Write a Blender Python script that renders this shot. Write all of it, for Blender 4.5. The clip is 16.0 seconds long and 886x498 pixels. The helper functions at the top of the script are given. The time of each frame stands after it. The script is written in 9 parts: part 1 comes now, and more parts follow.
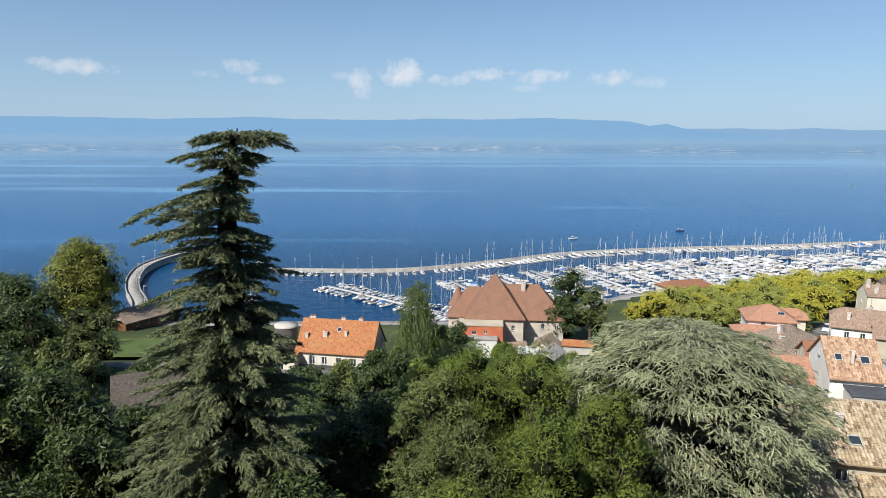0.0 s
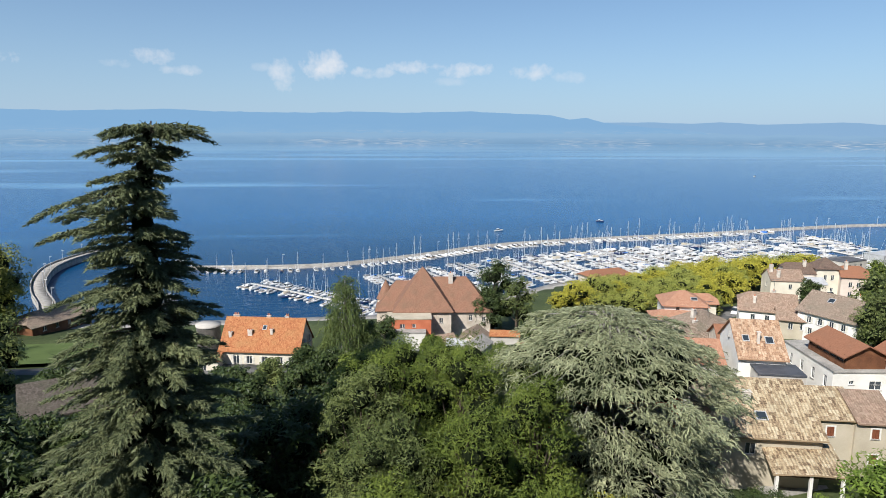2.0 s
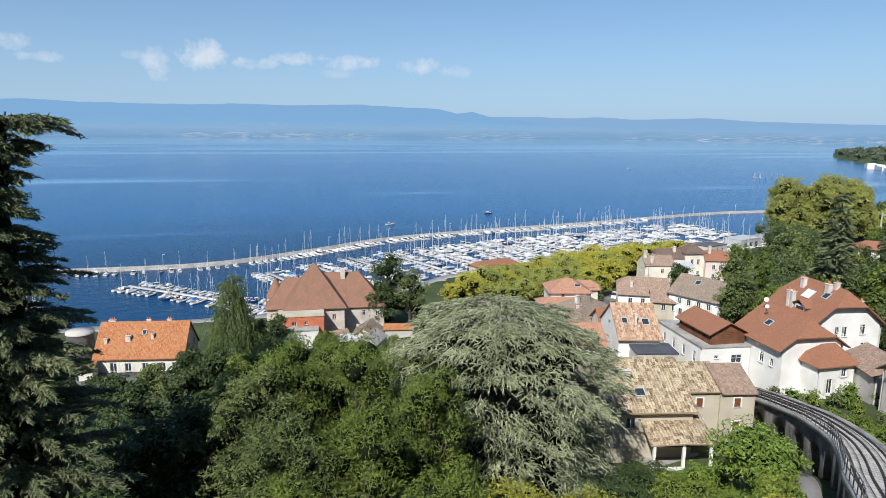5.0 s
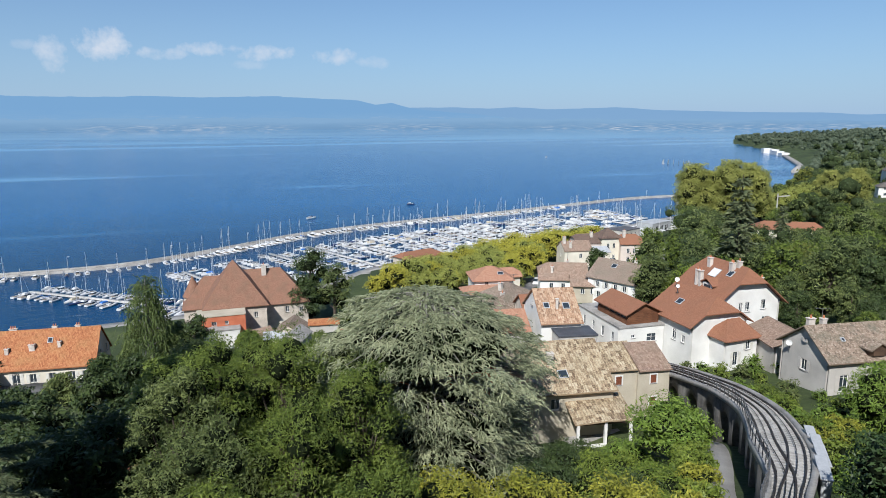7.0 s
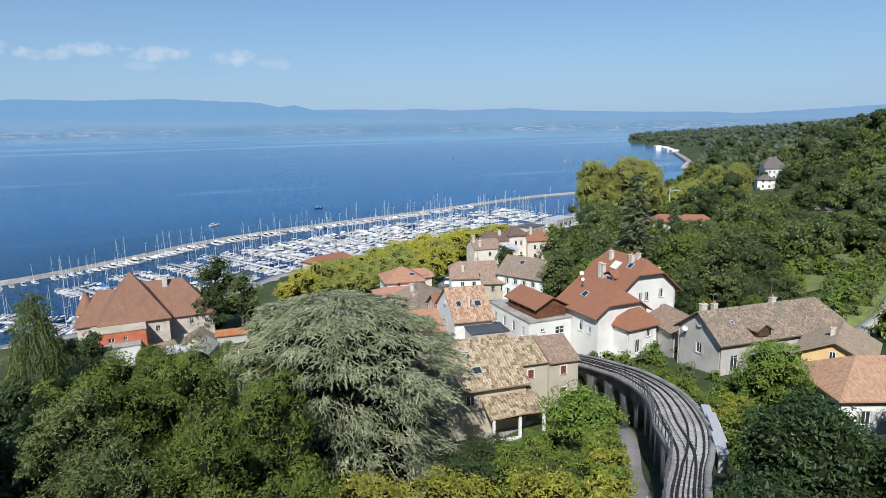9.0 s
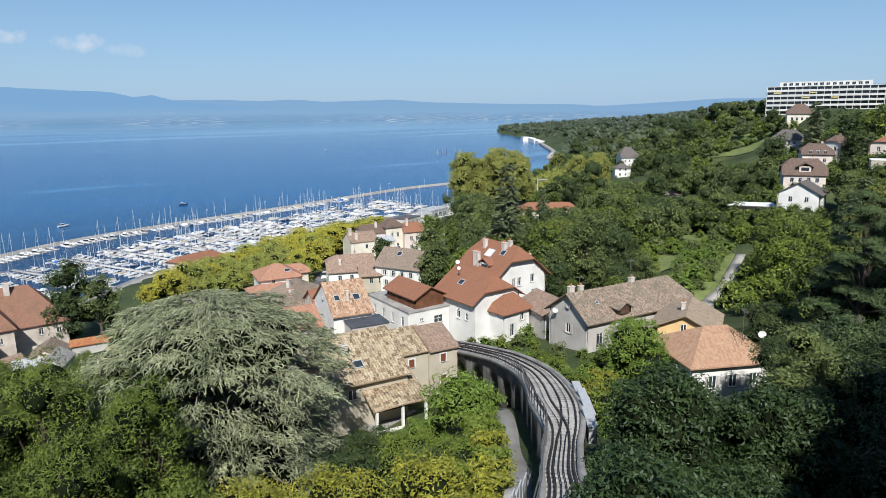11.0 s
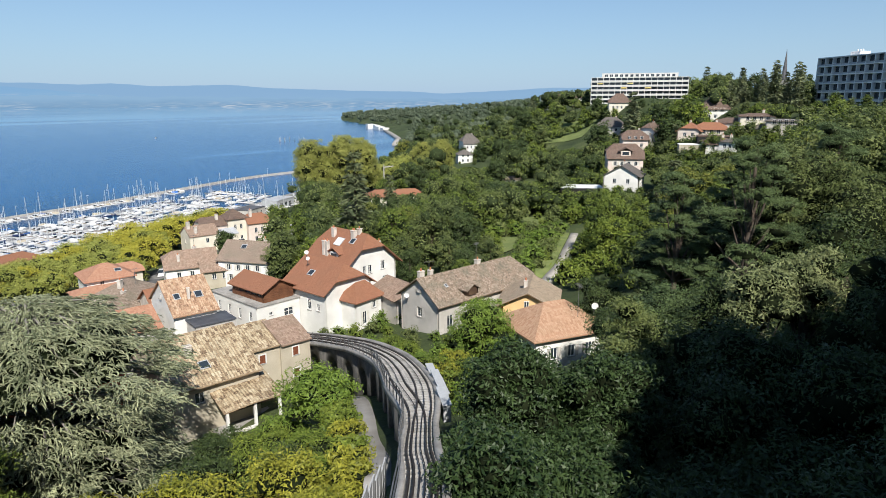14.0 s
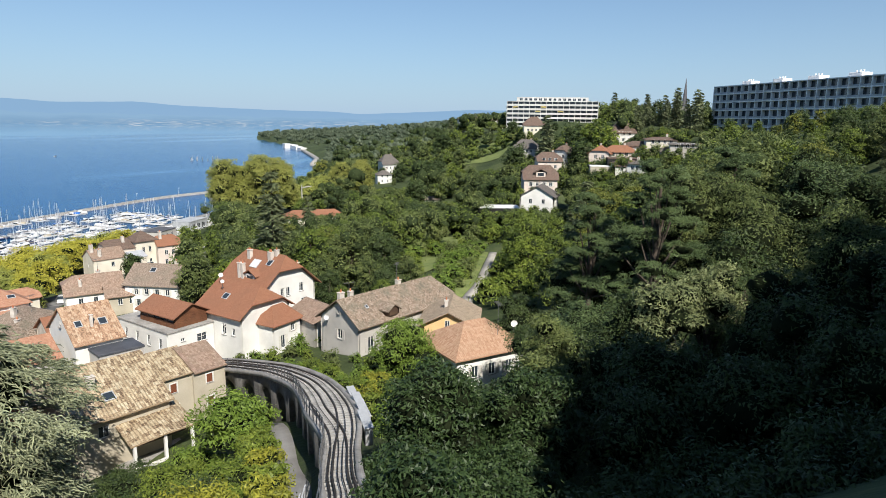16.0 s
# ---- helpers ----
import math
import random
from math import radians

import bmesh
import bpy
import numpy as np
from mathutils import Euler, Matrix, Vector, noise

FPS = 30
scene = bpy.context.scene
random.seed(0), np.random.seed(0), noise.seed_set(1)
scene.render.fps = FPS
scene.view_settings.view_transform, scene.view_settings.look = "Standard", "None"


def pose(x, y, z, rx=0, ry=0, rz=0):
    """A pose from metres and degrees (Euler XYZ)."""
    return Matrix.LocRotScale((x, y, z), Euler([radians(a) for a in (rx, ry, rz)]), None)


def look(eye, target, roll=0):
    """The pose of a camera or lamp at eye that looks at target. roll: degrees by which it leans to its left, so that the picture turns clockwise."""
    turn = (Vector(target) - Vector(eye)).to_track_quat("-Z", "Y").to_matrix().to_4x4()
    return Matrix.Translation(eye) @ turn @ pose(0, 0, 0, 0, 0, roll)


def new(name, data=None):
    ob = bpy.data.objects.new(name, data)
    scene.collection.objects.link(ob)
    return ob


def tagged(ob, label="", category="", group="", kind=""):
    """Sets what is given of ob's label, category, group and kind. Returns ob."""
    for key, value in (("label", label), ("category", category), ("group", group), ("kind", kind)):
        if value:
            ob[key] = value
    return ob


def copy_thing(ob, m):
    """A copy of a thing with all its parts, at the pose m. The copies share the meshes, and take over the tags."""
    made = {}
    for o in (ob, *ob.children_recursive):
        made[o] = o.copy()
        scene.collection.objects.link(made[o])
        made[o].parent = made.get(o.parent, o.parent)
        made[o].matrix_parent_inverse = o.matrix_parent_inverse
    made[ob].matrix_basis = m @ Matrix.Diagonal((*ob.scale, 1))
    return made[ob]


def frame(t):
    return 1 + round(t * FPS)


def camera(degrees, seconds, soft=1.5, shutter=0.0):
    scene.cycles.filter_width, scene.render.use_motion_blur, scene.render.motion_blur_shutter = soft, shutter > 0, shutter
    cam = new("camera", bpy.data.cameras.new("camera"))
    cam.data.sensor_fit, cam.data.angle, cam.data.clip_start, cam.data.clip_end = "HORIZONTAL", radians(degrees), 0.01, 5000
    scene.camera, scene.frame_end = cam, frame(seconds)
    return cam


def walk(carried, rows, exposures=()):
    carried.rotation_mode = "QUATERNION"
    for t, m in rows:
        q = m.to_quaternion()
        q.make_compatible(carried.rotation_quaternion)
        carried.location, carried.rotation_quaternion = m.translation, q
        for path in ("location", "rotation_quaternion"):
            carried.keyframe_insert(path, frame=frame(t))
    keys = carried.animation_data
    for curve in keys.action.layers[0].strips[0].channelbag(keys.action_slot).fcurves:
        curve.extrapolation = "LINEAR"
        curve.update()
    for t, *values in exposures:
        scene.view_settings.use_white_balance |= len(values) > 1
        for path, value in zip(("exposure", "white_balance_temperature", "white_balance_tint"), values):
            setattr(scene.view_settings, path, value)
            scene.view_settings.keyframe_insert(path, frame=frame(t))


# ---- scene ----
# The camera stands on a belvedere fifty metres over the lake and pans to the right.
cam = camera(68.54, 16.0, soft=0.3)
EYE = Vector((0.0, 0.0, 50.0))
# seconds, turn to the right (negative), pitch, lean
ROWS = [
    (0.0, -0.000, -9.286, 0.217),
    (0.5, -1.688, -9.645, 0.201),
    (1.0, -3.299, -10.276, -0.620),
    (1.5, -5.257, -9.698, -0.042),
    (2.0, -6.511, -9.834, 0.257),
    (2.5, -7.867, -9.883, 0.286),
    (3.0, -8.932, -9.761, 0.081),
    (3.5, -9.939, -10.063, 0.325),
    (4.0, -11.878, -10.164, -0.046),
    (4.5, -14.058, -10.237, 0.137),
    (7.0, -23.015, -11.081, -0.174),
    (7.5, -24.298, -11.367, -0.817),
    (8.0, -26.043, -11.358, -0.783),
    (8.5, -28.195, -11.184, -0.783),
    (9.0, -31.008, -11.007, -0.767),
    (9.5, -33.939, -10.713, -0.894),
    (10.0, -37.046, -10.801, -0.742),
    (12.5, -48.764, -13.158, -0.545),
    (13.0, -51.500, -12.982, -0.391),
    (13.5, -53.811, -12.888, -0.272),
    (14.0, -55.527, -13.027, -0.141),
    (14.5, -56.741, -12.617, -0.101),
    (15.0, -58.358, -11.884, 0.191),
    (15.5, -60.440, -11.272, 0.335),
    (16.0, -62.690, -11.218, 0.685),
]


def aim(yaw, pitch, lean):
    a, p = radians(-yaw), radians(pitch)
    return look(EYE, EYE + Vector((math.sin(a) * math.cos(p), math.cos(a) * math.cos(p), math.sin(p))) * 10, lean)


# the film camera darkens and cools its picture a little on the way
EXPOSURES = [(0.0, 0.5, 6450, 10), (4.5, 0.47, 6200, 10), (7.0, 0.33, 6000, 10), (10.0, 0.35, 6050, 10), (12.5, 0.45, 6300, 10), (16.0, 0.5, 6500, 10)]
walk(cam, [(t, aim(yaw, pitch, lean)) for t, yaw, pitch, lean in ROWS], EXPOSURES)

# ---- light ----
SUN_AZ, SUN_EL = -138.0, 44.0      # seen from above, clockwise from the view's first direction
sa, se = radians(SUN_AZ), radians(SUN_EL)
to_sun = Vector((math.sin(sa) * math.cos(se), math.cos(sa) * math.cos(se), math.sin(se)))
sun_data = bpy.data.lights.new("sun", "SUN")
sun_data.energy, sun_data.angle, sun_data.color = 5.0, radians(0.5), (1.0, 0.95, 0.87)
sun = new("sun", sun_data)
sun.matrix_world = look(tuple(to_sun * 900), (0, 0, 0))

world = bpy.data.worlds.new("sky")
scene.world = world
world.use_nodes = True
wn, wl = world.node_tree.nodes, world.node_tree.links
wn.clear()
w_out = wn.new("ShaderNodeOutputWorld")
w_bg = wn.new("ShaderNodeBackground")
w_sky = wn.new("ShaderNodeTexSky")
w_sky.sky_type, w_sky.sun_disc = "NISHITA", False
w_sky.sun_elevation, w_sky.sun_rotation = se, sa
w_sky.altitude, w_sky.air_density, w_sky.dust_density, w_sky.ozone_density = 400, 1.0, 0.6, 2.0
w_bg.inputs["Strength"].default_value = 0.065


def calc(op, a, b=None, c=None):
    """A node of arithmetic in the sky's tree; numbers or sockets."""
    n = wn.new("ShaderNodeMath")
    n.operation = op
    for i, v in enumerate((a, b, c)):
        if v is None:
            continue
        if isinstance(v, (int, float)):
            n.inputs[i].default_value = v
        else:
            wl.new(v, n.inputs[i])
    return n.outputs[0]


def blend(fac, a, b):
    n = wn.new("ShaderNodeMixRGB")
    wl.new(fac, n.inputs[0])
    wl.new(a, n.inputs[1])
    if isinstance(b, tuple):
        n.inputs[2].default_value = (*b, 1)
    else:
        wl.new(b, n.inputs[2])
    return n.outputs[0]


w_co, w_sep = wn.new("ShaderNodeTexCoord"), wn.new("ShaderNodeSeparateXYZ")
wl.new(w_co.outputs["Generated"], w_sep.inputs[0])
bearing = calc("MULTIPLY", calc("ARCTAN2", w_sep.outputs[0], w_sep.outputs[1]), 57.2958)
height = calc("MULTIPLY", calc("ARCSINE", w_sep.outputs[2]), 57.2958)
# summer haze over the lake
veil = calc("MULTIPLY", calc("POWER", 2.718, calc("MULTIPLY", calc("ABSOLUTE", height), -0.11)), 0.85)
w_tint = wn.new("ShaderNodeMixRGB")
w_tint.blend_type, w_tint.inputs[0].default_value, w_tint.inputs[2].default_value = "MULTIPLY", 1.0, (0.82, 1.02, 1.16, 1)
wl.new(w_sky.outputs[0], w_tint.inputs[1])
w_col = blend(veil, w_tint.outputs[0], (4.6, 6.3, 8.6))
# small fair-weather clouds over the far shore
w_noise = wn.new("ShaderNodeTexNoise")
w_noise.inputs["Scale"].default_value, w_noise.inputs["Detail"].default_value, w_noise.inputs["Roughness"].default_value = 48, 8, 0.6
wl.new(w_co.outputs["Generated"], w_noise.inputs["Vector"])
ragged = calc("MULTIPLY", calc("SUBTRACT", w_noise.outputs[0], 0.5), 3.2)
cover = None
for b0, h0, bw, hh, dens in ((-28.8, 5.55, 2.6, 0.55, 0.8), (-19.5, 5.4, 1.2, 0.3, 0.35), (-16.7, 6.0, 1.5, 0.55, 0.75), (-14.9, 5.1, 1.6, 0.35, 0.6), (-7.0, 4.9, 0.95, 1.1, 0.75), (-8.8, 5.6, 0.8, 0.3, 0.3), (-3.5, 5.7, 1.7, 1.15, 1.0),
                             (0.5, 5.3, 1.8, 0.4, 0.7), (4.3, 5.8, 2.2, 0.5, 0.8), (8.4, 5.5, 2.2, 0.6, 0.8), (7.2, 4.6, 1.7, 0.35, 0.3), (14.0, 5.4, 1.5, 0.65, 0.75), (17.2, 4.9, 1.5, 0.45, 0.4)):
    u = calc("MULTIPLY", calc("SUBTRACT", bearing, b0), 0.8 / bw)
    v = calc("MULTIPLY", calc("SUBTRACT", height, h0), 0.74 / hh)
    r2 = calc("ADD", calc("MULTIPLY", u, u), calc("MULTIPLY", v, v))
    m = calc("MULTIPLY", calc("SMOOTH_MIN", calc("MULTIPLY", calc("MAXIMUM", calc("SUBTRACT", calc("ADD", 0.8, ragged), r2), 0.0), 0.7), 0.85, 0.4), dens)
    cover = m if cover is None else calc("MAXIMUM", cover, m)
w_col = blend(calc("MINIMUM", cover, 0.92), w_col, (9.0, 9.2, 9.6))
wl.new(w_col, w_bg.inputs["Color"])
wl.new(w_bg.outputs[0], w_out.inputs[0])

# ---- materials ----
def material(name):
    m = bpy.data.materials.new(name)
    m.use_nodes = True
    m.node_tree.nodes.clear()
    return m, m.node_tree.nodes, m.node_tree.links


def ramp(nodes, stops):
    r = nodes.new("ShaderNodeValToRGB")
    e = r.color_ramp.elements
    while len(e) < len(stops):
        e.new(0.5)
    for el, (p, c) in zip(e, stops):
        el.position, el.color = p, (*c, 1)
    return r


def surface(name, stops, scale=1.0, rough=0.85, bump=0.3, fine=12.0, metal=0.0, spec=0.3, dist=0.03, pieces=0.0):
    """A matt surface: large stains and fine grain, both in metres, with relief."""
    m, n, l = material(name)
    out, bsdf = n.new("ShaderNodeOutputMaterial"), n.new("ShaderNodeBsdfPrincipled")
    co = n.new("ShaderNodeTexCoord")
    big, small = n.new("ShaderNodeTexNoise"), n.new("ShaderNodeTexNoise")
    big.inputs["Scale"].default_value, big.inputs["Detail"].default_value = scale, 5
    small.inputs["Scale"].default_value, small.inputs["Detail"].default_value = fine, 4
    mix = n.new("ShaderNodeMath")
    mix.operation = "MULTIPLY_ADD"
    mix.inputs[1].default_value = 0.35
    l.new(co.outputs["Object"], big.inputs["Vector"])
    l.new(co.outputs["Object"], small.inputs["Vector"])
    l.new(small.outputs[0], mix.inputs[0])
    sub = n.new("ShaderNodeMath")
    sub.operation = "MULTIPLY_ADD"
    sub.inputs[1].default_value, sub.inputs[2].default_value = 0.9, -0.12
    l.new(big.outputs[0], sub.inputs[0])
    l.new(sub.outputs[0], mix.inputs[2])
    r = ramp(n, stops)
    last = mix
    if pieces:
        info, add = n.new("ShaderNodeObjectInfo"), n.new("ShaderNodeMath")
        add.operation = "MULTIPLY_ADD"
        add.inputs[1].default_value = pieces
        l.new(info.outputs["Random"], add.inputs[0])
        l.new(mix.outputs[0], add.inputs[2])
        off = n.new("ShaderNodeMath")
        off.operation, off.inputs[1].default_value = "SUBTRACT", pieces / 2
        l.new(add.outputs[0], off.inputs[0])
        last = off
    l.new(last.outputs[0], r.inputs[0])
    l.new(r.outputs[0], bsdf.inputs["Base Color"])
    b = n.new("ShaderNodeBump")
    b.inputs["Strength"].default_value, b.inputs["Distance"].default_value = bump, dist
    l.new(small.outputs[0], b.inputs["Height"])
    l.new(b.outputs[0], bsdf.inputs["Normal"])
    bsdf.inputs["Roughness"].default_value, bsdf.inputs["Metallic"].default_value = rough, metal
    bsdf.inputs["Specular IOR Level"].default_value = spec
    l.new(bsdf.outputs[0], out.inputs[0])
    return m


def weathered(c, grey=0.22, age=0.66):
    m = sum(c) / 3
    return tuple(age * (v + (m - v) * grey) for v in c)


def roof_tiles(name, tones, width=0.25, course=0.35, depth=0.05, moss=(0.2, 0.19, 0.12), moss_amount=0.3, wave=True):
    """Rows of clay tiles, laid by the roof's own UV in metres; each tile has its own tone, weathered towards grey."""
    tones = [(p, weathered(c)) for p, c in tones]
    moss = weathered(moss)
    m, n, l = material(name)
    out, bsdf = n.new("ShaderNodeOutputMaterial"), n.new("ShaderNodeBsdfPrincipled")
    uv = n.new("ShaderNodeUVMap")
    uv.uv_map = "UVMap"
    brick = n.new("ShaderNodeTexBrick")
    brick.offset = 0.5
    for k, v in (("Scale", 1.0), ("Brick Width", width), ("Row Height", course), ("Mortar Size", 0.012), ("Mortar Smooth", 0.5), ("Bias", 0.0)):
        brick.inputs[k].default_value = v
    brick.inputs["Color1"].default_value = (0, 0, 0, 1)
    brick.inputs["Color2"].default_value = (1, 1, 1, 1)
    brick.inputs["Mortar"].default_value = (0.3, 0.3, 0.3, 1)
    l.new(uv.outputs[0], brick.inputs["Vector"])
    nz = n.new("ShaderNodeTexNoise")
    nz.inputs["Scale"].default_value, nz.inputs["Detail"].default_value = 0.5, 6
    l.new(uv.outputs[0], nz.inputs["Vector"])
    fz = n.new("ShaderNodeTexNoise")
    fz.inputs["Scale"].default_value, fz.inputs["Detail"].default_value = 6, 4
    l.new(uv.outputs[0], fz.inputs["Vector"])
    mad = n.new("ShaderNodeMath")
    mad.operation, mad.inputs[1].default_value = "MULTIPLY_ADD", 0.5
    l.new(brick.outputs["Color"], mad.inputs[0])
    l.new(fz.outputs[0], mad.inputs[2])
    s = n.new("ShaderNodeMath")
    s.operation, s.inputs[1].default_value = "SUBTRACT", 0.25
    l.new(mad.outputs[0], s.inputs[0])
    r = ramp(n, tones)
    l.new(s.outputs[0], r.inputs[0])
    mr = ramp(n, [(0.45, (0, 0, 0)), (0.7, (1, 1, 1))])
    l.new(nz.outputs[0], mr.inputs[0])
    mm = n.new("ShaderNodeMath")
    mm.operation, mm.inputs[1].default_value = "MULTIPLY", moss_amount
    l.new(mr.outputs[0], mm.inputs[0])
    mix = n.new("ShaderNodeMixRGB")
    mix.inputs[2].default_value = (*moss, 1)
    l.new(mm.outputs[0], mix.inputs[0])
    l.new(r.outputs[0], mix.inputs[1])
    l.new(mix.outputs[0], bsdf.inputs["Base Color"])
    # each course laps the one below, each tile is a half round
    sep = n.new("ShaderNodeSeparateXYZ")
    l.new(uv.outputs[0], sep.inputs[0])
    saw = n.new("ShaderNodeMath")
    saw.operation, saw.inputs[1].default_value = "DIVIDE", course
    l.new(sep.outputs[1], saw.inputs[0])
    fr = n.new("ShaderNodeMath")
    fr.operation = "FRACT"
    l.new(saw.outputs[0], fr.inputs[0])
    sx = n.new("ShaderNodeMath")
    sx.operation, sx.inputs[1].default_value = "MULTIPLY", math.pi * 2 / width
    l.new(sep.outputs[0], sx.inputs[0])
    sn = n.new("ShaderNodeMath")
    sn.operation = "SINE"
    l.new(sx.outputs[0], sn.inputs[0])
    h = n.new("ShaderNodeMath")
    h.operation, h.inputs[1].default_value = "MULTIPLY_ADD", 0.4 if wave else 0.0
    l.new(sn.outputs[0], h.inputs[0])
    inv = n.new("ShaderNodeMath")
    inv.operation, inv.inputs[0].default_value = "SUBTRACT", 1.0
    l.new(fr.outputs[0], inv.inputs[1])
    l.new(inv.outputs[0], h.inputs[2])
    b = n.new("ShaderNodeBump")
    b.inputs["Strength"].default_value, b.inputs["Distance"].default_value = 0.8, depth
    l.new(h.outputs[0], b.inputs["Height"])
    l.new(b.outputs[0], bsdf.inputs["Normal"])
    bsdf.inputs["Roughness"].default_value = 0.85
    bsdf.inputs["Specular IOR Level"].default_value = 0.25
    l.new(bsdf.outputs[0], out.inputs[0])
    return m


def foliage(name, dark, light, back=0.35, gloss=0.25, scale=0.25):
    """Leaves: every leaf its own tone, tones that drift through the crown, light through the blade."""
    m, n, l = material(name)
    out = n.new("ShaderNodeOutputMaterial")
    geo, co, nz = n.new("ShaderNodeNewGeometry"), n.new("ShaderNodeTexCoord"), n.new("ShaderNodeTexNoise")
    nz.inputs["Scale"].default_value, nz.inputs["Detail"].default_value = scale, 3
    l.new(co.outputs["Object"], nz.inputs["Vector"])
    mad = n.new("ShaderNodeMath")
    mad.operation, mad.inputs[1].default_value = "MULTIPLY_ADD", 0.5
    l.new(geo.outputs["Random Per Island"], mad.inputs[0])
    sub = n.new("ShaderNodeMath")
    sub.operation, sub.inputs[1].default_value, sub.inputs[2].default_value = "MULTIPLY_ADD", 1.2, -0.35
    l.new(nz.outputs[0], sub.inputs[0])
    l.new(sub.outputs[0], mad.inputs[2])
    r = ramp(n, [(0.1, dark), (0.9, light)])
    l.new(mad.outputs[0], r.inputs[0])
    bsdf, tr, mix = n.new("ShaderNodeBsdfPrincipled"), n.new("ShaderNodeBsdfTranslucent"), n.new("ShaderNodeMixShader")
    l.new(r.outputs[0], bsdf.inputs["Base Color"])
    bsdf.inputs["Roughness"].default_value, bsdf.inputs["Specular IOR Level"].default_value = 0.5, gloss
    l.new(r.outputs[0], tr.inputs[0])
    mix.inputs[0].default_value = 0.7 * back
    l.new(bsdf.outputs[0], mix.inputs[1])
    l.new(tr.outputs[0], mix.inputs[2])
    l.new(mix.outputs[0], out.inputs[0])
    return m


def plain(name, colour, rough=0.5, metal=0.0, spec=0.5):
    m, n, l = material(name)
    out, bsdf = n.new("ShaderNodeOutputMaterial"), n.new("ShaderNodeBsdfPrincipled")
    bsdf.inputs["Base Color"].default_value = (*colour, 1)
    bsdf.inputs["Roughness"].default_value, bsdf.inputs["Metallic"].default_value = rough, metal
    bsdf.inputs["Specular IOR Level"].default_value = spec
    l.new(bsdf.outputs[0], out.inputs[0])
    return m


def g(v):
    return (v, v, v)


M_BARK = surface("bark", [(0.3, (0.05, 0.04, 0.03)), (0.8, (0.13, 0.1, 0.08))], 1.5, 0.95, 0.8, 9)
M_BARK_PALE = surface("bark_pale", [(0.3, (0.16, 0.15, 0.13)), (0.8, (0.32, 0.3, 0.27))], 1.5, 0.95, 0.8, 9)
M_GROUND = surface("ground", [(0.3, (0.022, 0.034, 0.012)), (0.55, (0.05, 0.07, 0.022)), (0.8, (0.12, 0.13, 0.055))], 0.06, 0.95, 0.6, 1.5, dist=0.2)
M_GRASS = surface("lawn", [(0.3, (0.055, 0.085, 0.022)), (0.8, (0.1, 0.14, 0.04))], 0.2, 0.95, 0.6, 6)
M_MEADOW = surface("meadow_grass", [(0.25, (0.09, 0.125, 0.038)), (0.55, (0.15, 0.185, 0.06)), (0.85, (0.24, 0.25, 0.1))], 0.35, 0.95, 0.8, 7)
M_GRAVEL = surface("gravel", [(0.3, (0.3, 0.28, 0.24)), (0.8, (0.48, 0.45, 0.4))], 0.5, 0.95, 0.5, 14)
M_ASPHALT = surface("asphalt", [(0.3, (0.09, 0.09, 0.09)), (0.8, (0.17, 0.165, 0.16))], 0.4, 0.9, 0.4, 30)
M_PATH = surface("path_concrete", [(0.3, (0.22, 0.21, 0.2)), (0.8, (0.36, 0.35, 0.33))], 0.4, 0.9, 0.4, 20)
M_STONE = surface("quay_stone", [(0.3, (0.2, 0.19, 0.175)), (0.8, (0.42, 0.4, 0.37))], 0.5, 0.9, 0.5, 4)
M_STONE_DARK = surface("viaduct_stone", [(0.3, (0.05, 0.048, 0.044)), (0.8, (0.17, 0.16, 0.145))], 0.8, 0.95, 0.8, 5)
M_BALLAST = surface("track_bed", [(0.3, (0.32, 0.31, 0.285)), (0.8, (0.56, 0.54, 0.505))], 1.2, 0.95, 0.8, 16)
M_SLEEPER = surface("sleeper", [(0.3, (0.25, 0.24, 0.22)), (0.8, (0.44, 0.42, 0.39))], 2, 0.9, 0.5, 20, pieces=0.4)
M_RAIL = surface("rail_steel", [(0.3, (0.03, 0.024, 0.02)), (0.8, (0.08, 0.06, 0.05))], 2, 0.55, 0.2, 20, metal=0.6)
M_IRON = surface("railing_iron", [(0.3, (0.1, 0.1, 0.1)), (0.8, (0.25, 0.25, 0.25))], 2, 0.6, 0.2, 20, metal=0.5)
M_ZINC = surface("grey_sheet", [(0.3, (0.34, 0.35, 0.36)), (0.8, (0.52, 0.53, 0.54))], 1, 0.6, 0.2, 8, metal=0.1)
M_WHITE = surface("white_render", [(0.2, (0.54, 0.525, 0.49)), (0.7, (0.75, 0.735, 0.695))], 0.35, 0.9, 0.25, 25)
M_CREAM = surface("cream_render", [(0.2, (0.52, 0.475, 0.385)), (0.7, (0.7, 0.65, 0.54))], 0.35, 0.9, 0.3, 20)
M_BEIGE = surface("beige_render", [(0.2, (0.32, 0.28, 0.21)), (0.7, (0.48, 0.43, 0.34))], 0.4, 0.92, 0.35, 18)
M_GREY = surface("grey_render", [(0.2, (0.34, 0.32, 0.29)), (0.7, (0.52, 0.49, 0.45))], 0.4, 0.92, 0.4, 18)
M_OCHRE = surface("ochre_render", [(0.2, (0.55, 0.36, 0.16)), (0.7, (0.72, 0.5, 0.25))], 0.4, 0.92, 0.3, 18)
M_PINK = surface("pink_render", [(0.2, (0.5, 0.42, 0.36)), (0.7, (0.66, 0.57, 0.5))], 0.4, 0.92, 0.3, 18)
M_REDWALL = surface("red_render", [(0.2, (0.36, 0.1, 0.05)), (0.7, (0.5, 0.17, 0.09))], 0.5, 0.92, 0.3, 18)
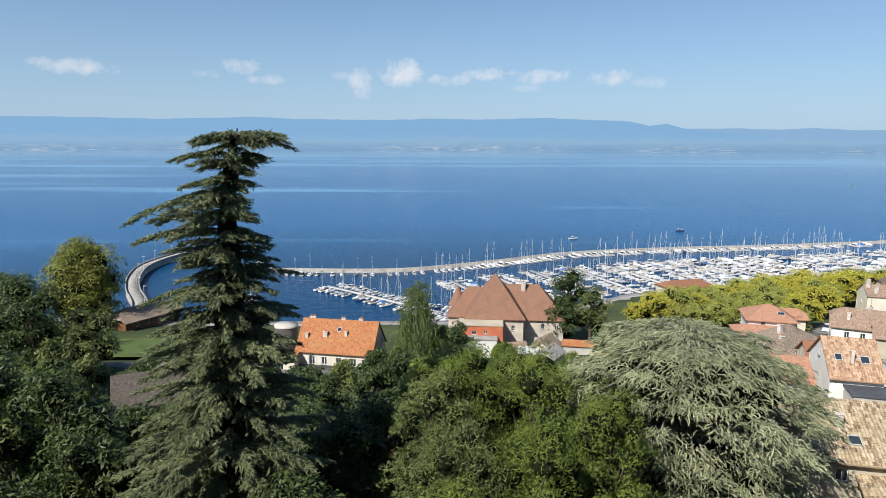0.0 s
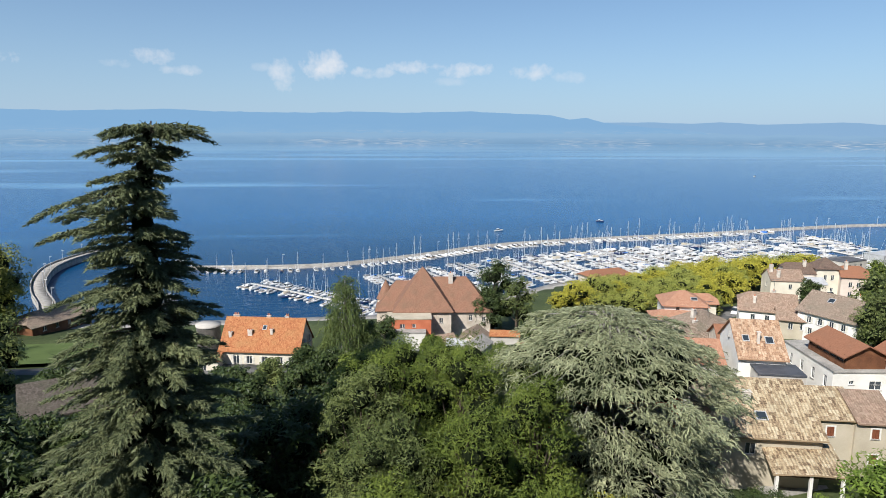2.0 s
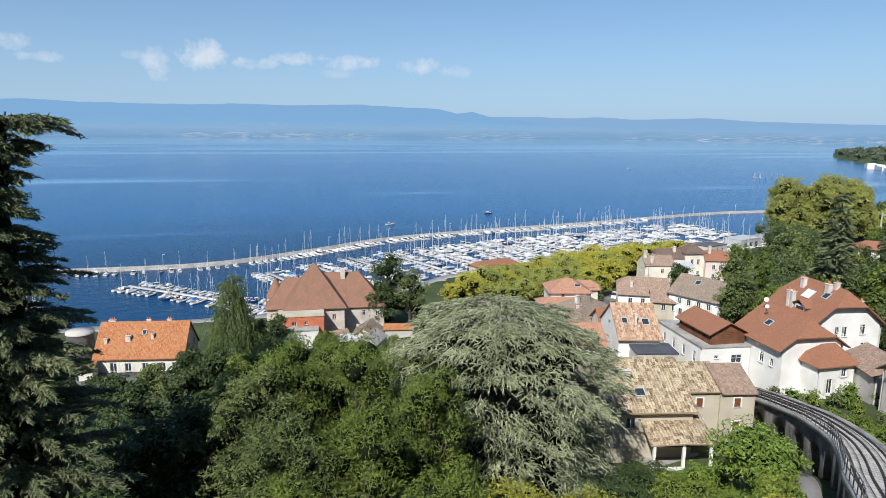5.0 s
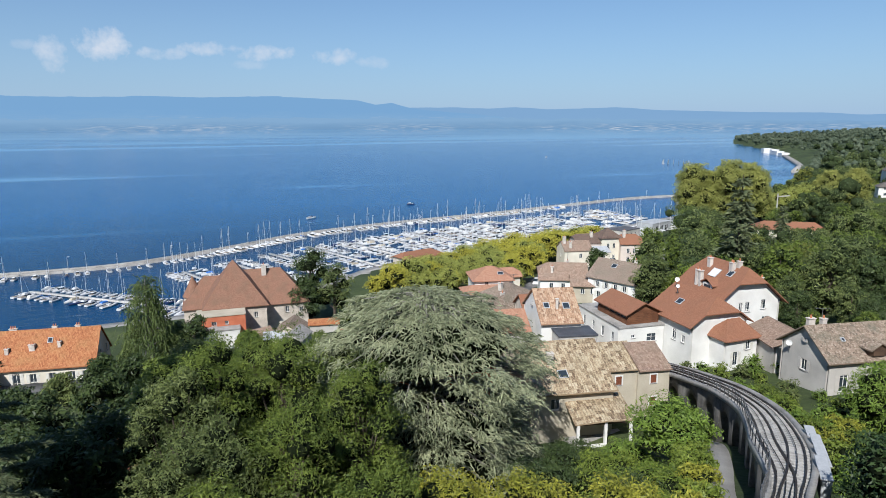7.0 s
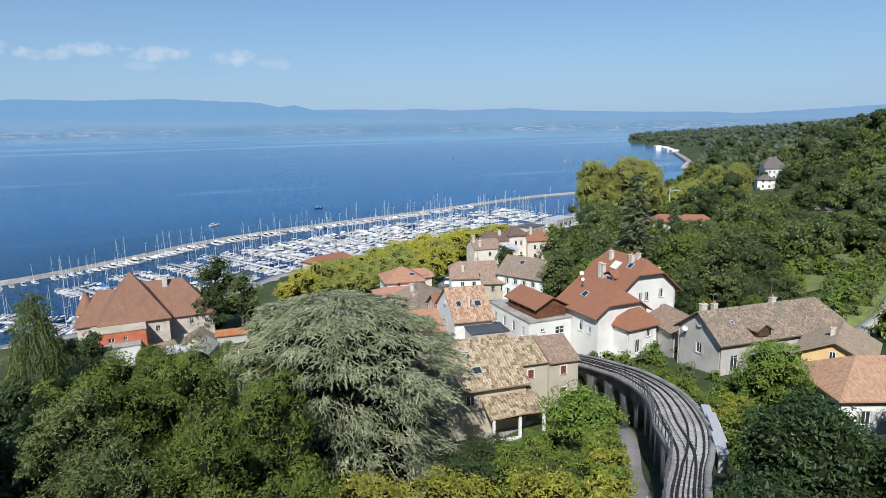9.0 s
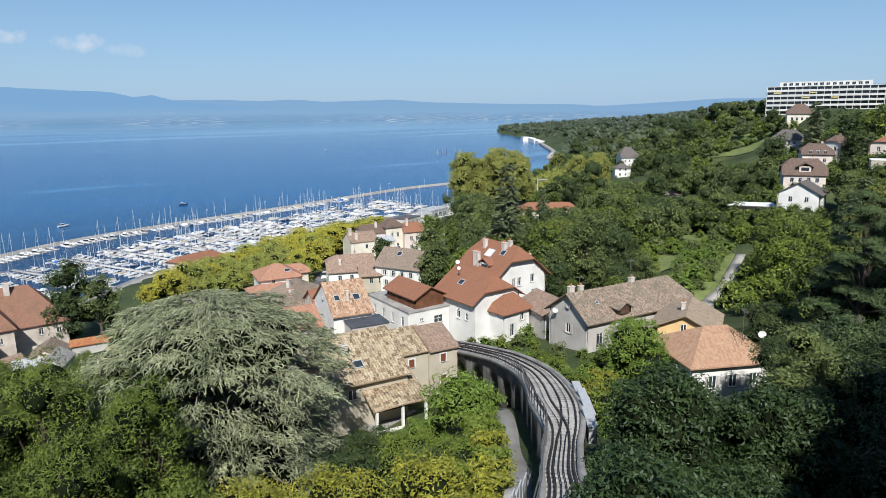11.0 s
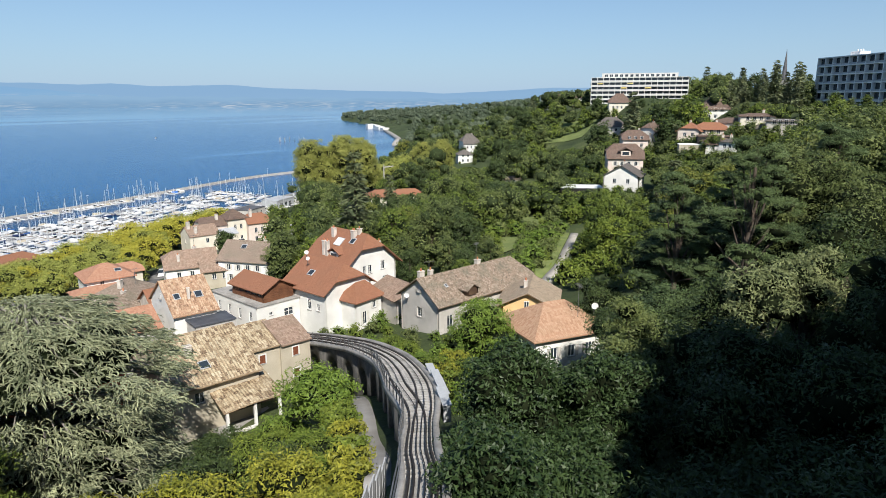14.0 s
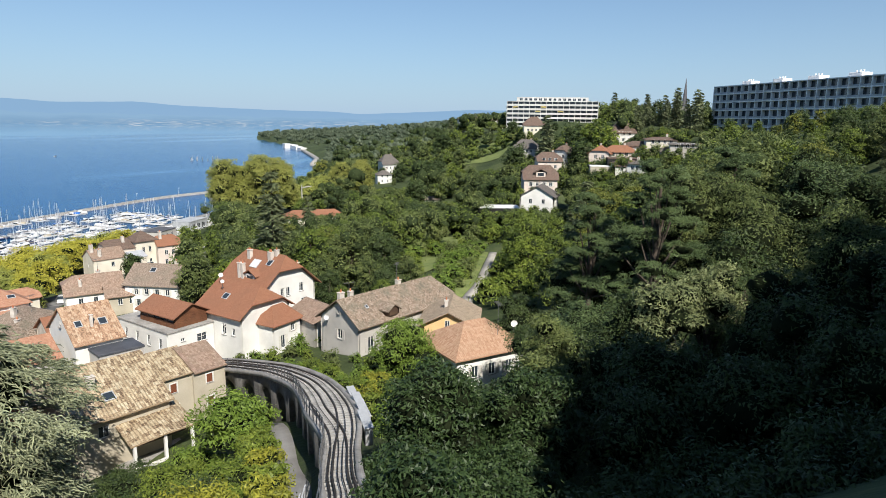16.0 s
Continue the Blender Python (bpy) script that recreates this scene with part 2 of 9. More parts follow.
M_OLDWALL = surface("old_castle_render", [(0.25, (0.3, 0.26, 0.21)), (0.5, (0.5, 0.44, 0.37)), (0.75, (0.62, 0.56, 0.48))], 0.5, 0.95, 0.6, 6)
M_WOOD = surface("dark_cladding", [(0.3, (0.1, 0.04, 0.02)), (0.8, (0.22, 0.1, 0.05))], 0.8, 0.7, 0.4, 10)
M_EAVES = surface("eaves_wood", [(0.3, (0.05, 0.03, 0.02)), (0.8, (0.13, 0.08, 0.05))], 0.8, 0.8, 0.3, 10)
M_SHUTTER = surface("brown_shutter", [(0.3, (0.13, 0.04, 0.02)), (0.8, (0.22, 0.08, 0.04))], 2, 0.7, 0.3, 20)
M_SHUTTER_W = surface("pale_shutter", [(0.3, (0.5, 0.48, 0.42)), (0.8, (0.7, 0.68, 0.62))], 2, 0.7, 0.3, 20)
M_FRAME = plain("window_frame_white", (0.75, 0.74, 0.72), 0.5)
M_GLASS = plain("window_glass", (0.03, 0.04, 0.05), 0.08, 0, 0.8)
M_DARK = plain("dark_interior", (0.015, 0.014, 0.013), 0.9)
M_CHIM = surface("chimney_render", [(0.3, (0.4, 0.36, 0.32)), (0.8, (0.68, 0.62, 0.55))], 1, 0.9, 0.4, 12)
M_POT = surface("clay_pot", [(0.3, (0.4, 0.14, 0.07)), (0.8, (0.55, 0.24, 0.13))], 2, 0.85, 0.3, 14)
R_ORANGE = roof_tiles("roof_orange", [(0.2, (0.42, 0.11, 0.02)), (0.5, (0.62, 0.2, 0.04)), (0.85, (0.76, 0.31, 0.08))], 0.22, 0.3, 0.03, (0.55, 0.3, 0.08), 0.4)
R_BROWN = roof_tiles("roof_brown", [(0.2, (0.31, 0.135, 0.07)), (0.5, (0.385, 0.175, 0.095)), (0.85, (0.46, 0.225, 0.13))], 0.2, 0.18, 0.015, (0.24, 0.15, 0.085), 0.5, False)
R_RED = roof_tiles("roof_red_brown", [(0.1, (0.37, 0.135, 0.055)), (0.5, (0.42, 0.16, 0.068)), (0.9, (0.47, 0.19, 0.085))], 0.22, 0.2, 0.012, (0.33, 0.15, 0.075), 0.35, False)
R_SLATE_FLAT = surface("dark_flat_roof", [(0.3, (0.05, 0.055, 0.065)), (0.8, (0.1, 0.105, 0.12))], 0.6, 0.6, 0.2, 8)
R_TAN = roof_tiles("roof_tan", [(0.2, (0.2, 0.12, 0.065)), (0.38, (0.46, 0.31, 0.16)), (0.58, (0.68, 0.51, 0.28)), (0.85, (0.85, 0.7, 0.45))], 0.34, 0.46, 0.08, (0.33, 0.26, 0.15), 0.35)
R_SALMON = roof_tiles("roof_salmon", [(0.2, (0.3, 0.15, 0.08)), (0.38, (0.56, 0.3, 0.15)), (0.6, (0.72, 0.44, 0.24)), (0.85, (0.86, 0.62, 0.4))], 0.34, 0.46, 0.07, (0.42, 0.27, 0.15), 0.35)
R_PEACH = roof_tiles("roof_peach", [(0.15, (0.47, 0.235, 0.115)), (0.5, (0.62, 0.335, 0.175)), (0.9, (0.74, 0.44, 0.255))], 0.25, 0.4, 0.03, (0.55, 0.36, 0.2), 0.25)
R_OLDTAN = roof_tiles("roof_old_tan", [(0.15, (0.36, 0.25, 0.15)), (0.5, (0.52, 0.38, 0.24)), (0.9, (0.64, 0.5, 0.34))], 0.25, 0.33, 0.03, (0.36, 0.3, 0.19), 0.35)
R_CORAL = roof_tiles("roof_coral", [(0.15, (0.5, 0.2, 0.1)), (0.5, (0.62, 0.28, 0.145)), (0.9, (0.74, 0.38, 0.21))], 0.25, 0.33, 0.03, (0.5, 0.26, 0.14), 0.3)
R_GREYB = roof_tiles("roof_grey_brown", [(0.15, (0.2, 0.14, 0.1)), (0.5, (0.38, 0.27, 0.19)), (0.9, (0.55, 0.42, 0.3))], 0.2, 0.22, 0.03, (0.2, 0.19, 0.13), 0.4, False)
R_MOTTLED = roof_tiles("roof_mottled_old", [(0.12, (0.12, 0.09, 0.06)), (0.35, (0.3, 0.21, 0.135)), (0.6, (0.45, 0.32, 0.22)), (0.9, (0.62, 0.5, 0.37))], 0.22, 0.26, 0.04, (0.2, 0.19, 0.125), 0.7, False)
R_ROSE = roof_tiles("roof_rose", [(0.15, (0.3, 0.18, 0.115)), (0.5, (0.46, 0.29, 0.19)), (0.9, (0.6, 0.42, 0.29))], 0.25, 0.35, 0.04, (0.3, 0.24, 0.17), 0.35)
R_UMBER = roof_tiles("roof_umber", [(0.15, (0.15, 0.09, 0.06)), (0.5, (0.225, 0.14, 0.1)), (0.9, (0.32, 0.21, 0.155))], 0.25, 0.35, 0.04, (0.2, 0.16, 0.12), 0.4)
R_SLATE = roof_tiles("roof_slate", [(0.15, (0.12, 0.1, 0.09)), (0.5, (0.19, 0.16, 0.14)), (0.9, (0.26, 0.23, 0.2))], 0.25, 0.25, 0.02, (0.2, 0.19, 0.15), 0.3, False)
R_DARKTILE = roof_tiles("roof_dark_mossy", [(0.15, (0.08, 0.065, 0.05)), (0.5, (0.14, 0.11, 0.09)), (0.9, (0.2, 0.17, 0.14))], 0.22, 0.25, 0.03, (0.12, 0.12, 0.07), 0.4, False)
F_CEDAR = foliage("needles_blue_cedar", (0.06, 0.078, 0.036), (0.45, 0.475, 0.285), 0.2, 0.3, 0.45)
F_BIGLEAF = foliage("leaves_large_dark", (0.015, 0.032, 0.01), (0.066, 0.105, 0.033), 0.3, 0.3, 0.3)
F_FIR = foliage("needles_dark_cedar", (0.045, 0.062, 0.032), (0.22, 0.245, 0.12), 0.2, 0.2, 0.3)
F_WALNUT = foliage("leaves_mid_green", (0.042, 0.072, 0.016), (0.2, 0.25, 0.046), 0.38, 0.18, 0.35)
F_YELLOW = foliage("leaves_yellow_green", (0.12, 0.14, 0.02), (0.42, 0.4, 0.055), 0.35, 0.2, 0.4)
F_BUSH = foliage("leaves_bush", (0.07, 0.11, 0.018), (0.26, 0.315, 0.05), 0.35, 0.25, 0.4)
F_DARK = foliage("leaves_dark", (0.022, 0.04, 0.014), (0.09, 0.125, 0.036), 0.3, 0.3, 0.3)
F_PLANE = foliage("leaves_plane_tree", (0.14, 0.158, 0.038), (0.43, 0.43, 0.115), 0.35, 0.2, 0.12)
F_OLIVE = foliage("leaves_olive", (0.085, 0.105, 0.022), (0.28, 0.285, 0.06), 0.35, 0.2, 0.12)
F_PLANEY = foliage("leaves_plane_yellow", (0.26, 0.25, 0.032), (0.62, 0.57, 0.09), 0.4, 0.2, 0.1)
F_PLANEG = foliage("leaves_plane_green", (0.18, 0.205, 0.042), (0.48, 0.5, 0.13), 0.4, 0.2, 0.12)
F_WOODS = foliage("leaves_woods", (0.06, 0.085, 0.028), (0.225, 0.26, 0.085), 0.36, 0.2, 0.12)
# haze of the distance put into the leaf colour: bluer, greyer, low in contrast
F_FAR_HAZE = foliage("leaves_far_haze", (0.06, 0.086, 0.056), (0.165, 0.195, 0.125), 0.36, 0.1, 0.03)
F_PINE = foliage("needles_pine", (0.034, 0.06, 0.025), (0.15, 0.2, 0.075), 0.2, 0.2, 0.3)
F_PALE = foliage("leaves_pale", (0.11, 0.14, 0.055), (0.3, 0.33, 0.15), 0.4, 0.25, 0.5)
F_WILLOW = foliage("leaves_willow", (0.055, 0.085, 0.025), (0.17, 0.215, 0.065), 0.35, 0.2, 0.4)
F_BROWN = foliage("leaves_brown", (0.06, 0.035, 0.025), (0.16, 0.09, 0.065), 0.3, 0.2, 0.3)
F_LIGHT = foliage("leaves_bright", (0.08, 0.135, 0.02), (0.23, 0.32, 0.055), 0.35, 0.25, 0.5)
# for cores within the crowns: the shade between the leaves as a dark colour
M_CROWN_SHADE = surface("crown_shade", [(0.3, (0.006, 0.009, 0.004)), (0.8, (0.018, 0.024, 0.01))], 1.5, 0.95, 0.8, 9, spec=0.05)
M_WOODS_SHADE = surface("woods_shade", [(0.3, (0.02, 0.03, 0.012)), (0.8, (0.05, 0.066, 0.027))], 0.8, 0.95, 0.8, 6, spec=0.05)
M_HULL = surface("boat_white", [(0.2, (0.46, 0.46, 0.46)), (0.7, (0.67, 0.665, 0.655))], 0.3, 0.35, 0.05, 4, spec=0.5)
M_COVER = surface("boat_blue_cover", [(0.2, (0.03, 0.12, 0.4)), (0.7, (0.06, 0.2, 0.55))], 0.8, 0.8, 0.3, 6)
M_TARP = surface("grey_tarpaulin", [(0.2, (0.12, 0.125, 0.135)), (0.7, (0.24, 0.245, 0.255))], 0.8, 0.8, 0.3, 6)
M_TEAK = surface("boat_teak", [(0.2, (0.16, 0.13, 0.1)), (0.7, (0.3, 0.26, 0.21))], 1.5, 0.6, 0.2, 10)
M_NAVY = surface("boat_navy", [(0.2, (0.02, 0.03, 0.08)), (0.7, (0.04, 0.06, 0.14))], 0.5, 0.35, 0.05, 4)
M_MAST = plain("mast_aluminium", (0.72, 0.72, 0.72), 0.35, 0.5)
M_DOCK = surface("dock_planks", [(0.2, (0.35, 0.33, 0.3)), (0.7, (0.55, 0.53, 0.5))], 0.6, 0.9, 0.3, 8)

# ---- helpers of this scene ----
def link(name, me, mat, parent=None, label="", m=None):
    ob = new(name, me)
    if mat:
        me.materials.append(mat)
    if parent:
        ob.parent = parent
    if m is not None:
        ob.matrix_basis = m
    if label:
        tagged(ob, label)
    return ob


def np_mesh(name, verts, faces, smooth=False):
    """A mesh from arrays: verts (n, 3), faces (m, k)."""
    verts, faces = np.asarray(verts, dtype=np.float32), np.asarray(faces, dtype=np.int32)
    me = bpy.data.meshes.new(name)
    k = faces.shape[1]
    me.vertices.add(len(verts))
    me.vertices.foreach_set("co", verts.ravel())
    me.loops.add(faces.size)
    me.loops.foreach_set("vertex_index", faces.ravel())
    me.polygons.add(len(faces))
    me.polygons.foreach_set("loop_start", np.arange(0, faces.size, k, dtype=np.int32))
    if smooth:
        me.polygons.foreach_set("use_smooth", np.ones(len(faces), dtype=bool))
    me.update(calc_edges=True)
    return me


def to_mesh(name, bm):
    me = bpy.data.meshes.new(name)
    bm.normal_update()
    bm.to_mesh(me)
    bm.free()
    return me


def part(name, bm, mat, parent, label=""):
    return link(name, to_mesh(name, bm), mat, parent, label)


def thing(name, m, label, category, group=""):
    ob = new(name)
    ob.matrix_basis = m
    ob.empty_display_size = 0.5
    return tagged(ob, label, category, group)


def add_box(bm, x0, x1, y0, y1, z0, z1):
    v = [bm.verts.new((x, y, z)) for z in (z0, z1) for y in (y0, y1) for x in (x0, x1)]
    for f in ((0, 2, 3, 1), (4, 5, 7, 6), (0, 1, 5, 4), (2, 6, 7, 3), (0, 4, 6, 2), (1, 3, 7, 5)):
        bm.faces.new([v[i] for i in f])
    return v


def box(x0, x1, y0, y1, z0, z1, bevel=0.0):
    bm = bmesh.new()
    add_box(bm, x0, x1, y0, y1, z0, z1)
    if bevel:
        bmesh.ops.bevel(bm, geom=bm.edges[:], offset=bevel, segments=1, affect="EDGES")
    return bm


def tube(points, radii, sides=6, cap=True):
    """A tapered round bar along points, as arrays (verts, quads)."""
    pts = [Vector(p) for p in points]
    vs, fs = [], []
    for i, p in enumerate(pts):
        d = (pts[min(i + 1, len(pts) - 1)] - pts[max(i - 1, 0)]).normalized()
        a = d.orthogonal().normalized()
        b = d.cross(a)
        r = radii[i] if hasattr(radii, "__len__") else radii
        for k in range(sides):
            t = 2 * math.pi * k / sides
            vs.append(p + (a * math.cos(t) + b * math.sin(t)) * r)
    for i in range(len(pts) - 1):
        for k in range(sides):
            a0, b0 = i * sides + k, i * sides + (k + 1) % sides
            fs.append((a0, b0, b0 + sides, a0 + sides))
    return [tuple(v) for v in vs], fs


def merge(chunks):
    """Joins (verts, faces) chunks into one pair of arrays."""
    vs, fs, n = [], [], 0
    for v, f in chunks:
        v, f = np.asarray(v, dtype=np.float32).reshape(-1, 3), np.asarray(f, dtype=np.int32)
        vs.append(v)
        fs.append(f + n)
        n += len(v)
    return np.concatenate(vs), np.concatenate(fs)


# ---- the ground, the lake and the far shore ----
SHORE_X = [-4000, -900, -400, -110, -90, 20, 60, 140, 215, 250, 300, 345, 425, 640, 915, 1170, 1420, 1560, 5000]
SHORE_Y = [-900, -150, 100, 176, 170, 172, 205, 226, 250, 262, 325, 332, 345, 505, 765, 1090, 1330, 1050, 900]
EDGE_X = [-4000, -300, -60, 0, 40, 90, 150, 250, 330, 400, 450, 520, 900, 1500, 5000]
EDGE_Y = [-1300, -90, -14, -1.5, -8, -14, -16, 14, 60, 130, 180, 190, 400, 600, 640]
STEP_U = [-0.3, 0.0, 0.02, 0.1, 0.17, 0.25, 0.33, 0.45, 0.65, 0.8, 0.97, 1.0, 1.01]
STEP_Z = [50.0, 48.2, 46.0, 33.0, 24.5, 18.5, 16.0, 12.5, 7.5, 5.0, 2.2, 1.6, -2.5]


def ground_z(x, y):
    x, y = np.asarray(x, dtype=float), np.asarray(y, dtype=float)
    ys, ye = np.interp(x, SHORE_X, SHORE_Y), np.interp(x, EDGE_X, EDGE_Y)
    u = (y - ye) / np.maximum(ys - ye, 60)
    z = np.interp(u, STEP_U, STEP_Z)
    far = np.clip((np.hypot(x, y) - 300) / 600, 0, 1)
    soft = np.interp(u, [-0.3, 0, 0.3, 0.97, 1.0, 1.01], [58, 50, 32, 4, 1.6, -2.5])
    # a wooded gully beside the belvedere
    gully = 17 * np.exp(-(((x - 50) / 32) ** 2 + ((y + 3) / 13) ** 2))
    gully = gully + 5.0 * np.exp(-(((x - 70) / 13) ** 2 + ((y - 29) / 9) ** 2))
    # the bank with the footpath beside the viaduct
    a, b = (x - 36) * 0.66 + (y - 31.5) * 0.75, (y - 31.5) * 0.66 - (x - 36) * 0.75
    bank = 3.2 * np.exp(-((a + 3) / 20) ** 4 - (b / 5.5) ** 2)
    # the shoulders of the hillside that carry the villas
    bearing, d = np.degrees(np.arctan2(x, y)), np.hypot(x, y)
    knoll = 7 * np.exp(-((bearing - 72) / 3.2) ** 2 - ((d - 235) / 45) ** 2) + 15 * np.exp(-((bearing - 64.5) / 2.6) ** 2 - ((d - 560) / 90) ** 2) + 3.5 * np.exp(-((bearing - 70.5) / 3) ** 2 - ((d - 400) / 60) ** 2)
    # the level ground before the grey flats
    along, across = (x - 255) * 0.77 + (y + 8) * 0.637, (y + 8) * 0.77 - (x - 255) * 0.637
    level = 6.0 * np.exp(-(along / 62) ** 4 - (across / 24) ** 2)
    # and before the white flats
    along, across = (x - 458) * 0.326 - (y - 150) * 0.946, (x - 458) * 0.946 + (y - 150) * 0.326
    level = level + 4.5 * np.exp(-(along / 45) ** 4 - (across / 45) ** 2)
    return z * (1 - far) + soft * far - gully + bank + knoll - level


az = np.radians(np.concatenate([np.arange(-48, 108, 0.75), np.arange(108, 312, 3.0)]))
rings = np.concatenate([[0.0], np.geomspace(1.5, 4900, 210)])
A, Rr = np.meshgrid(az, rings)
gx, gy = Rr * np.sin(A), Rr * np.cos(A)
gz = ground_z(gx, gy)
na, nr = len(az), len(rings)
ii, jj = np.meshgrid(np.arange(nr - 1), np.arange(na), indexing="ij")
j2 = (jj + 1) % na
quads = np.stack([ii * na + jj, (ii + 1) * na + jj, (ii + 1) * na + j2, ii * na + j2], -1).reshape(-1, 4)[:, ::-1]
gverts = np.stack([gx, gy, gz], -1).reshape(-1, 3)
ground = link("ground", np_mesh("ground", gverts, quads, True), M_GROUND)
tagged(ground, "green and brown sloping ground falling to the lake", "ground", kind="structure")


def lake_material():
    m, n, l = material("lake_water")
    out, bsdf = n.new("ShaderNodeOutputMaterial"), n.new("ShaderNodeBsdfPrincipled")
    co = n.new("ShaderNodeTexCoord")
    # slicks: long calm bands drawn out along the shore
    mp = n.new("ShaderNodeMapping")
    mp.inputs["Scale"].default_value = (0.0014, 0.0085, 1)
    mp.inputs["Rotation"].default_value = (0, 0, radians(-10))
    l.new(co.outputs["Object"], mp.inputs[0])
    nz = n.new("ShaderNodeTexNoise")
    nz.inputs["Scale"].default_value, nz.inputs["Detail"].default_value = 1.0, 5
    nz.inputs["Distortion"].default_value = 0.6
    l.new(mp.outputs[0], nz.inputs["Vector"])
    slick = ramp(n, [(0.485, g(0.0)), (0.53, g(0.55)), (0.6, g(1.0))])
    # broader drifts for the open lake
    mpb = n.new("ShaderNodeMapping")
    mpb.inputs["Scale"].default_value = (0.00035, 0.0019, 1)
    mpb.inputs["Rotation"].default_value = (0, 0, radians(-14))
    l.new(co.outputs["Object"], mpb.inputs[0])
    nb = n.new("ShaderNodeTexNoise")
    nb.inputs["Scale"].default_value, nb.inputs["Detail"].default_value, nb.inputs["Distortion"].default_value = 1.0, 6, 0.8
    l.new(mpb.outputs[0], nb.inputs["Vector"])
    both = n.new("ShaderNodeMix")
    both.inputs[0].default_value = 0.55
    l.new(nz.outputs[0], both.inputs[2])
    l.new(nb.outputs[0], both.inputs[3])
    # far out the calm patches run together, their colour standing for pale haze
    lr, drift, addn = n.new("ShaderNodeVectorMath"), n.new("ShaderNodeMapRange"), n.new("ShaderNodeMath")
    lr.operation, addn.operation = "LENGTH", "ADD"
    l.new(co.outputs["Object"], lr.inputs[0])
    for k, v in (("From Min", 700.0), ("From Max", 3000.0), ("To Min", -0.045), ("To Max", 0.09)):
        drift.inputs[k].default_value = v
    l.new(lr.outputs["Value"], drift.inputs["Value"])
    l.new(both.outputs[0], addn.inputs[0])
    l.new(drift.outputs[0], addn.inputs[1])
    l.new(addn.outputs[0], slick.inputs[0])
    # the pale sky that calm water mirrors is put into the base colour
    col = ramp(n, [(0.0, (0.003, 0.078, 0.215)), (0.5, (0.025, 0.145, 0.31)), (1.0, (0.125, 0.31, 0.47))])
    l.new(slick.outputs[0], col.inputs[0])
    ro = n.new("ShaderNodeMapRange")
    ro.inputs["To Min"].default_value, ro.inputs["To Max"].default_value = 0.2, 0.1
    l.new(slick.outputs[0], ro.inputs["Value"])
    w1, w2 = n.new("ShaderNodeTexNoise"), n.new("ShaderNodeTexNoise")
    w1.inputs["Scale"].default_value, w1.inputs["Detail"].default_value = 0.35, 4
    w2.inputs["Scale"].default_value, w2.inputs["Detail"].default_value = 2.0, 3
    mp2 = n.new("ShaderNodeMapping")
    mp2.inputs["Scale"].default_value = (0.5, 1.2, 1)
    l.new(co.outputs["Object"], mp2.inputs[0])
    l.new(mp2.outputs[0], w1.inputs["Vector"])
    l.new(mp2.outputs[0], w2.inputs["Vector"])
    ad = n.new("ShaderNodeMath")
    ad.operation, ad.inputs[1].default_value = "MULTIPLY_ADD", 0.4
    l.new(w2.outputs[0], ad.inputs[0])
    l.new(w1.outputs[0], ad.inputs[2])
    b = n.new("ShaderNodeBump")
    b.inputs["Distance"].default_value = 0.5
    st = n.new("ShaderNodeMapRange")
    st.inputs["To Min"].default_value, st.inputs["To Max"].default_value = 0.42, 0.03
    l.new(slick.outputs[0], st.inputs["Value"])
    # the open lake lies calmer far out
    ln = n.new("ShaderNodeVectorMath")
    ln.operation = "LENGTH"
    l.new(co.outputs["Object"], ln.inputs[0])
    calm = n.new("ShaderNodeMapRange")
    for k, v in (("From Min", 300.0), ("From Max", 3000.0), ("To Min", 1.0), ("To Max", 0.2)):
        calm.inputs[k].default_value = v
    l.new(ln.outputs["Value"], calm.inputs["Value"])
    ml = n.new("ShaderNodeMath")
    ml.operation = "MULTIPLY"
    l.new(st.outputs[0], ml.inputs[0])
    l.new(calm.outputs[0], ml.inputs[1])
    l.new(ml.outputs[0], b.inputs["Strength"])
    # shade and reflections of the boats, put into the harbour water as darker colour
    basin_shade = n.new("ShaderNodeMapRange")
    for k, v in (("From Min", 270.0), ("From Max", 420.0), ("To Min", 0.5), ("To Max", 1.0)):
        basin_shade.inputs[k].default_value = v
    l.new(ln.outputs["Value"], basin_shade.inputs["Value"])
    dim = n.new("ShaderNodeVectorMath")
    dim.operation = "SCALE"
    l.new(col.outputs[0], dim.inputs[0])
    l.new(basin_shade.outputs[0], dim.inputs["Scale"])
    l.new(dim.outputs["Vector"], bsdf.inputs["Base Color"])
    sheen = n.new("ShaderNodeMapRange")
    for k, v in (("From Min", 200.0), ("From Max", 3000.0), ("To Min", 0.15), ("To Max", 0.7)):
        sheen.inputs[k].default_value = v
    l.new(ln.outputs["Value"], sheen.inputs["Value"])
    l.new(sheen.outputs[0], bsdf.inputs["Specular IOR Level"])
    glass_calm = n.new("ShaderNodeMath")
    glass_calm.operation = "MULTIPLY"
    l.new(ro.outputs[0], glass_calm.inputs[0])
    l.new(calm.outputs[0], glass_calm.inputs[1])
    l.new(glass_calm.outputs[0], bsdf.inputs["Roughness"])
    l.new(ad.outputs[0], b.inputs["Height"])
    l.new(b.outputs[0], bsdf.inputs["Normal"])
    bsdf.inputs["IOR"].default_value = 1.33
    l.new(bsdf.outputs[0], out.inputs[0])
    return m


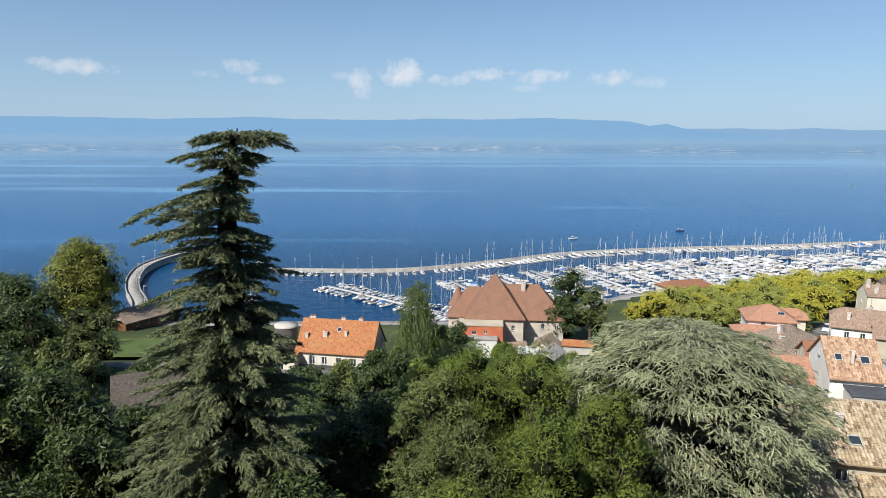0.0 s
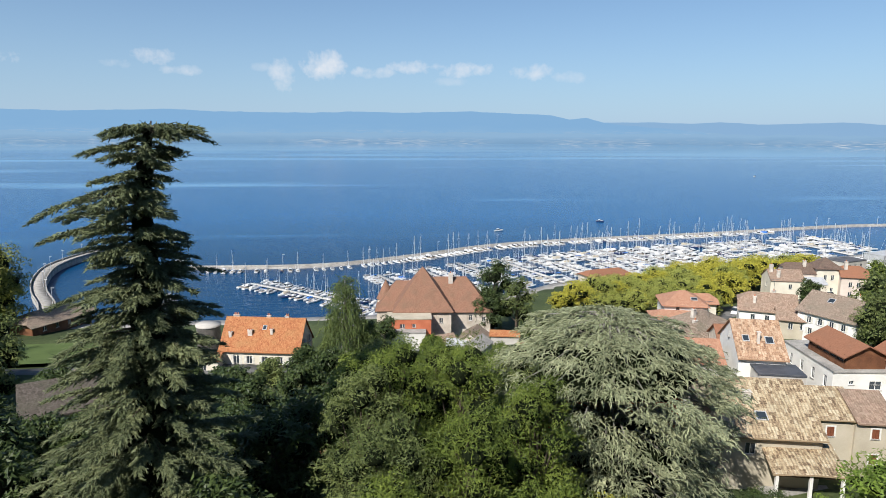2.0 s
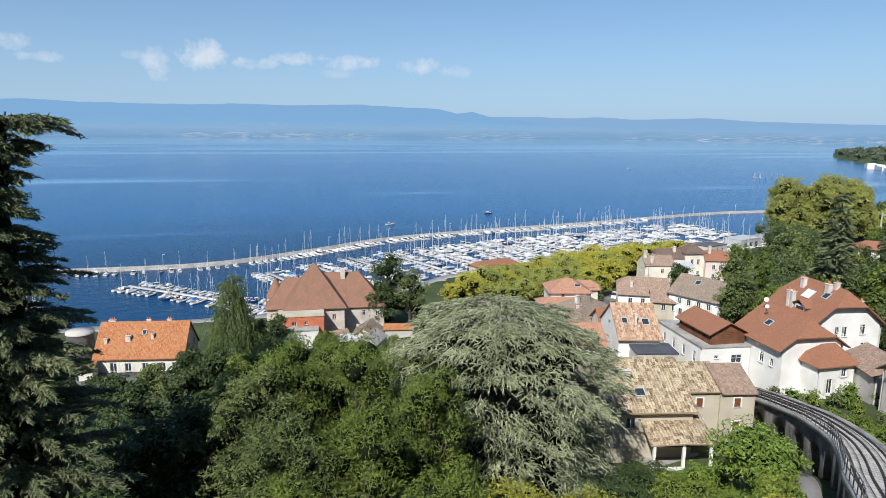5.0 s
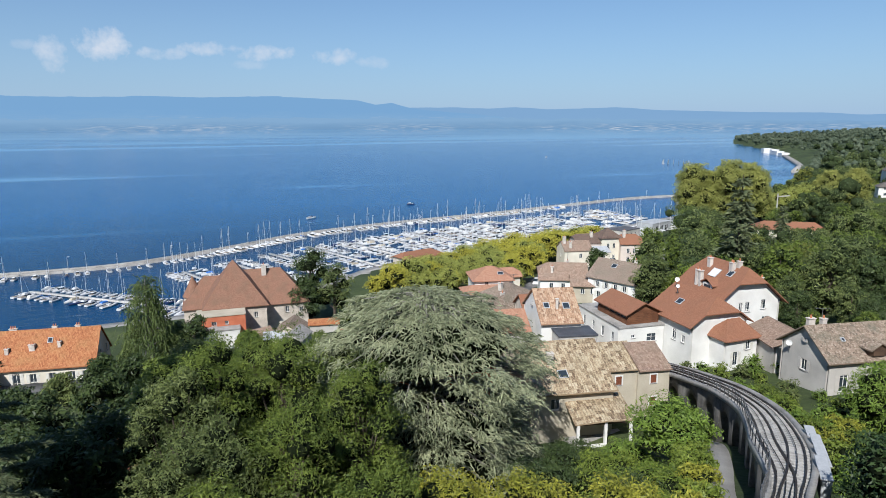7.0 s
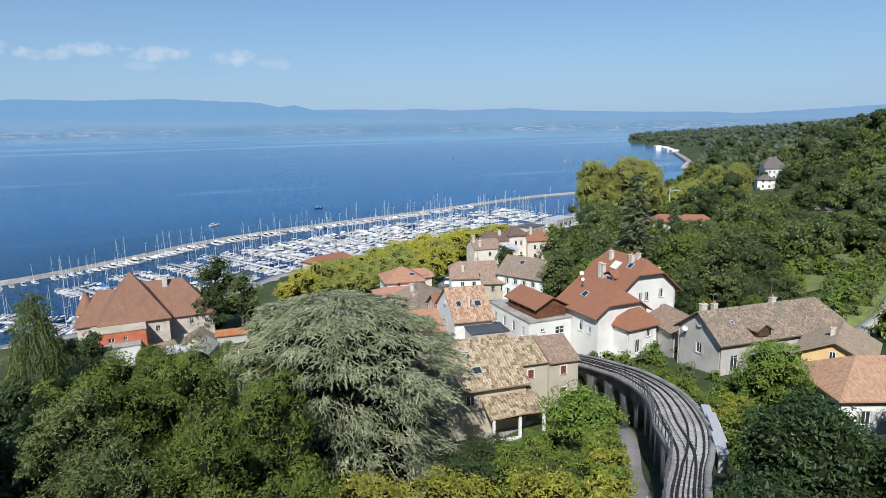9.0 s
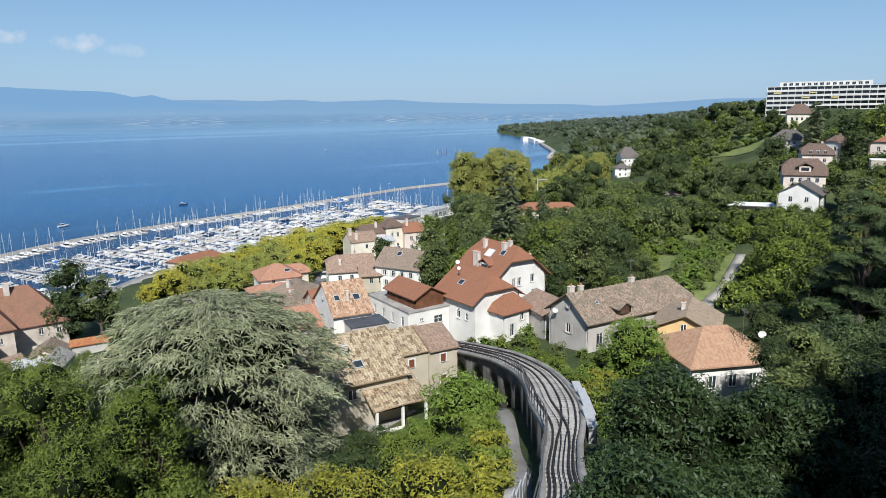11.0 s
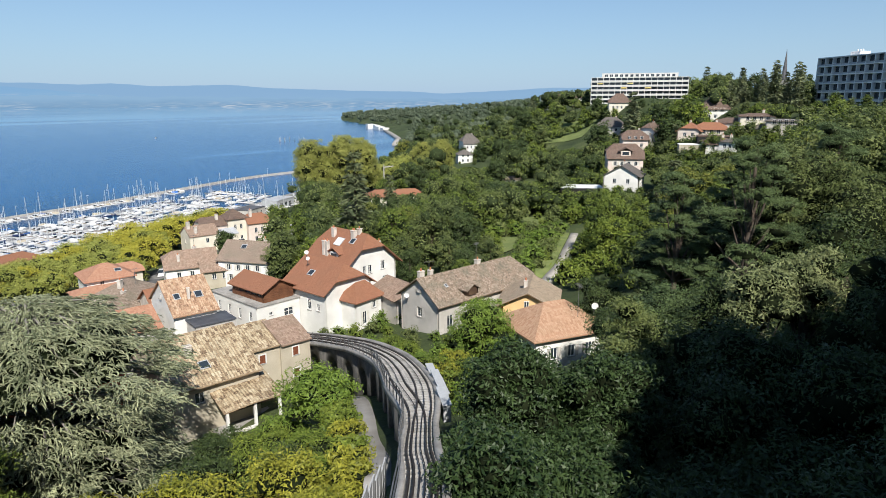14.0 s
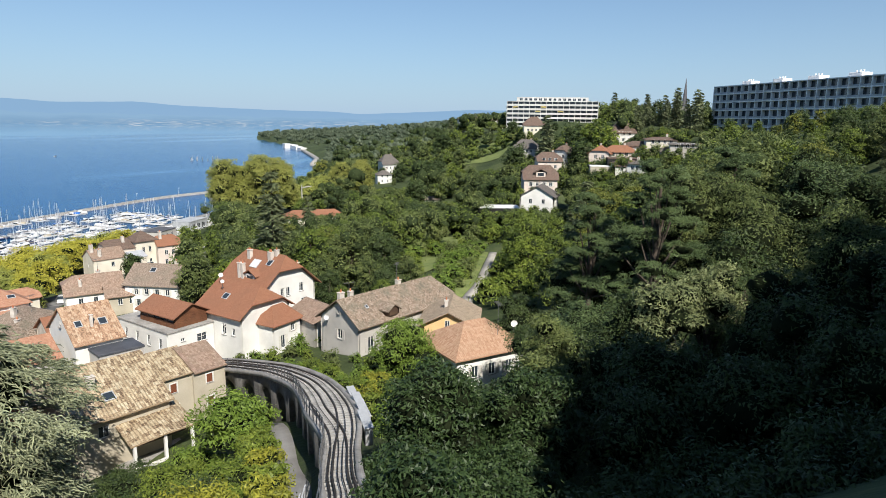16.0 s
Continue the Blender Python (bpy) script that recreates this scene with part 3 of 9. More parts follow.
wr = np.concatenate([[0.0], np.geomspace(60, 4880, 40)])
wa = np.radians(np.arange(0, 360, 3.0))
A, Rr = np.meshgrid(wa, wr)
wv = np.stack([Rr * np.sin(A), Rr * np.cos(A), 0 * A], -1).reshape(-1, 3)
ii, jj = np.meshgrid(np.arange(len(wr) - 1), np.arange(len(wa)), indexing="ij")
j2 = (jj + 1) % len(wa)
wq = np.stack([ii * len(wa) + jj, (ii + 1) * len(wa) + jj, (ii + 1) * len(wa) + j2, ii * len(wa) + j2], -1).reshape(-1, 4)[:, ::-1]
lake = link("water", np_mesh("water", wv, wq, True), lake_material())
tagged(lake, "deep blue lake with fine ripples and pale calm streaks", "lake", kind="structure")


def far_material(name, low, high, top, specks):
    """Far land as a plain glowing backdrop: the haze is put into its colour, paler towards the water, with pale
    villages.
    """
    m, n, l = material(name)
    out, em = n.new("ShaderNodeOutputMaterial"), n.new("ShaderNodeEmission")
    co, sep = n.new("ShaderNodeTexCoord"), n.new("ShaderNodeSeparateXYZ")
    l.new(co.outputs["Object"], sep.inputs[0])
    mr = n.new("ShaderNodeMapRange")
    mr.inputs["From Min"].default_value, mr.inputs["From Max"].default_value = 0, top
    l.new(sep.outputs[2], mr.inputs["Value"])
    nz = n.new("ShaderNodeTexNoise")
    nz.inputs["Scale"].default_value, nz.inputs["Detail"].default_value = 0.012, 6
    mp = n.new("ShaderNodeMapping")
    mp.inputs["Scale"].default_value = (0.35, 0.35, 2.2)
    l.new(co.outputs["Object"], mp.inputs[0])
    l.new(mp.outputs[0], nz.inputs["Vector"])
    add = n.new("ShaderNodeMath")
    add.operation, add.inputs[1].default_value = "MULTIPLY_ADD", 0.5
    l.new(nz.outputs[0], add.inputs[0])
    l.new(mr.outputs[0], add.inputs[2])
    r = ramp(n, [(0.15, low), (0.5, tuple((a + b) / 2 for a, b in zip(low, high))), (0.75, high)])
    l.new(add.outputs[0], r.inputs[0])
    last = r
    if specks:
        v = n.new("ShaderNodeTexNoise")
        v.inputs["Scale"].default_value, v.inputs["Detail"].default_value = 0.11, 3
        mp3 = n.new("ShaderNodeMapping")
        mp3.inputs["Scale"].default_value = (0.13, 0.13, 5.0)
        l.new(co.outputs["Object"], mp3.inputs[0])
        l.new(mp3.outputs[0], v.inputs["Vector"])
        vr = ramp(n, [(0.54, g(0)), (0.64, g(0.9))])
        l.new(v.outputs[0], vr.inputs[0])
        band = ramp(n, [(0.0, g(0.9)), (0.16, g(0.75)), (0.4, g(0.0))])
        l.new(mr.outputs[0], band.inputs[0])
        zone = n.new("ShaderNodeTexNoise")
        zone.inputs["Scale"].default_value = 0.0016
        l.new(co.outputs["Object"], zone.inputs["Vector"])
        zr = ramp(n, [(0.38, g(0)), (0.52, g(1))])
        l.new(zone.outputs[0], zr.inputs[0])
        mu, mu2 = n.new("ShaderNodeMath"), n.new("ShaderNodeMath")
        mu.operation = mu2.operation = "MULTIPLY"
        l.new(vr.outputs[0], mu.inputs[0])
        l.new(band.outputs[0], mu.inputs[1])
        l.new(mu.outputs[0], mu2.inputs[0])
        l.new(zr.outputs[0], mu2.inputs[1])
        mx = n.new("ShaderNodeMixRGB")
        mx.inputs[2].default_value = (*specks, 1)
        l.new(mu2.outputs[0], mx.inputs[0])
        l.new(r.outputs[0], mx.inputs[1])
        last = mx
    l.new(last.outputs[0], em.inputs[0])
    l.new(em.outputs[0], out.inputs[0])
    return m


def far_range(name, radius, azimuths, heights, mat, label, jag, seed):
    """A range of hills along an arc round the lake, seen as a hazy band."""
    a = np.arange(-75, 110, 0.2)
    el = np.interp(a, azimuths, heights)
    el = el + np.array([noise.fractal((x * 0.9, seed, 0.3), 0.9, 2.1, 5) for x in a]) * jag
    z = np.maximum(50 + radius * np.tan(np.radians(el)), 1.0)
    rows = []
    for k, f in enumerate((0.0, 0.25, 0.5, 0.75, 1.0)):
        r = radius + 70 * f
        rows.append(np.stack([r * np.sin(np.radians(a)), r * np.cos(np.radians(a)), z * f - 6 * (k == 0)], -1))
    v = np.concatenate(rows)
    n = len(a)
    q = [(k * n + i, k * n + i + 1, (k + 1) * n + i + 1, (k + 1) * n + i) for k in range(4) for i in range(n - 1)]
    ob = link(name, np_mesh(name, v, q, True), mat)
    ob.visible_shadow = False
    return tagged(ob, label, "hills", kind="structure")


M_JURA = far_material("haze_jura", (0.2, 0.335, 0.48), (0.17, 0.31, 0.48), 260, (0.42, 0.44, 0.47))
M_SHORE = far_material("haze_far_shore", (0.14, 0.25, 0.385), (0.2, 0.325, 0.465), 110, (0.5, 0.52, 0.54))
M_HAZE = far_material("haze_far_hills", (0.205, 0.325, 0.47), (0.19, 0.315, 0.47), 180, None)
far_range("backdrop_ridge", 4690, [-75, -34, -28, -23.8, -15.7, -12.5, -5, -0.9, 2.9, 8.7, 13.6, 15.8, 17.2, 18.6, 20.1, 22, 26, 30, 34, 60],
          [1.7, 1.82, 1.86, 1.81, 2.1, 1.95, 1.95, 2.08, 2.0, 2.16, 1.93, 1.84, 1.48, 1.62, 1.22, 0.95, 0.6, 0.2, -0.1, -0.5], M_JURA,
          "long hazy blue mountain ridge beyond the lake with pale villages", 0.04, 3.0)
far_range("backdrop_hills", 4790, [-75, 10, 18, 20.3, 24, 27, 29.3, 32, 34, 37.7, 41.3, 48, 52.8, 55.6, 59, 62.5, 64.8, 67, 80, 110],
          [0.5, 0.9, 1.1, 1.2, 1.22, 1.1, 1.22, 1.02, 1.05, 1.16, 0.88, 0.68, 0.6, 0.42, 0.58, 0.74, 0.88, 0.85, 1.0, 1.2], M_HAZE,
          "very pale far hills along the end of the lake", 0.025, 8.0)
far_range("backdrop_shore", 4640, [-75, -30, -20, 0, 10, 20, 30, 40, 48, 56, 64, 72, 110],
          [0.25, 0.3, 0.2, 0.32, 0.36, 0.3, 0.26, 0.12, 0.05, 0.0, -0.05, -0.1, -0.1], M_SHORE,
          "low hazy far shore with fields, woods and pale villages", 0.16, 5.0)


# ---- houses ----
def wall_panel(bm, o, along, out, length, height, thick, openings, top=None):
    """One wall with openings cut through it. o: the outer lower left corner, seen from outside. openings: (left, sill, width, height).
    top: extra outline points above the wall, as (u, z), for a gable."""
    o, along, out, up = Vector(o), Vector(along), Vector(out), Vector((0, 0, 1))
    us = sorted({0.0, length, *[a for u, z, w, h in openings for a in (u, u + w)]})
    zs = sorted({0.0, height, *[a for u, z, w, h in openings for a in (z, z + h)]})
    holes = [[any(u <= (us[i] + us[i + 1]) / 2 <= u + w and z <= (zs[j] + zs[j + 1]) / 2 <= z + h for u, z, w, h in openings)
              for j in range(len(zs) - 1)] for i in range(len(us) - 1)]

    def at(u, z, k):
        return bm.verts.new(o + along * u + up * z - out * (thick * k))

    for i in range(len(us) - 1):
        for j in range(len(zs) - 1):
            a, b, c, d = us[i], us[i + 1], zs[j], zs[j + 1]
            if holes[i][j]:
                for p, q in (((a, c), (b, c)), ((b, c), (b, d)), ((b, d), (a, d)), ((a, d), (a, c))):
                    bm.faces.new((at(*p, 0), at(*q, 0), at(*q, 1), at(*p, 1)))
            else:
                bm.faces.new((at(a, c, 0), at(b, c, 0), at(b, d, 0), at(a, d, 0)))
                bm.faces.new((at(a, c, 1), at(a, d, 1), at(b, d, 1), at(b, c, 1)))
    if top:
        outline = [(0, height), (length, height), *top]
        bm.faces.new([at(u, z, 0) for u, z in outline])
        bm.faces.new([at(u, z, 1) for u, z in reversed(outline)])
    bmesh.ops.remove_doubles(bm, verts=bm.verts[:], dist=0.0005)


def roof_bm(w, d, over, z_eave, rise, clip=1.0, inset=None, thick=0.16, over_end=None):
    """A ridged roof: clip 1 gives gables, 0 a full hip, between them a clipped gable; a pair sets the two ends apart.
    UV in metres, u along the eave, v up the slope."""
    bm = bmesh.new()
    uvl = bm.loops.layers.uv.new("UVMap")
    cw, ce = clip if hasattr(clip, "__len__") else (clip, clip)
    oe = over if over_end is None else over_end
    X, Y = w / 2 + oe, d / 2 + over
    z0, z1 = z_eave - rise * over / (d / 2), z_eave + rise
    known = {}

    def vert(p):
        key = tuple(round(c, 4) for c in p)
        if key not in known:
            known[key] = bm.verts.new(p)
        return known[key]

    def end(c, sgn):
        ins = (1 - c) * (Y if inset is None else inset)
        return sgn * max(X - ins, 0.0), Y * (1 - c), z0 + (z1 - z0) * c

    (rw, yw, zw), (re, ye, ze) = end(cw, -1), end(ce, 1)
    front = [(-X, -Y, z0), (X, -Y, z0)] + ([(X, -ye, ze)] if 0 < ce < 1 else []) + [(re, 0, z1), (rw, 0, z1)] + ([(-X, -yw, zw)] if 0 < cw < 1 else [])
    back = [(X, Y, z0), (-X, Y, z0)] + ([(-X, yw, zw)] if 0 < cw < 1 else []) + [(rw, 0, z1), (re, 0, z1)] + ([(X, ye, ze)] if 0 < ce < 1 else [])
    faces = [front, back]
    if ce < 1:
        faces.append([(X, -ye, ze), (X, ye, ze), (re, 0, z1)])
    if cw < 1:
        faces.append([(-X, yw, zw), (-X, -yw, zw), (rw, 0, z1)])
    tops = []
    for poly in faces:
        vs = []
        for p in poly:
            v = vert(p)
            if v not in vs:
                vs.append(v)
        pts = [v.co.copy() for v in vs]
        nrm = (pts[1] - pts[0]).cross(pts[2] - pts[0]).normalized()
        a = (pts[1] - pts[0]).normalized()
        b = nrm.cross(a)
        f = bm.faces.new(vs)
        tops.append(f)
        for lp in f.loops:
            lp[uvl].uv = (lp.vert.co.dot(a) + 37.0, (lp.vert.co - pts[0]).dot(b) + 11.0)
    bm.edges.ensure_lookup_table()
    rim = [(e.verts[0], e.verts[1]) for e in bm.edges if len(e.link_faces) == 1]
    low = {v: bm.verts.new(v.co - Vector((0, 0, thick))) for v in list(bm.verts)}
    for f in tops:
        bm.faces.new([low[v] for v in reversed(f.verts[:])])
    for p, q in rim:
        bm.faces.new((p, q, low[q], low[p]))
    bmesh.ops.recalc_face_normals(bm, faces=bm.faces[:])
    return bm


SIDES = {"S": ((-1, -1), (1, 0, 0), (0, -1, 0)), "E": ((1, -1), (0, 1, 0), (1, 0, 0)),
         "N": ((1, 1), (-1, 0, 0), (0, 1, 0)), "W": ((-1, 1), (0, -1, 0), (-1, 0, 0))}


def add_window(root, o, along, out, u, z, w, h, shutters=None, door=False, frame_mat=None, surround=None, closed=False):
    """A window set back in its opening: frame with a mullion, panes, a sill, shutters folded open on the wall or closed."""
    o, along, out, up = Vector(o), Vector(along), Vector(out), Vector((0, 0, 1))
    m = Matrix((along, -out, up)).transposed().to_4x4()
    m.translation = o + along * u + up * z
    bm = bmesh.new()
    t = 0.06
    wall_panel(bm, (0, 0.1, 0), (1, 0, 0), (0, -1, 0), w, h, 0.07, [(t, t, w / 2 - 1.5 * t, h - 2 * t), (w / 2 + t / 2, t, w / 2 - 1.5 * t, h - 2 * t)])
    win = part("door" if door else "window", bm, frame_mat or M_FRAME, root)
    win.matrix_basis = m
    if not door:
        part("sill", box(-0.08, w + 0.08, -0.1, 0.09, -0.08, -0.002), M_STONE, win)
    part("pane", box(t, w - t, 0.125, 0.15, t, h - t), M_GLASS, win, "dark glass pane")
    if surround:
        s = 0.16
        bm = bmesh.new()
        wall_panel(bm, (-s, -0.03, -s), (1, 0, 0), (0, -1, 0), w + 2 * s, h + 2 * s, 0.05, [(s, s, w, h)])
        part("surround", bm, surround, win, "pale painted window surround")
    if shutters and closed:
        for a in (0, w / 2):
            part("shutter", slats(a + 0.01, a + w / 2 - 0.01, 0.0, 0.05, 0, h), shutters, win, "closed wooden shutter")
    elif shutters:
        for a in (-w / 2 - 0.02, w + 0.02):
            part("shutter", slats(a, a + w / 2, -0.06, -0.015, 0, h), shutters, win, "open wooden shutter")


def slats(x0, x1, y0, y1, z0, z1):
    bm = bmesh.new()
    add_box(bm, x0, x1, y0 + 0.015, y1, z0, z1)
    for k in range(3):
        a = z0 + (z1 - z0) * (0.06 + 0.33 * k)
        add_box(bm, x0 + 0.02, x1 - 0.02, y0, y0 + 0.014, a, a + (z1 - z0) * 0.12)
    return bm


def add_chimney(root, x, y, z, w=0.6, d=0.5, h=1.4, pots=1, mat=None):
    c = part("chimney", box(x - w / 2, x + w / 2, y - d / 2, y + d / 2, z - 1.2, z + h, 0.02), mat or M_CHIM, root)
    part("cap", box(x - w / 2 - 0.08, x + w / 2 + 0.08, y - d / 2 - 0.08, y + d / 2 + 0.08, z + h, z + h + 0.1, 0.02), M_CHIM, c)
    for k in range(pots):
        px = x + (k - (pots - 1) / 2) * 0.35
        v, f = tube([(px, y, z + h + 0.1), (px, y, z + h + 0.5)], [0.13, 0.1], 8)
        link("pot", np_mesh("pot", v, f), M_POT, c, "clay chimney pot")


def on_slope(d, z_eave, rise, x, s, side=-1):
    """The point and tilt on a gable roof at s of the way from the eave to the ridge."""
    return (x, side * d / 2 * (1 - s), z_eave + rise * s), math.atan2(rise, d / 2)


def add_skylight(root, w_roof, d, z_eave, rise, x, s, w=0.8, h=1.1, side=-1, blind=None):
    (px, py, pz), tilt = on_slope(d, z_eave, rise, x, s, side)
    m = pose(px, py, pz + 0.03, 0, 0, 0 if side < 0 else 180) @ Matrix.Rotation(tilt, 4, "X")
    bm = bmesh.new()
    t = 0.09
    add_box(bm, -w / 2, w / 2, -h / 2, -h / 2 + t, 0, 0.12)
    add_box(bm, -w / 2, w / 2, h / 2 - t, h / 2, 0, 0.12)
    add_box(bm, -w / 2, -w / 2 + t, -h / 2 + t, h / 2 - t, 0, 0.12)
    add_box(bm, w / 2 - t, w / 2, -h / 2 + t, h / 2 - t, 0, 0.12)
    sk = part("skylight", bm, M_ZINC, root, "grey framed roof window")
    sk.matrix_basis = m
    part("pane", box(-w / 2 + t, w / 2 - t, -h / 2 + t, h / 2 - t, 0.02, 0.08), blind or M_GLASS, sk)


def house(label, x, y, z, turn, w, d, wall_h, rise, wall=None, roof=None, clip=1.0, over=0.5, windows=(), chimneys=(), skylights=(), inset=None,
          shutters=None, surround=None, foot=3.0, name="house", category="house", frame_mat=None, over_end=None, closed=False, group=""):
    """A house with its ridge along local x; turn: degrees. windows: (side, u, sill, width, height), u from the left as seen from outside."""
    root = thing(name, pose(x, y, z, 0, 0, turn), label, category, group)
    wall, roof = wall or M_WHITE, roof or R_RED
    for key, ((sx, sy), along, out) in SIDES.items():
        length = w if key in "SN" else d
        o = (sx * w / 2, sy * d / 2, -foot)
        mine = [v for v in windows if v[0] == key]
        bm = bmesh.new()
        # the side walls stand between the long ones
        if key in "EW":
            o, length = (sx * w / 2, sy * (d / 2 - 0.3), -foot), d - 0.6
        top = None
        ck = (clip if hasattr(clip, "__len__") else (clip, clip))["WE".find(key)] if key in "EW" else 0
        if ck > 0:
            zt = wall_h + foot
            if ck >= 1:
                top = [(length, zt + 0.3 * rise / (d / 2) - 0.05), (length / 2, zt + rise - 0.05), (0, zt + 0.3 * rise / (d / 2) - 0.05)]
            else:
                q = length / 2 * (1 - ck)
                top = [(length / 2 + q, zt + rise * ck - 0.1), (length / 2 - q, zt + rise * ck - 0.1)]
        shift = 0.3 if key in "EW" else 0.0
        ops = [(u - shift, s + foot, ww, hh) for _, u, s, ww, hh in mine]
        wall_panel(bm, o, along, out, length, wall_h + foot, 0.3, [q for q in ops if q[1] + q[3] < wall_h + foot - 0.05], top)
        part("wall", bm, wall, root)
        for u, s, ww, hh in ops:
            # a window up in the gable sits on the face of the wall
            high = s + hh >= wall_h + foot - 0.05
            add_window(root, Vector(o) + Vector(out) * (0.16 if high else 0.0), along, out, u, s, ww, hh, shutters, hh > 1.95, frame_mat, surround, closed)
    part("roof", roof_bm(w, d, over, wall_h, rise, clip, inset, over_end=over_end), roof, root)
    for c in chimneys:
        add_chimney(root, *c)
    for s in skylights:
        add_skylight(root, w, d, wall_h, rise, *s)
    return root


# ---- trees ----
def leaf_quads(rng, p, nrm, length, width):
    """One folded diamond a leaf: positions and normals (n, 3), half length and half width (n,)."""
    n = len(p)
    r = rng.normal(size=(n, 3))
    t = np.cross(nrm, r)
    t /= np.linalg.norm(t, axis=1, keepdims=True) + 1e-9
    b = np.cross(nrm, t)
    L, W = length[:, None], width[:, None]
    v = np.stack([p - t * L, p - b * W + t * L * 0.15, p + t * L, p + b * W + t * L * 0.15], 1).reshape(-1, 3)
    return v, np.arange(4 * n).reshape(n, 4)


def unit(rng, n):
    v = rng.normal(size=(n, 3))
    return v / np.linalg.norm(v, axis=1, keepdims=True)


def leaf_cloud(rng, blobs, n, size, aspect=0.55, shell=0.6, lift=0.3, squash=0.85, ruffle=0.45):
    """Leaves on the outside of many small clumps. blobs (k, 4): centre and radius."""
    blobs = np.asarray(blobs, dtype=float)
    wgt = blobs[:, 3] ** 2
    pick = rng.choice(len(blobs), n, p=wgt / wgt.sum())
    d = unit(rng, n)
    d[:, 2] = np.where(d[:, 2] < -0.35, -d[:, 2], d[:, 2])
    r = blobs[pick, 3] * (shell + (1 - shell) * rng.random(n) ** 0.6) * (1 + 0.12 * rng.normal(size=n))
    p = blobs[pick, :3] + d * r[:, None] * np.array([1, 1, squash])
    nrm = d + np.array([0, 0, lift]) + ruffle * rng.normal(size=(n, 3))
    nrm /= np.linalg.norm(nrm, axis=1, keepdims=True)
    s = size * (0.6 + 0.7 * rng.random(n))
    v, f = leaf_quads(rng, p, nrm, s, s * aspect)
    if size > 0.09:
        # seen from afar: one triangle a leaf
        v = np.asarray(v).reshape(n, 4, 3)
        v = np.stack([v[:, 0] + 0.2 * (v[:, 1] - v[:, 0]), v[:, 1] * 1.15 - 0.15 * v[:, 3], v[:, 2]], 1)
        v[:, 2] = v[:, 2] + 0.25 * (v[:, 2] - v[:, 0])
        return v.reshape(-1, 3), np.arange(3 * n).reshape(n, 3)
    return v, f


def ico(level):
    bm = bmesh.new()
    bmesh.ops.create_icosphere(bm, subdivisions=level, radius=1.0)
    v, f = np.array([tuple(q.co) for q in bm.verts]), np.array([[q.index for q in fc.verts] for fc in bm.faces])
    bm.free()
    return v, f


ICO = {1: ico(1), 2: ico(2)}


def hearts(rng, lobes, share=0.6, level=1):
    """Added solid cores that stand in for the shade inside each lobe: lumpy and well inside the leaves. lobes (k, 4) or
    (k, 6).
    """
    lobes = np.asarray(lobes, dtype=float)
    radii = lobes[:, 3:6] if lobes.shape[1] == 6 else np.repeat(lobes[:, 3:4], 3, 1)
    v, f = ICO[level]
    k, n = len(lobes), len(v)
    lump = 1 + 0.12 * rng.normal(size=(k, n, 1))
    vs = lobes[:, None, :3] + v[None] * radii[:, None, :] * share * lump
    return vs.reshape(-1, 3), (f[None] + (np.arange(k) * n)[:, None, None]).reshape(-1, 3)


def clumps(rng, lobes, per, size):
    """Small clumps over the upper outside of big lobes (k, 6: centre, radii)."""
    out = []
    for cx, cy, cz, rx, ry, rz in lobes:
        d = unit(rng, per)
        d[:, 2] = np.where(d[:, 2] < -0.5, -d[:, 2], d[:, 2])
        f = 0.62 + 0.42 * rng.random(per)[:, None]
        p = np.array([cx, cy, cz]) + d * f * np.array([rx, ry, rz])
        out.append(np.concatenate([p, size * (0.55 + 0.8 * rng.random(per))[:, None]], 1))
    return np.concatenate(out)


def trunk_mesh(rng, h, r, lobes, sides=8):
    """A tapered trunk and a limb towards every lobe."""
    lean = rng.normal(size=2) * 0.02 * h
    pts = [(lean[0] * f * f, lean[1] * f * f, h * f) for f in (-0.05, 0.0, 0.15, 0.4, 0.7, 1.0)]
    chunks = [tube(pts, [r * 1.5, r * 1.25, r, r * 0.85, r * 0.6, r * 0.25], sides)]
    for cx, cy, cz, rx, ry, rz in lobes:
        f = min(max(cz / h * 0.5, 0.25), 0.8)
        a = Vector((lean[0] * f * f, lean[1] * f * f, h * f))
        b = Vector((cx, cy, cz))
        mid = a.lerp(b, 0.5) + Vector((0, 0, -0.06 * (b - a).length))
        chunks.append(tube([a, mid, b], [r * 0.45, r * 0.3, r * 0.1], 5))
    return merge(chunks)


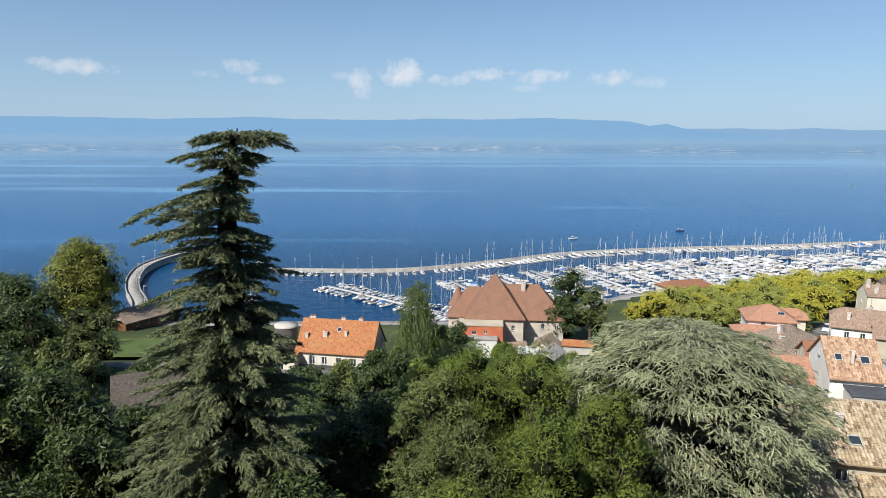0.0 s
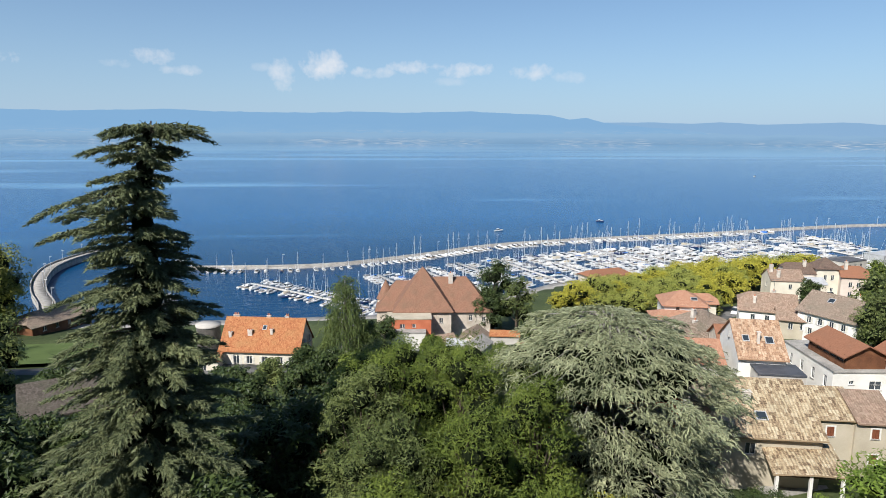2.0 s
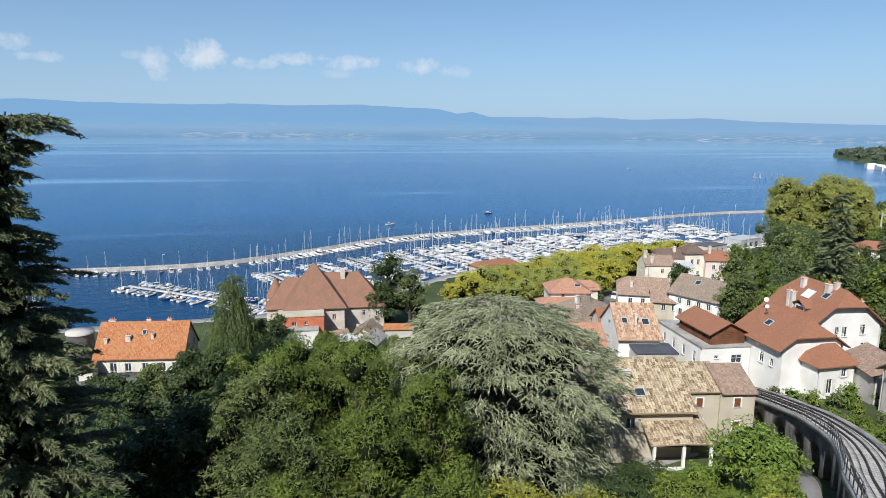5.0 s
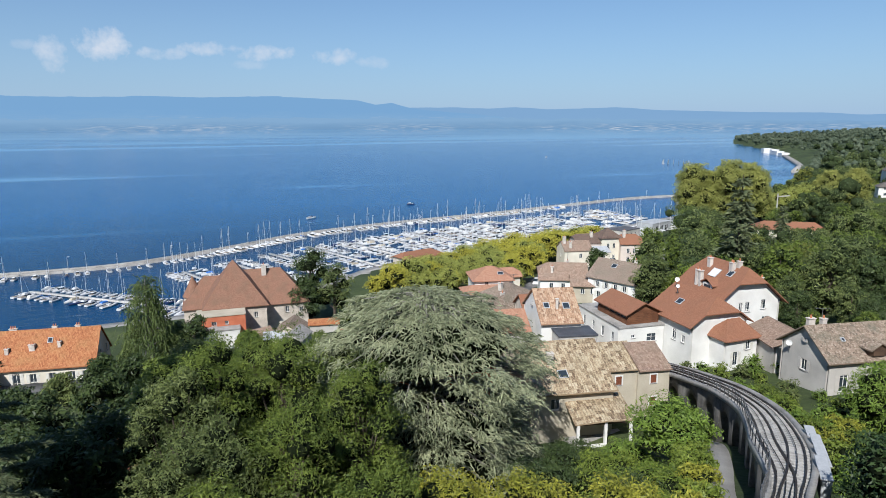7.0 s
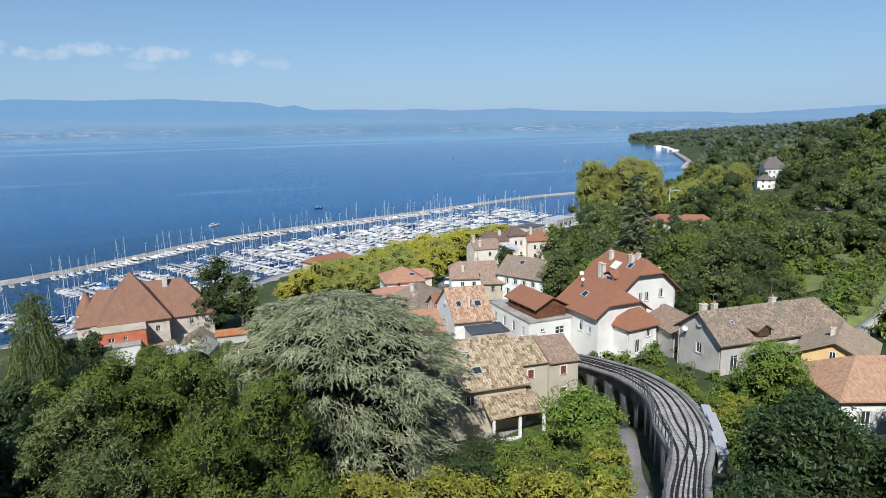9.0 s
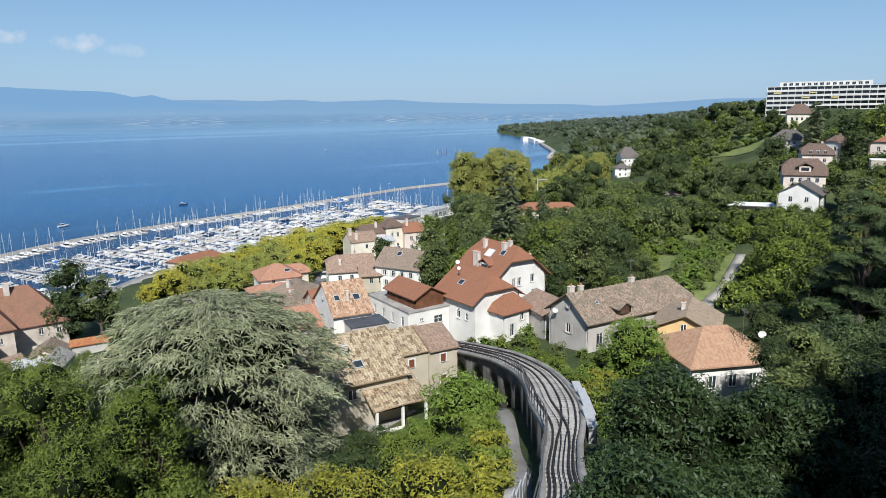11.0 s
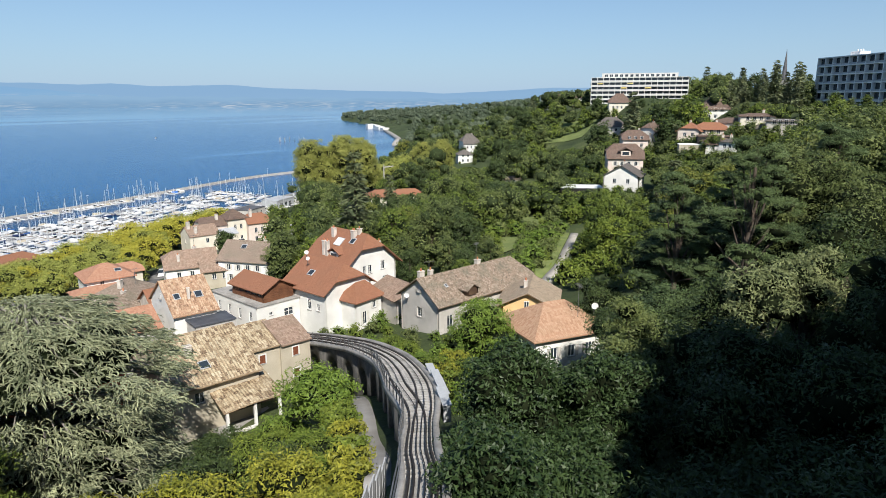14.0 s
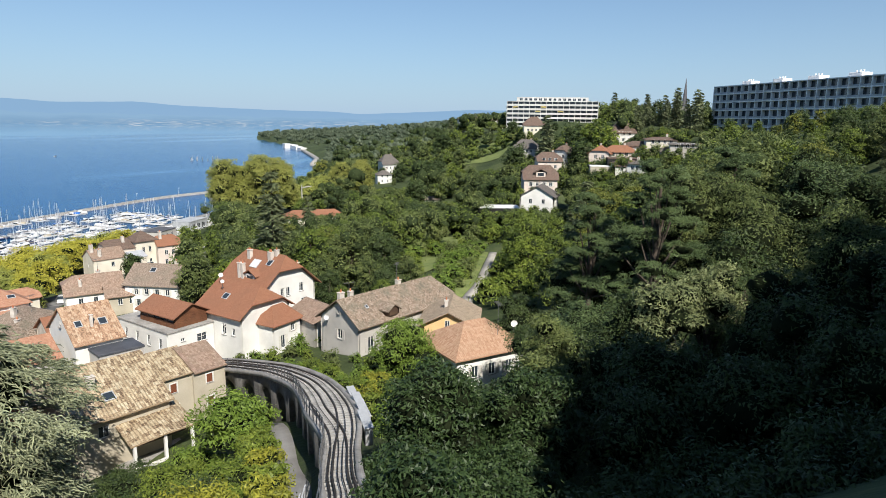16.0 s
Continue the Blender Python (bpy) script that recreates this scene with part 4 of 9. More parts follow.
def broadleaf(label, m, h, crown_r, mat, n, leaf, seed, base=0.25, lobes=7, per=16, clump=None, name="tree", group="", aspect=0.6, flat=1.0, ruffle=0.45, heart=0.6, lobe=1.0, inside=None):
    """A leafy tree: trunk, limbs to several lobes, and a crown of single leaves in clumps."""
    rng = np.random.default_rng(seed)
    root = thing(name, m, label, "tree", group)
    lz = []
    for k in range(lobes):
        a = 2.4 * k + rng.random() * 0.8
        f = (k + 0.5) / lobes
        z = h * (base + (0.95 - base) * (0.15 + 0.72 * f))
        rr = crown_r * math.sin(math.pi * min(0.95, 0.25 + 0.62 * f)) * 0.55
        s = crown_r * (0.42 + 0.16 * rng.random()) * lobe
        lz.append((rr * math.cos(a), rr * math.sin(a), z, s, s, s * 0.85 * flat))
    v, f = trunk_mesh(rng, h * 0.8, 0.02 * h + 0.06, lz)
    link("trunk", np_mesh("trunk", v, f, True), M_BARK, root)
    bl = clumps(rng, lz, per, clump or crown_r * 0.2)
    if heart:
        bl = np.concatenate([bl, np.array(lz)[:, [0, 1, 2, 4]] * [1, 1, 1, 0.92]])
    v, f = leaf_cloud(rng, bl, n, leaf, aspect, ruffle=ruffle)
    link("crown", np_mesh("crown", v, f), mat, root)
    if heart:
        link("inner_crown", np_mesh("inner_crown", *hearts(rng, lz, heart, 2 if leaf < 0.2 else 1)), inside or M_CROWN_SHADE, root, "dark core standing in for the shade inside the crown")
    return root


def conifer(label, m, h, spread, mat, seed, whorls=26, per=7, droop=0.25, tuft=0.32, start=0.1, name="conifer", power=0.8, group="", dense=1.0, gaps=0.0, wid=0.22, top_flat=0.0):
    """A conifer: a straight trunk, tiers of limbs, side twigs and tufts of needles lying flat on them."""
    rng = np.random.default_rng(seed)
    root = thing(name, m, label, "tree", group)
    wood = [tube([(0, 0, -0.5), (0.05, 0, h * 0.5), (0, 0.05, h)], [0.016 * h + 0.1, 0.011 * h + 0.05, 0.03], 8)]
    ps, ns, ls, ds = [], [], [], []
    for i in range(whorls):
        f = start + (1 - start) * (i + rng.random() * 0.6) / whorls
        z = h * f
        reach = spread * ((1 - f) ** power + top_flat * f * (1 - f) ** 0.25) + 0.35
        for k in range(per):
            if rng.random() < gaps:
                continue
            a = 2 * math.pi * (k + rng.random()) / per
            L = reach * (0.55 + 0.6 * rng.random())
            da = np.array([math.cos(a), math.sin(a), 0.0])
            side = np.array([-math.sin(a), math.cos(a), 0.0])
            rise = 0.12 + 0.25 * f
            s = np.linspace(0, 1, 7)
            line = np.array([0, 0, z]) + np.outer(s * L, da) + np.outer(L * (rise * s - (rise + droop) * s ** 2.2), [0, 0, 1])
            wood.append(tube([tuple(q) for q in line[::2]], [0.02 + 0.012 * L, 0.015 + 0.008 * L, 0.012, 0.006], 4))
            nt = int((10 + 26 * L / tuft * 0.22) * dense)
            u = 0.2 + 0.8 * rng.random(nt) ** 0.7
            off = rng.normal(size=nt) * wid * L * (1.1 - u * 0.75)
            base = np.stack([np.interp(u, s, line[:, c]) for c in range(3)], 1)
            p = base + side * off[:, None] + np.array([0, 0, 1]) * (-0.25 * np.abs(off)[:, None] + 0.05 * rng.normal(size=(nt, 1)))
            way = da * 0.8 + side * (np.sign(off) * 0.7)[:, None] + 0.35 * rng.normal(size=(nt, 3)) + np.array([0, 0, -0.15])
            ps.append(p)
            ds.append(way)
    p, way = np.concatenate(ps), np.concatenate(ds)
    way /= np.linalg.norm(way, axis=1, keepdims=True)
    n = len(p)
    nrm = np.cross(way, np.cross(np.array([0, 0, 1.0]) + 0.5 * rng.normal(size=(n, 3)), way))
    nrm /= np.linalg.norm(nrm, axis=1, keepdims=True) + 1e-9
    b = np.cross(nrm, way)
    L = (tuft * (0.6 + 0.8 * rng.random(n)))[:, None]
    W = L * 0.24
    v = np.stack([p - way * L * 0.4, p + b * W, p + way * L, p - b * W], 1).reshape(-1, 3)
    link("trunk", np_mesh("trunk", *merge(wood), True), M_BARK, root)
    link("crown", np_mesh("crown", v, np.arange(4 * n).reshape(n, 4)), mat, root)
    return root


def on_ground(x, y, sink=0.2):
    return float(ground_z(x, y)) - sink

# ---- lines in plan ----
def ribbon(line, offs, dz, flip=False):
    """A bar of four sides that follows a line of (x, y, z): offsets to the left of it, heights over it."""
    pts = [Vector(p) for p in line]
    vs, fs = [], []
    for i, p in enumerate(pts):
        d = pts[min(i + 1, len(pts) - 1)] - pts[max(i - 1, 0)]
        nrm = Vector((-d.y, d.x, 0)).normalized()
        a, b = p + nrm * offs[0], p + nrm * offs[1]
        vs += [(a.x, a.y, p.z + dz[0]), (b.x, b.y, p.z + dz[0]), (b.x, b.y, p.z + dz[1]), (a.x, a.y, p.z + dz[1])]
    for i in range(len(pts) - 1):
        for k in range(4):
            fs.append((4 * i + (k + 1) % 4, 4 * i + k, 4 * i + 4 + k, 4 * i + 4 + (k + 1) % 4))
    n = 4 * (len(pts) - 1)
    fs += [(0, 1, 2, 3), (n + 3, n + 2, n + 1, n)]
    return vs, [f[::-1] for f in fs]


def smooth_line(pts, per=6):
    """Catmull-Rom through points of any dimension."""
    p = [np.array(q, dtype=float) for q in pts]
    p = [2 * p[0] - p[1], *p, 2 * p[-1] - p[-2]]
    out = []
    for i in range(1, len(p) - 2):
        for k in range(per):
            t = k / per
            a, b, c, d = p[i - 1], p[i], p[i + 1], p[i + 2]
            out.append(0.5 * (2 * b + (c - a) * t + (2 * a - 5 * b + 4 * c - d) * t * t + (3 * b - a - 3 * c + d) * t ** 3))
    out.append(p[-2])
    return [tuple(float(v) for v in q) for q in out]


def walk_along(line, step, start=0.0, stop=None):
    """Points every step metres along a line, with the heading: (x, y, z, radians, metres gone)."""
    out, gone, nxt = [], 0.0, start
    for a, b in zip(line, line[1:]):
        a, b = Vector(a), Vector(b)
        L = (b - a).length
        while nxt <= gone + L:
            p = a.lerp(b, (nxt - gone) / L)
            out.append((p.x, p.y, p.z, math.atan2(b.y - a.y, b.x - a.x), nxt))
            nxt += step
            if stop is not None and nxt > stop:
                return out
        gone += L
    return out


# ---- the harbour ----
pier_line = smooth_line([(-73, 250, 0), (-40, 248.5, 0), (-18, 250, 0), (0, 257, 0), (25, 271, 0), (56, 290, 0), (104, 304, 0), (170, 316, 0), (270, 339, 0), (325, 339, 0)], 5)
pier = link("breakwater", np_mesh("breakwater", *ribbon(pier_line, (-1.0, 0.5), (-2.0, 0.8))), M_STONE)
tagged(pier, "long pale stone breakwater curving round the marina", "breakwater", kind="structure")
link("parapet", np_mesh("parapet", *ribbon(pier_line, (0.5, 0.9), (-2.0, 1.35))), M_STONE, pier)
west_line = smooth_line([(-83, 172, 0), (-92, 192, 0), (-102, 209, 0), (-111, 229, 0), (-117, 252, 0), (-115, 276, 0), (-108, 292, 0)], 5)
west = link("jetty", np_mesh("jetty", *ribbon(west_line, (-2.2, 2.2), (-2.0, 1.9))), M_STONE)
tagged(west, "curved grey stone jetty with a pale kerb", "jetty", kind="structure")
link("kerb", np_mesh("kerb", *ribbon(west_line, (-2.3, -1.9), (1.9, 2.5))), M_STONE, west)
link("kerb", np_mesh("kerb", *ribbon(west_line, (1.9, 2.3), (1.9, 2.5))), M_STONE, west)
quay_line = [(-112, 176, 0), (-90, 170, 0), (20, 172, 0), (60, 205, 0), (140, 226, 0), (215, 250, 0), (250, 262, 0), (300, 325, 0), (345, 332, 0)]
quay = link("quay", np_mesh("quay", *ribbon(quay_line, (-5.0, 0.6), (-3.0, 1.95))), M_STONE)
tagged(quay, "pale stone quay along the marina", "quay", kind="structure")
road = link("road", np_mesh("road", *ribbon([(-150, 128, 5.2), (-70, 124, 5.4), (-40, 122, 6.2), (-5, 119, 6.6)], (-3, 3), (-1.5, 0.35))), M_ASPHALT)
tagged(road, "grey asphalt road along the shore gardens", "road", kind="structure")


def lamp(x, y, z, h=5.0):
    root = thing("street_lamp", pose(x, y, z), "slim pale metal lamp post on the jetty", "street lamp", "lamps on the jetties")
    v, f = tube([(0, 0, 0), (0, 0, h)], [0.09, 0.06], 6)
    link("pole", np_mesh("pole", v, f), M_MAST, root)
    part("head", box(-0.15, 0.75, -0.15, 0.15, h - 0.05, h + 0.12, 0.04), M_MAST, root)


for x, y, z, a, s in walk_along(west_line, 14, 22):
    lamp(x + 1.6, y, 1.9)
for x, y, z, a, s in walk_along(pier_line, 34, 6):
    lamp(x, y + 0.3, 0.8, 4.5)


def harbour_light(x, y, z):
    root = thing("harbour_light", pose(x, y, z), "small white harbour light hut on the breakwater end", "harbour light")
    part("hut", box(-1.6, 1.6, -1.0, 1.0, 0, 1.5, 0.08), M_WHITE, root)
    part("platform", box(-2.0, 2.0, -1.3, 1.3, 1.5, 1.7, 0.04), M_WHITE, root)
    bm = bmesh.new()
    for px in (-1.8, -0.6, 0.6, 1.8):
        add_box(bm, px - 0.05, px + 0.05, -1.2, -1.1, 1.7, 2.9)
        add_box(bm, px - 0.05, px + 0.05, 1.1, 1.2, 1.7, 2.9)
    add_box(bm, -1.85, 1.85, -1.2, -1.1, 2.8, 2.9)
    add_box(bm, -1.85, 1.85, 1.1, 1.2, 2.8, 2.9)
    add_box(bm, -1.85, -1.75, -1.2, 1.2, 2.8, 2.9)
    add_box(bm, 1.75, 1.85, -1.2, 1.2, 2.8, 2.9)
    part("railing", bm, M_WHITE, root)
    v, f = tube([(0, 0, 1.7), (0, 0, 3.6), (0, 0, 3.9)], [0.4, 0.35, 0.05], 10)
    link("lantern", np_mesh("lantern", v, f), M_WHITE, root)


harbour_light(-71, 250, 0.8)


# ---- boats ----
def hull_mesh(L, B, H, full=0.5):
    """A hull lofted from stations: flat transom, pointed bow, sheer rising to the bow."""
    vs, fs, n = [], [], 9
    for i in range(n):
        t = i / (n - 1)
        b = B / 2 * (0.82 + 0.18 * math.sin(math.pi * min(t / 0.9, 1))) * (1 - max(0, (t - full) / (1 - full)) ** 2.2)
        h = H * (0.85 + 0.3 * t * t)
        x = -L / 2 + L * t
        vs += [(x, -b, h), (x, -b * 0.85, 0.1), (x - 0.02 * L, 0, -0.35), (x, b * 0.85, 0.1), (x, b, h), (x, b * 0.86, h + 0.03), (x, -b * 0.86, h + 0.03)]
    for i in range(n - 1):
        for k in range(7):
            fs.append((7 * i + k, 7 * i + (k + 1) % 7, 7 * i + 7 + (k + 1) % 7, 7 * i + 7 + k))
    v = np.array(vs)
    return v, [f[::-1] for f in fs]


def deck_cap(L, B, H):
    bm = bmesh.new()
    bm.faces.new([bm.verts.new(p) for p in ((-L / 2, -B * 0.35, 0.1), (-L / 2, B * 0.35, 0.1), (-L / 2, B * 0.4, H * 0.85), (-L / 2, -B * 0.4, H * 0.85))])
    return bm


def cabin_bm(x0, x1, b0, b1, z0, z1, slope=0.5):
    """A cabin trunk with raked ends and narrower top."""
    bm = bmesh.new()
    lo = [bm.verts.new(p) for p in ((x0, -b0, z0), (x1, -b1, z0), (x1, b1, z0), (x0, b0, z0))]
    hi = [bm.verts.new(p) for p in ((x0 + slope * 0.3, -b0 * 0.8, z1), (x1 - slope, -b1 * 0.75, z1 - 0.05), (x1 - slope, b1 * 0.75, z1 - 0.05), (x0 + slope * 0.3, b0 * 0.8, z1))]
    bm.faces.new(hi)
    for i in range(4):
        bm.faces.new((lo[i], lo[(i + 1) % 4], hi[(i + 1) % 4], hi[i]))
    bmesh.ops.bevel(bm, geom=bm.edges[:], offset=0.05, segments=1, affect="EDGES")
    return bm


def sailboat(L, hull_mat, mast, cover, label):
    root = thing("sailing_boat", pose(0, 0, 0), label, "boat", "boats in the marina")
    B, H = L * 0.33, 0.85
    link("hull", np_mesh("hull", *hull_mesh(L, B, H)), hull_mat, root)
    part("transom", deck_cap(L, B, H), hull_mat, root)
    part("cabin", cabin_bm(-L * 0.12, L * 0.27, B * 0.3, B * 0.2, H, H + 0.5), M_HULL, root)
    for sy in (-1, 1):
        part("cabin_window", box(-L * 0.06, L * 0.17, sy * B * 0.235 - 0.03, sy * B * 0.235 + 0.03, H + 0.16, H + 0.36), M_GLASS, root)
    part("cockpit", box(-L * 0.42, -L * 0.14, -B * 0.25, B * 0.25, H * 0.93, H + 0.06), M_TEAK, root)
    v, f = tube([(L * 0.08, 0, H), (L * 0.08, 0, mast)], [0.13, 0.09], 6)
    link("mast", np_mesh("mast", v, f), M_MAST, root)
    v, f = tube([(L * 0.08, 0, H + 1.1), (-L * 0.36, 0, H + 1.15)], [0.17, 0.1], 6)
    link("furled_sail", np_mesh("furled_sail", v, f), cover, root)
    v, f = tube([(L * 0.48, 0, H + 0.2), (L * 0.08, 0, mast * 0.97)], 0.035, 4)
    link("forestay", np_mesh("forestay", v, f), M_MAST, root)
    for z in (0.45, 0.7):
        part("spreader", box(L * 0.08 - 0.03, L * 0.08 + 0.03, -0.8, 0.8, mast * z, mast * z + 0.05), M_MAST, root)
    return root


def motorboat(L, hull_mat, label, tarp=None, fly=False):
    root = thing("motor_boat", pose(0, 0, 0), label, "boat", "boats in the marina")
    B, H = L * 0.36, 0.95
    link("hull", np_mesh("hull", *hull_mesh(L, B, H, 0.45)), hull_mat, root)
    part("transom", deck_cap(L, B, H), hull_mat, root)
    part("deck", cabin_bm(-L * 0.02, L * 0.4, B * 0.36, B * 0.12, H, H + 0.3, 0.8), M_HULL, root)
    if tarp:
        part("tarpaulin", cabin_bm(-L * 0.46, L * 0.12, B * 0.42, B * 0.36, H * 0.95, H + 0.8, 0.9), tarp, root)
    else:
        part("cockpit", box(-L * 0.46, -L * 0.06, -B * 0.33, B * 0.33, H * 0.9, H + 0.05), M_TEAK, root)
        part("windscreen", cabin_bm(-L * 0.1, L * 0.16, B * 0.33, B * 0.26, H + 0.1, H + 0.75, 0.7), M_GLASS, root)
        part("hardtop", cabin_bm(-L * 0.28, L * 0.04, B * 0.32, B * 0.28, H + 0.78, H + 0.95, 0.3), M_HULL, root)
    if fly:
        part("flybridge", cabin_bm(-L * 0.25, L * 0.02, B * 0.3, B * 0.24, H + 0.96, H + 1.6, 0.5), M_HULL, root)
    return root


FLEET = [sailboat(8.5, M_HULL, 13.0, M_COVER, "white sailing boat with a blue sail cover at its mooring"),
         sailboat(7.5, M_HULL, 11.5, M_HULL, "white sailing boat with a bare mast at its mooring"),
         sailboat(9.8, M_NAVY, 15.5, M_HULL, "dark-hulled sailing boat with a tall mast at its mooring"),
         motorboat(7.0, M_HULL, "white open motor boat at its mooring"),
         motorboat(8.5, M_HULL, "white motor cruiser with a flybridge at its mooring", fly=True),
         motorboat(6.2, M_HULL, "white motor boat under a pale tarpaulin at its mooring", M_WHITE),
         motorboat(6.8, M_HULL, "white motor boat under a blue tarpaulin at its mooring", M_COVER),
         motorboat(6.4, M_HULL, "white motor boat under a grey tarpaulin at its mooring", M_TARP),
         motorboat(7.4, M_HULL, "white motor boat under a beige tarpaulin at its mooring", M_BEIGE),
         motorboat(6.0, M_NAVY, "dark blue open motor boat at its mooring"),
         sailboat(8.0, M_HULL, 12.0, M_TARP, "white sailing boat with a dark sail cover at its mooring")]
ODDS = [0.07, 0.22, 0.04, 0.22, 0.14, 0.1, 0.02, 0.05, 0.04, 0.02, 0.08]
fleet_rng = np.random.default_rng(21)
berths = []
for k, (x, y, z, a, s) in enumerate(walk_along(pier_line, 2.9, 14, 300)):
    if fleet_rng.random() < 0.86:
        n = Vector((math.sin(a), -math.cos(a)))
        berths.append((x + n.x * 5.6, y + n.y * 5.6, a + math.pi / 2, 1.0))
PONTOONS = [((7, 180), (-40, 222)), ((-60, 172), (-66, 206))]
for k in range(14):
    x = 22 + 15.4 * k
    PONTOONS.append(((x, float(np.interp(x, [22, 62, 150, 228], [184, 208, 232, 262]))), (x + float(np.interp(x, [22, 62, 150, 228], [-19, -18, -10, -6])), float(np.interp(x, [22, 62, 150, 228], [232, 258, 286, 306])))))
for i, (p, q) in enumerate(PONTOONS):
    p3, q3 = (*p, 0.0), (*q, 0.0)
    dock = link("pontoon", np_mesh("pontoon", *ribbon([p3, q3], (-0.8, 0.8), (0.15, 0.55))), M_DOCK)
    tagged(dock, "long pale floating pontoon between the moored boats", "pontoon", "pontoons of the marina")
    a = math.atan2(q[1] - p[1], q[0] - p[0])
    L = math.hypot(q[0] - p[0], q[1] - p[1])
    for s in np.arange(4, L, 2.75):
        for sgn in (-1, 1):
            if fleet_rng.random() < (0.92 if i < 11 else 0.72):
                x, y = p[0] + math.cos(a) * s - sgn * math.sin(a) * 4.1, p[1] + math.sin(a) * s + sgn * math.cos(a) * 4.1
                berths.append((x, y, a + sgn * math.pi / 2 + (math.pi if fleet_rng.random() < 0.6 else 0), 1.0))
berths.sort(key=lambda q: math.hypot(q[0], q[1]))
for i, (x, y, a, s) in enumerate(berths[:len(FLEET)]):
    FLEET[i].matrix_basis = pose(x, y, 0, 0, 0, math.degrees(a)) @ Matrix.Scale(0.78, 4)
moored = {}
for i, (x, y, a, s) in enumerate(berths[len(FLEET):]):
    kind = FLEET[fleet_rng.choice(len(FLEET), p=ODDS)]
    k = 0.66 + 0.26 * fleet_rng.random()
    m = pose(x, y, 0, fleet_rng.normal() * 1.5, 0, math.degrees(a) + fleet_rng.normal() * 4) @ Matrix.Scale(k, 4)
    if i < 240:
        copy_thing(kind, m)
        continue
    # the farther rows lie too close to be told apart
    r = np.array(m.to_3x3()).T
    for o in kind.children:
        co = np.empty(3 * len(o.data.vertices))
        o.data.vertices.foreach_get("co", co)
        o.data.calc_loop_triangles()
        ids = np.empty(3 * len(o.data.loop_triangles), dtype=int)
        o.data.loop_triangles.foreach_get("vertices", ids)
        moored.setdefault(o.data.materials[0], []).append((co.reshape(-1, 3) @ r + np.array(m.translation), ids.reshape(-1, 3)))
for mt, chunks in moored.items():
    tagged(link("moored_boats", np_mesh("moored_boats", *merge(chunks)), mt), "dense far rows of moored boats with bare masts", "boats", kind="stuff")
# boats out on the lake
for kind, x, y, a in ((3, 69, 340, 20), (9, 137, 373, -10), (3, 500, 800, 35)):
    copy_thing(FLEET[kind], pose(x, y, 0, 0, 0, a))


def dinghy(x, y, turn):
    root = thing("dinghy", pose(x, y, 0, 0, 0, turn), "small white sailing dinghy out on the lake", "boat", "dinghies on the lake")
    link("hull", np_mesh("hull", *hull_mesh(4.4, 1.6, 0.5)), M_HULL, root)
    v, f = tube([(0.6, 0, 0.4), (0.6, 0, 6.0)], 0.06, 6)
    link("mast", np_mesh("mast", v, f), M_MAST, root)
    bm = bmesh.new()
    bm.faces.new([bm.verts.new(q) for q in ((0.5, 0, 0.9), (-1.9, 0.25, 0.9), (-1.2, 0.35, 3.0), (0.45, 0, 5.8))])
    bmesh.ops.solidify(bm, geom=bm.faces[:], thickness=0.02)
    part("sail", bm, M_HULL, root)


for k in range(6):
    dinghy(546.7 + 3.1 * k, 614.8 - 5.0 * k, 20 * k)

# ---- the village ----
def rows_of(side, w, floors, cols, ww=0.95, wh=1.45, first=1.0, storey=2.75, edge=1.3):
    """Window openings in even rows and columns."""
    out = []
    for f in range(floors):
        for c in range(cols):
            u = edge + (w - 2 * edge) * ((c + 0.5) / cols) - ww / 2
            out.append((side, u, first + f * storey, ww, wh))
    return out


def block(name, label, category, x, y, z, turn, w, d, h, mat, top=None, windows=(), foot=3.0, shutters=None):
    """A flat-roofed building with openings, a roof slab and a low parapet."""
    root = thing(name, pose(x, y, z, 0, 0, turn), label, category)
    for key, ((sx, sy), along, out) in SIDES.items():
        length = w if key in "SN" else d - 0.6
        o = (sx * w / 2, sy * (d / 2 - (0.3 if key in "EW" else 0)), -foot)
        ops = [(u - (0.3 if key in "EW" else 0), s + foot, ww, hh) for kk, u, s, ww, hh in windows if kk == key]
        bm = bmesh.new()
        wall_panel(bm, o, along, out, length, h + foot, 0.3, ops)
        part("wall", bm, mat, root)
        for u, s, ww, hh in ops:
            add_window(root, o, along, out, u, s, ww, hh, shutters, hh > 1.95)
    part("roof", box(-w / 2 - 0.12, w / 2 + 0.12, -d / 2 - 0.12, d / 2 + 0.12, h, h + 0.28, 0.03), top or M_ZINC, root)
    return root


def dish(x, y, z, r, turn):
    """A satellite dish: a shallow bowl on a bracket."""
    root = thing("satellite_dish", pose(x, y, z, 0, 0, turn), "white satellite dish on a short bracket", "satellite dish", "dishes on the roofs")
    vs, fs = [], []
    for i in range(5):
        t = i / 4
        for k in range(14):
            a = 2 * math.pi * k / 14
            vs.append((r * t * math.cos(a), -0.25 * r * (t * t), r * t * math.sin(a) + 0.3))
    for i in range(4):
        for k in range(14):
            fs.append((14 * i + k, 14 * i + (k + 1) % 14, 14 * i + 14 + (k + 1) % 14, 14 * i + 14 + k))
    link("bowl", np_mesh("bowl", vs, fs, True), M_FRAME, root)
    v, f = tube([(0, 0.05, 0.3), (0, 0.5, 0.0), (0, 0.5, -0.9)], 0.05, 6)
    link("bracket", np_mesh("bracket", v, f), M_IRON, root)


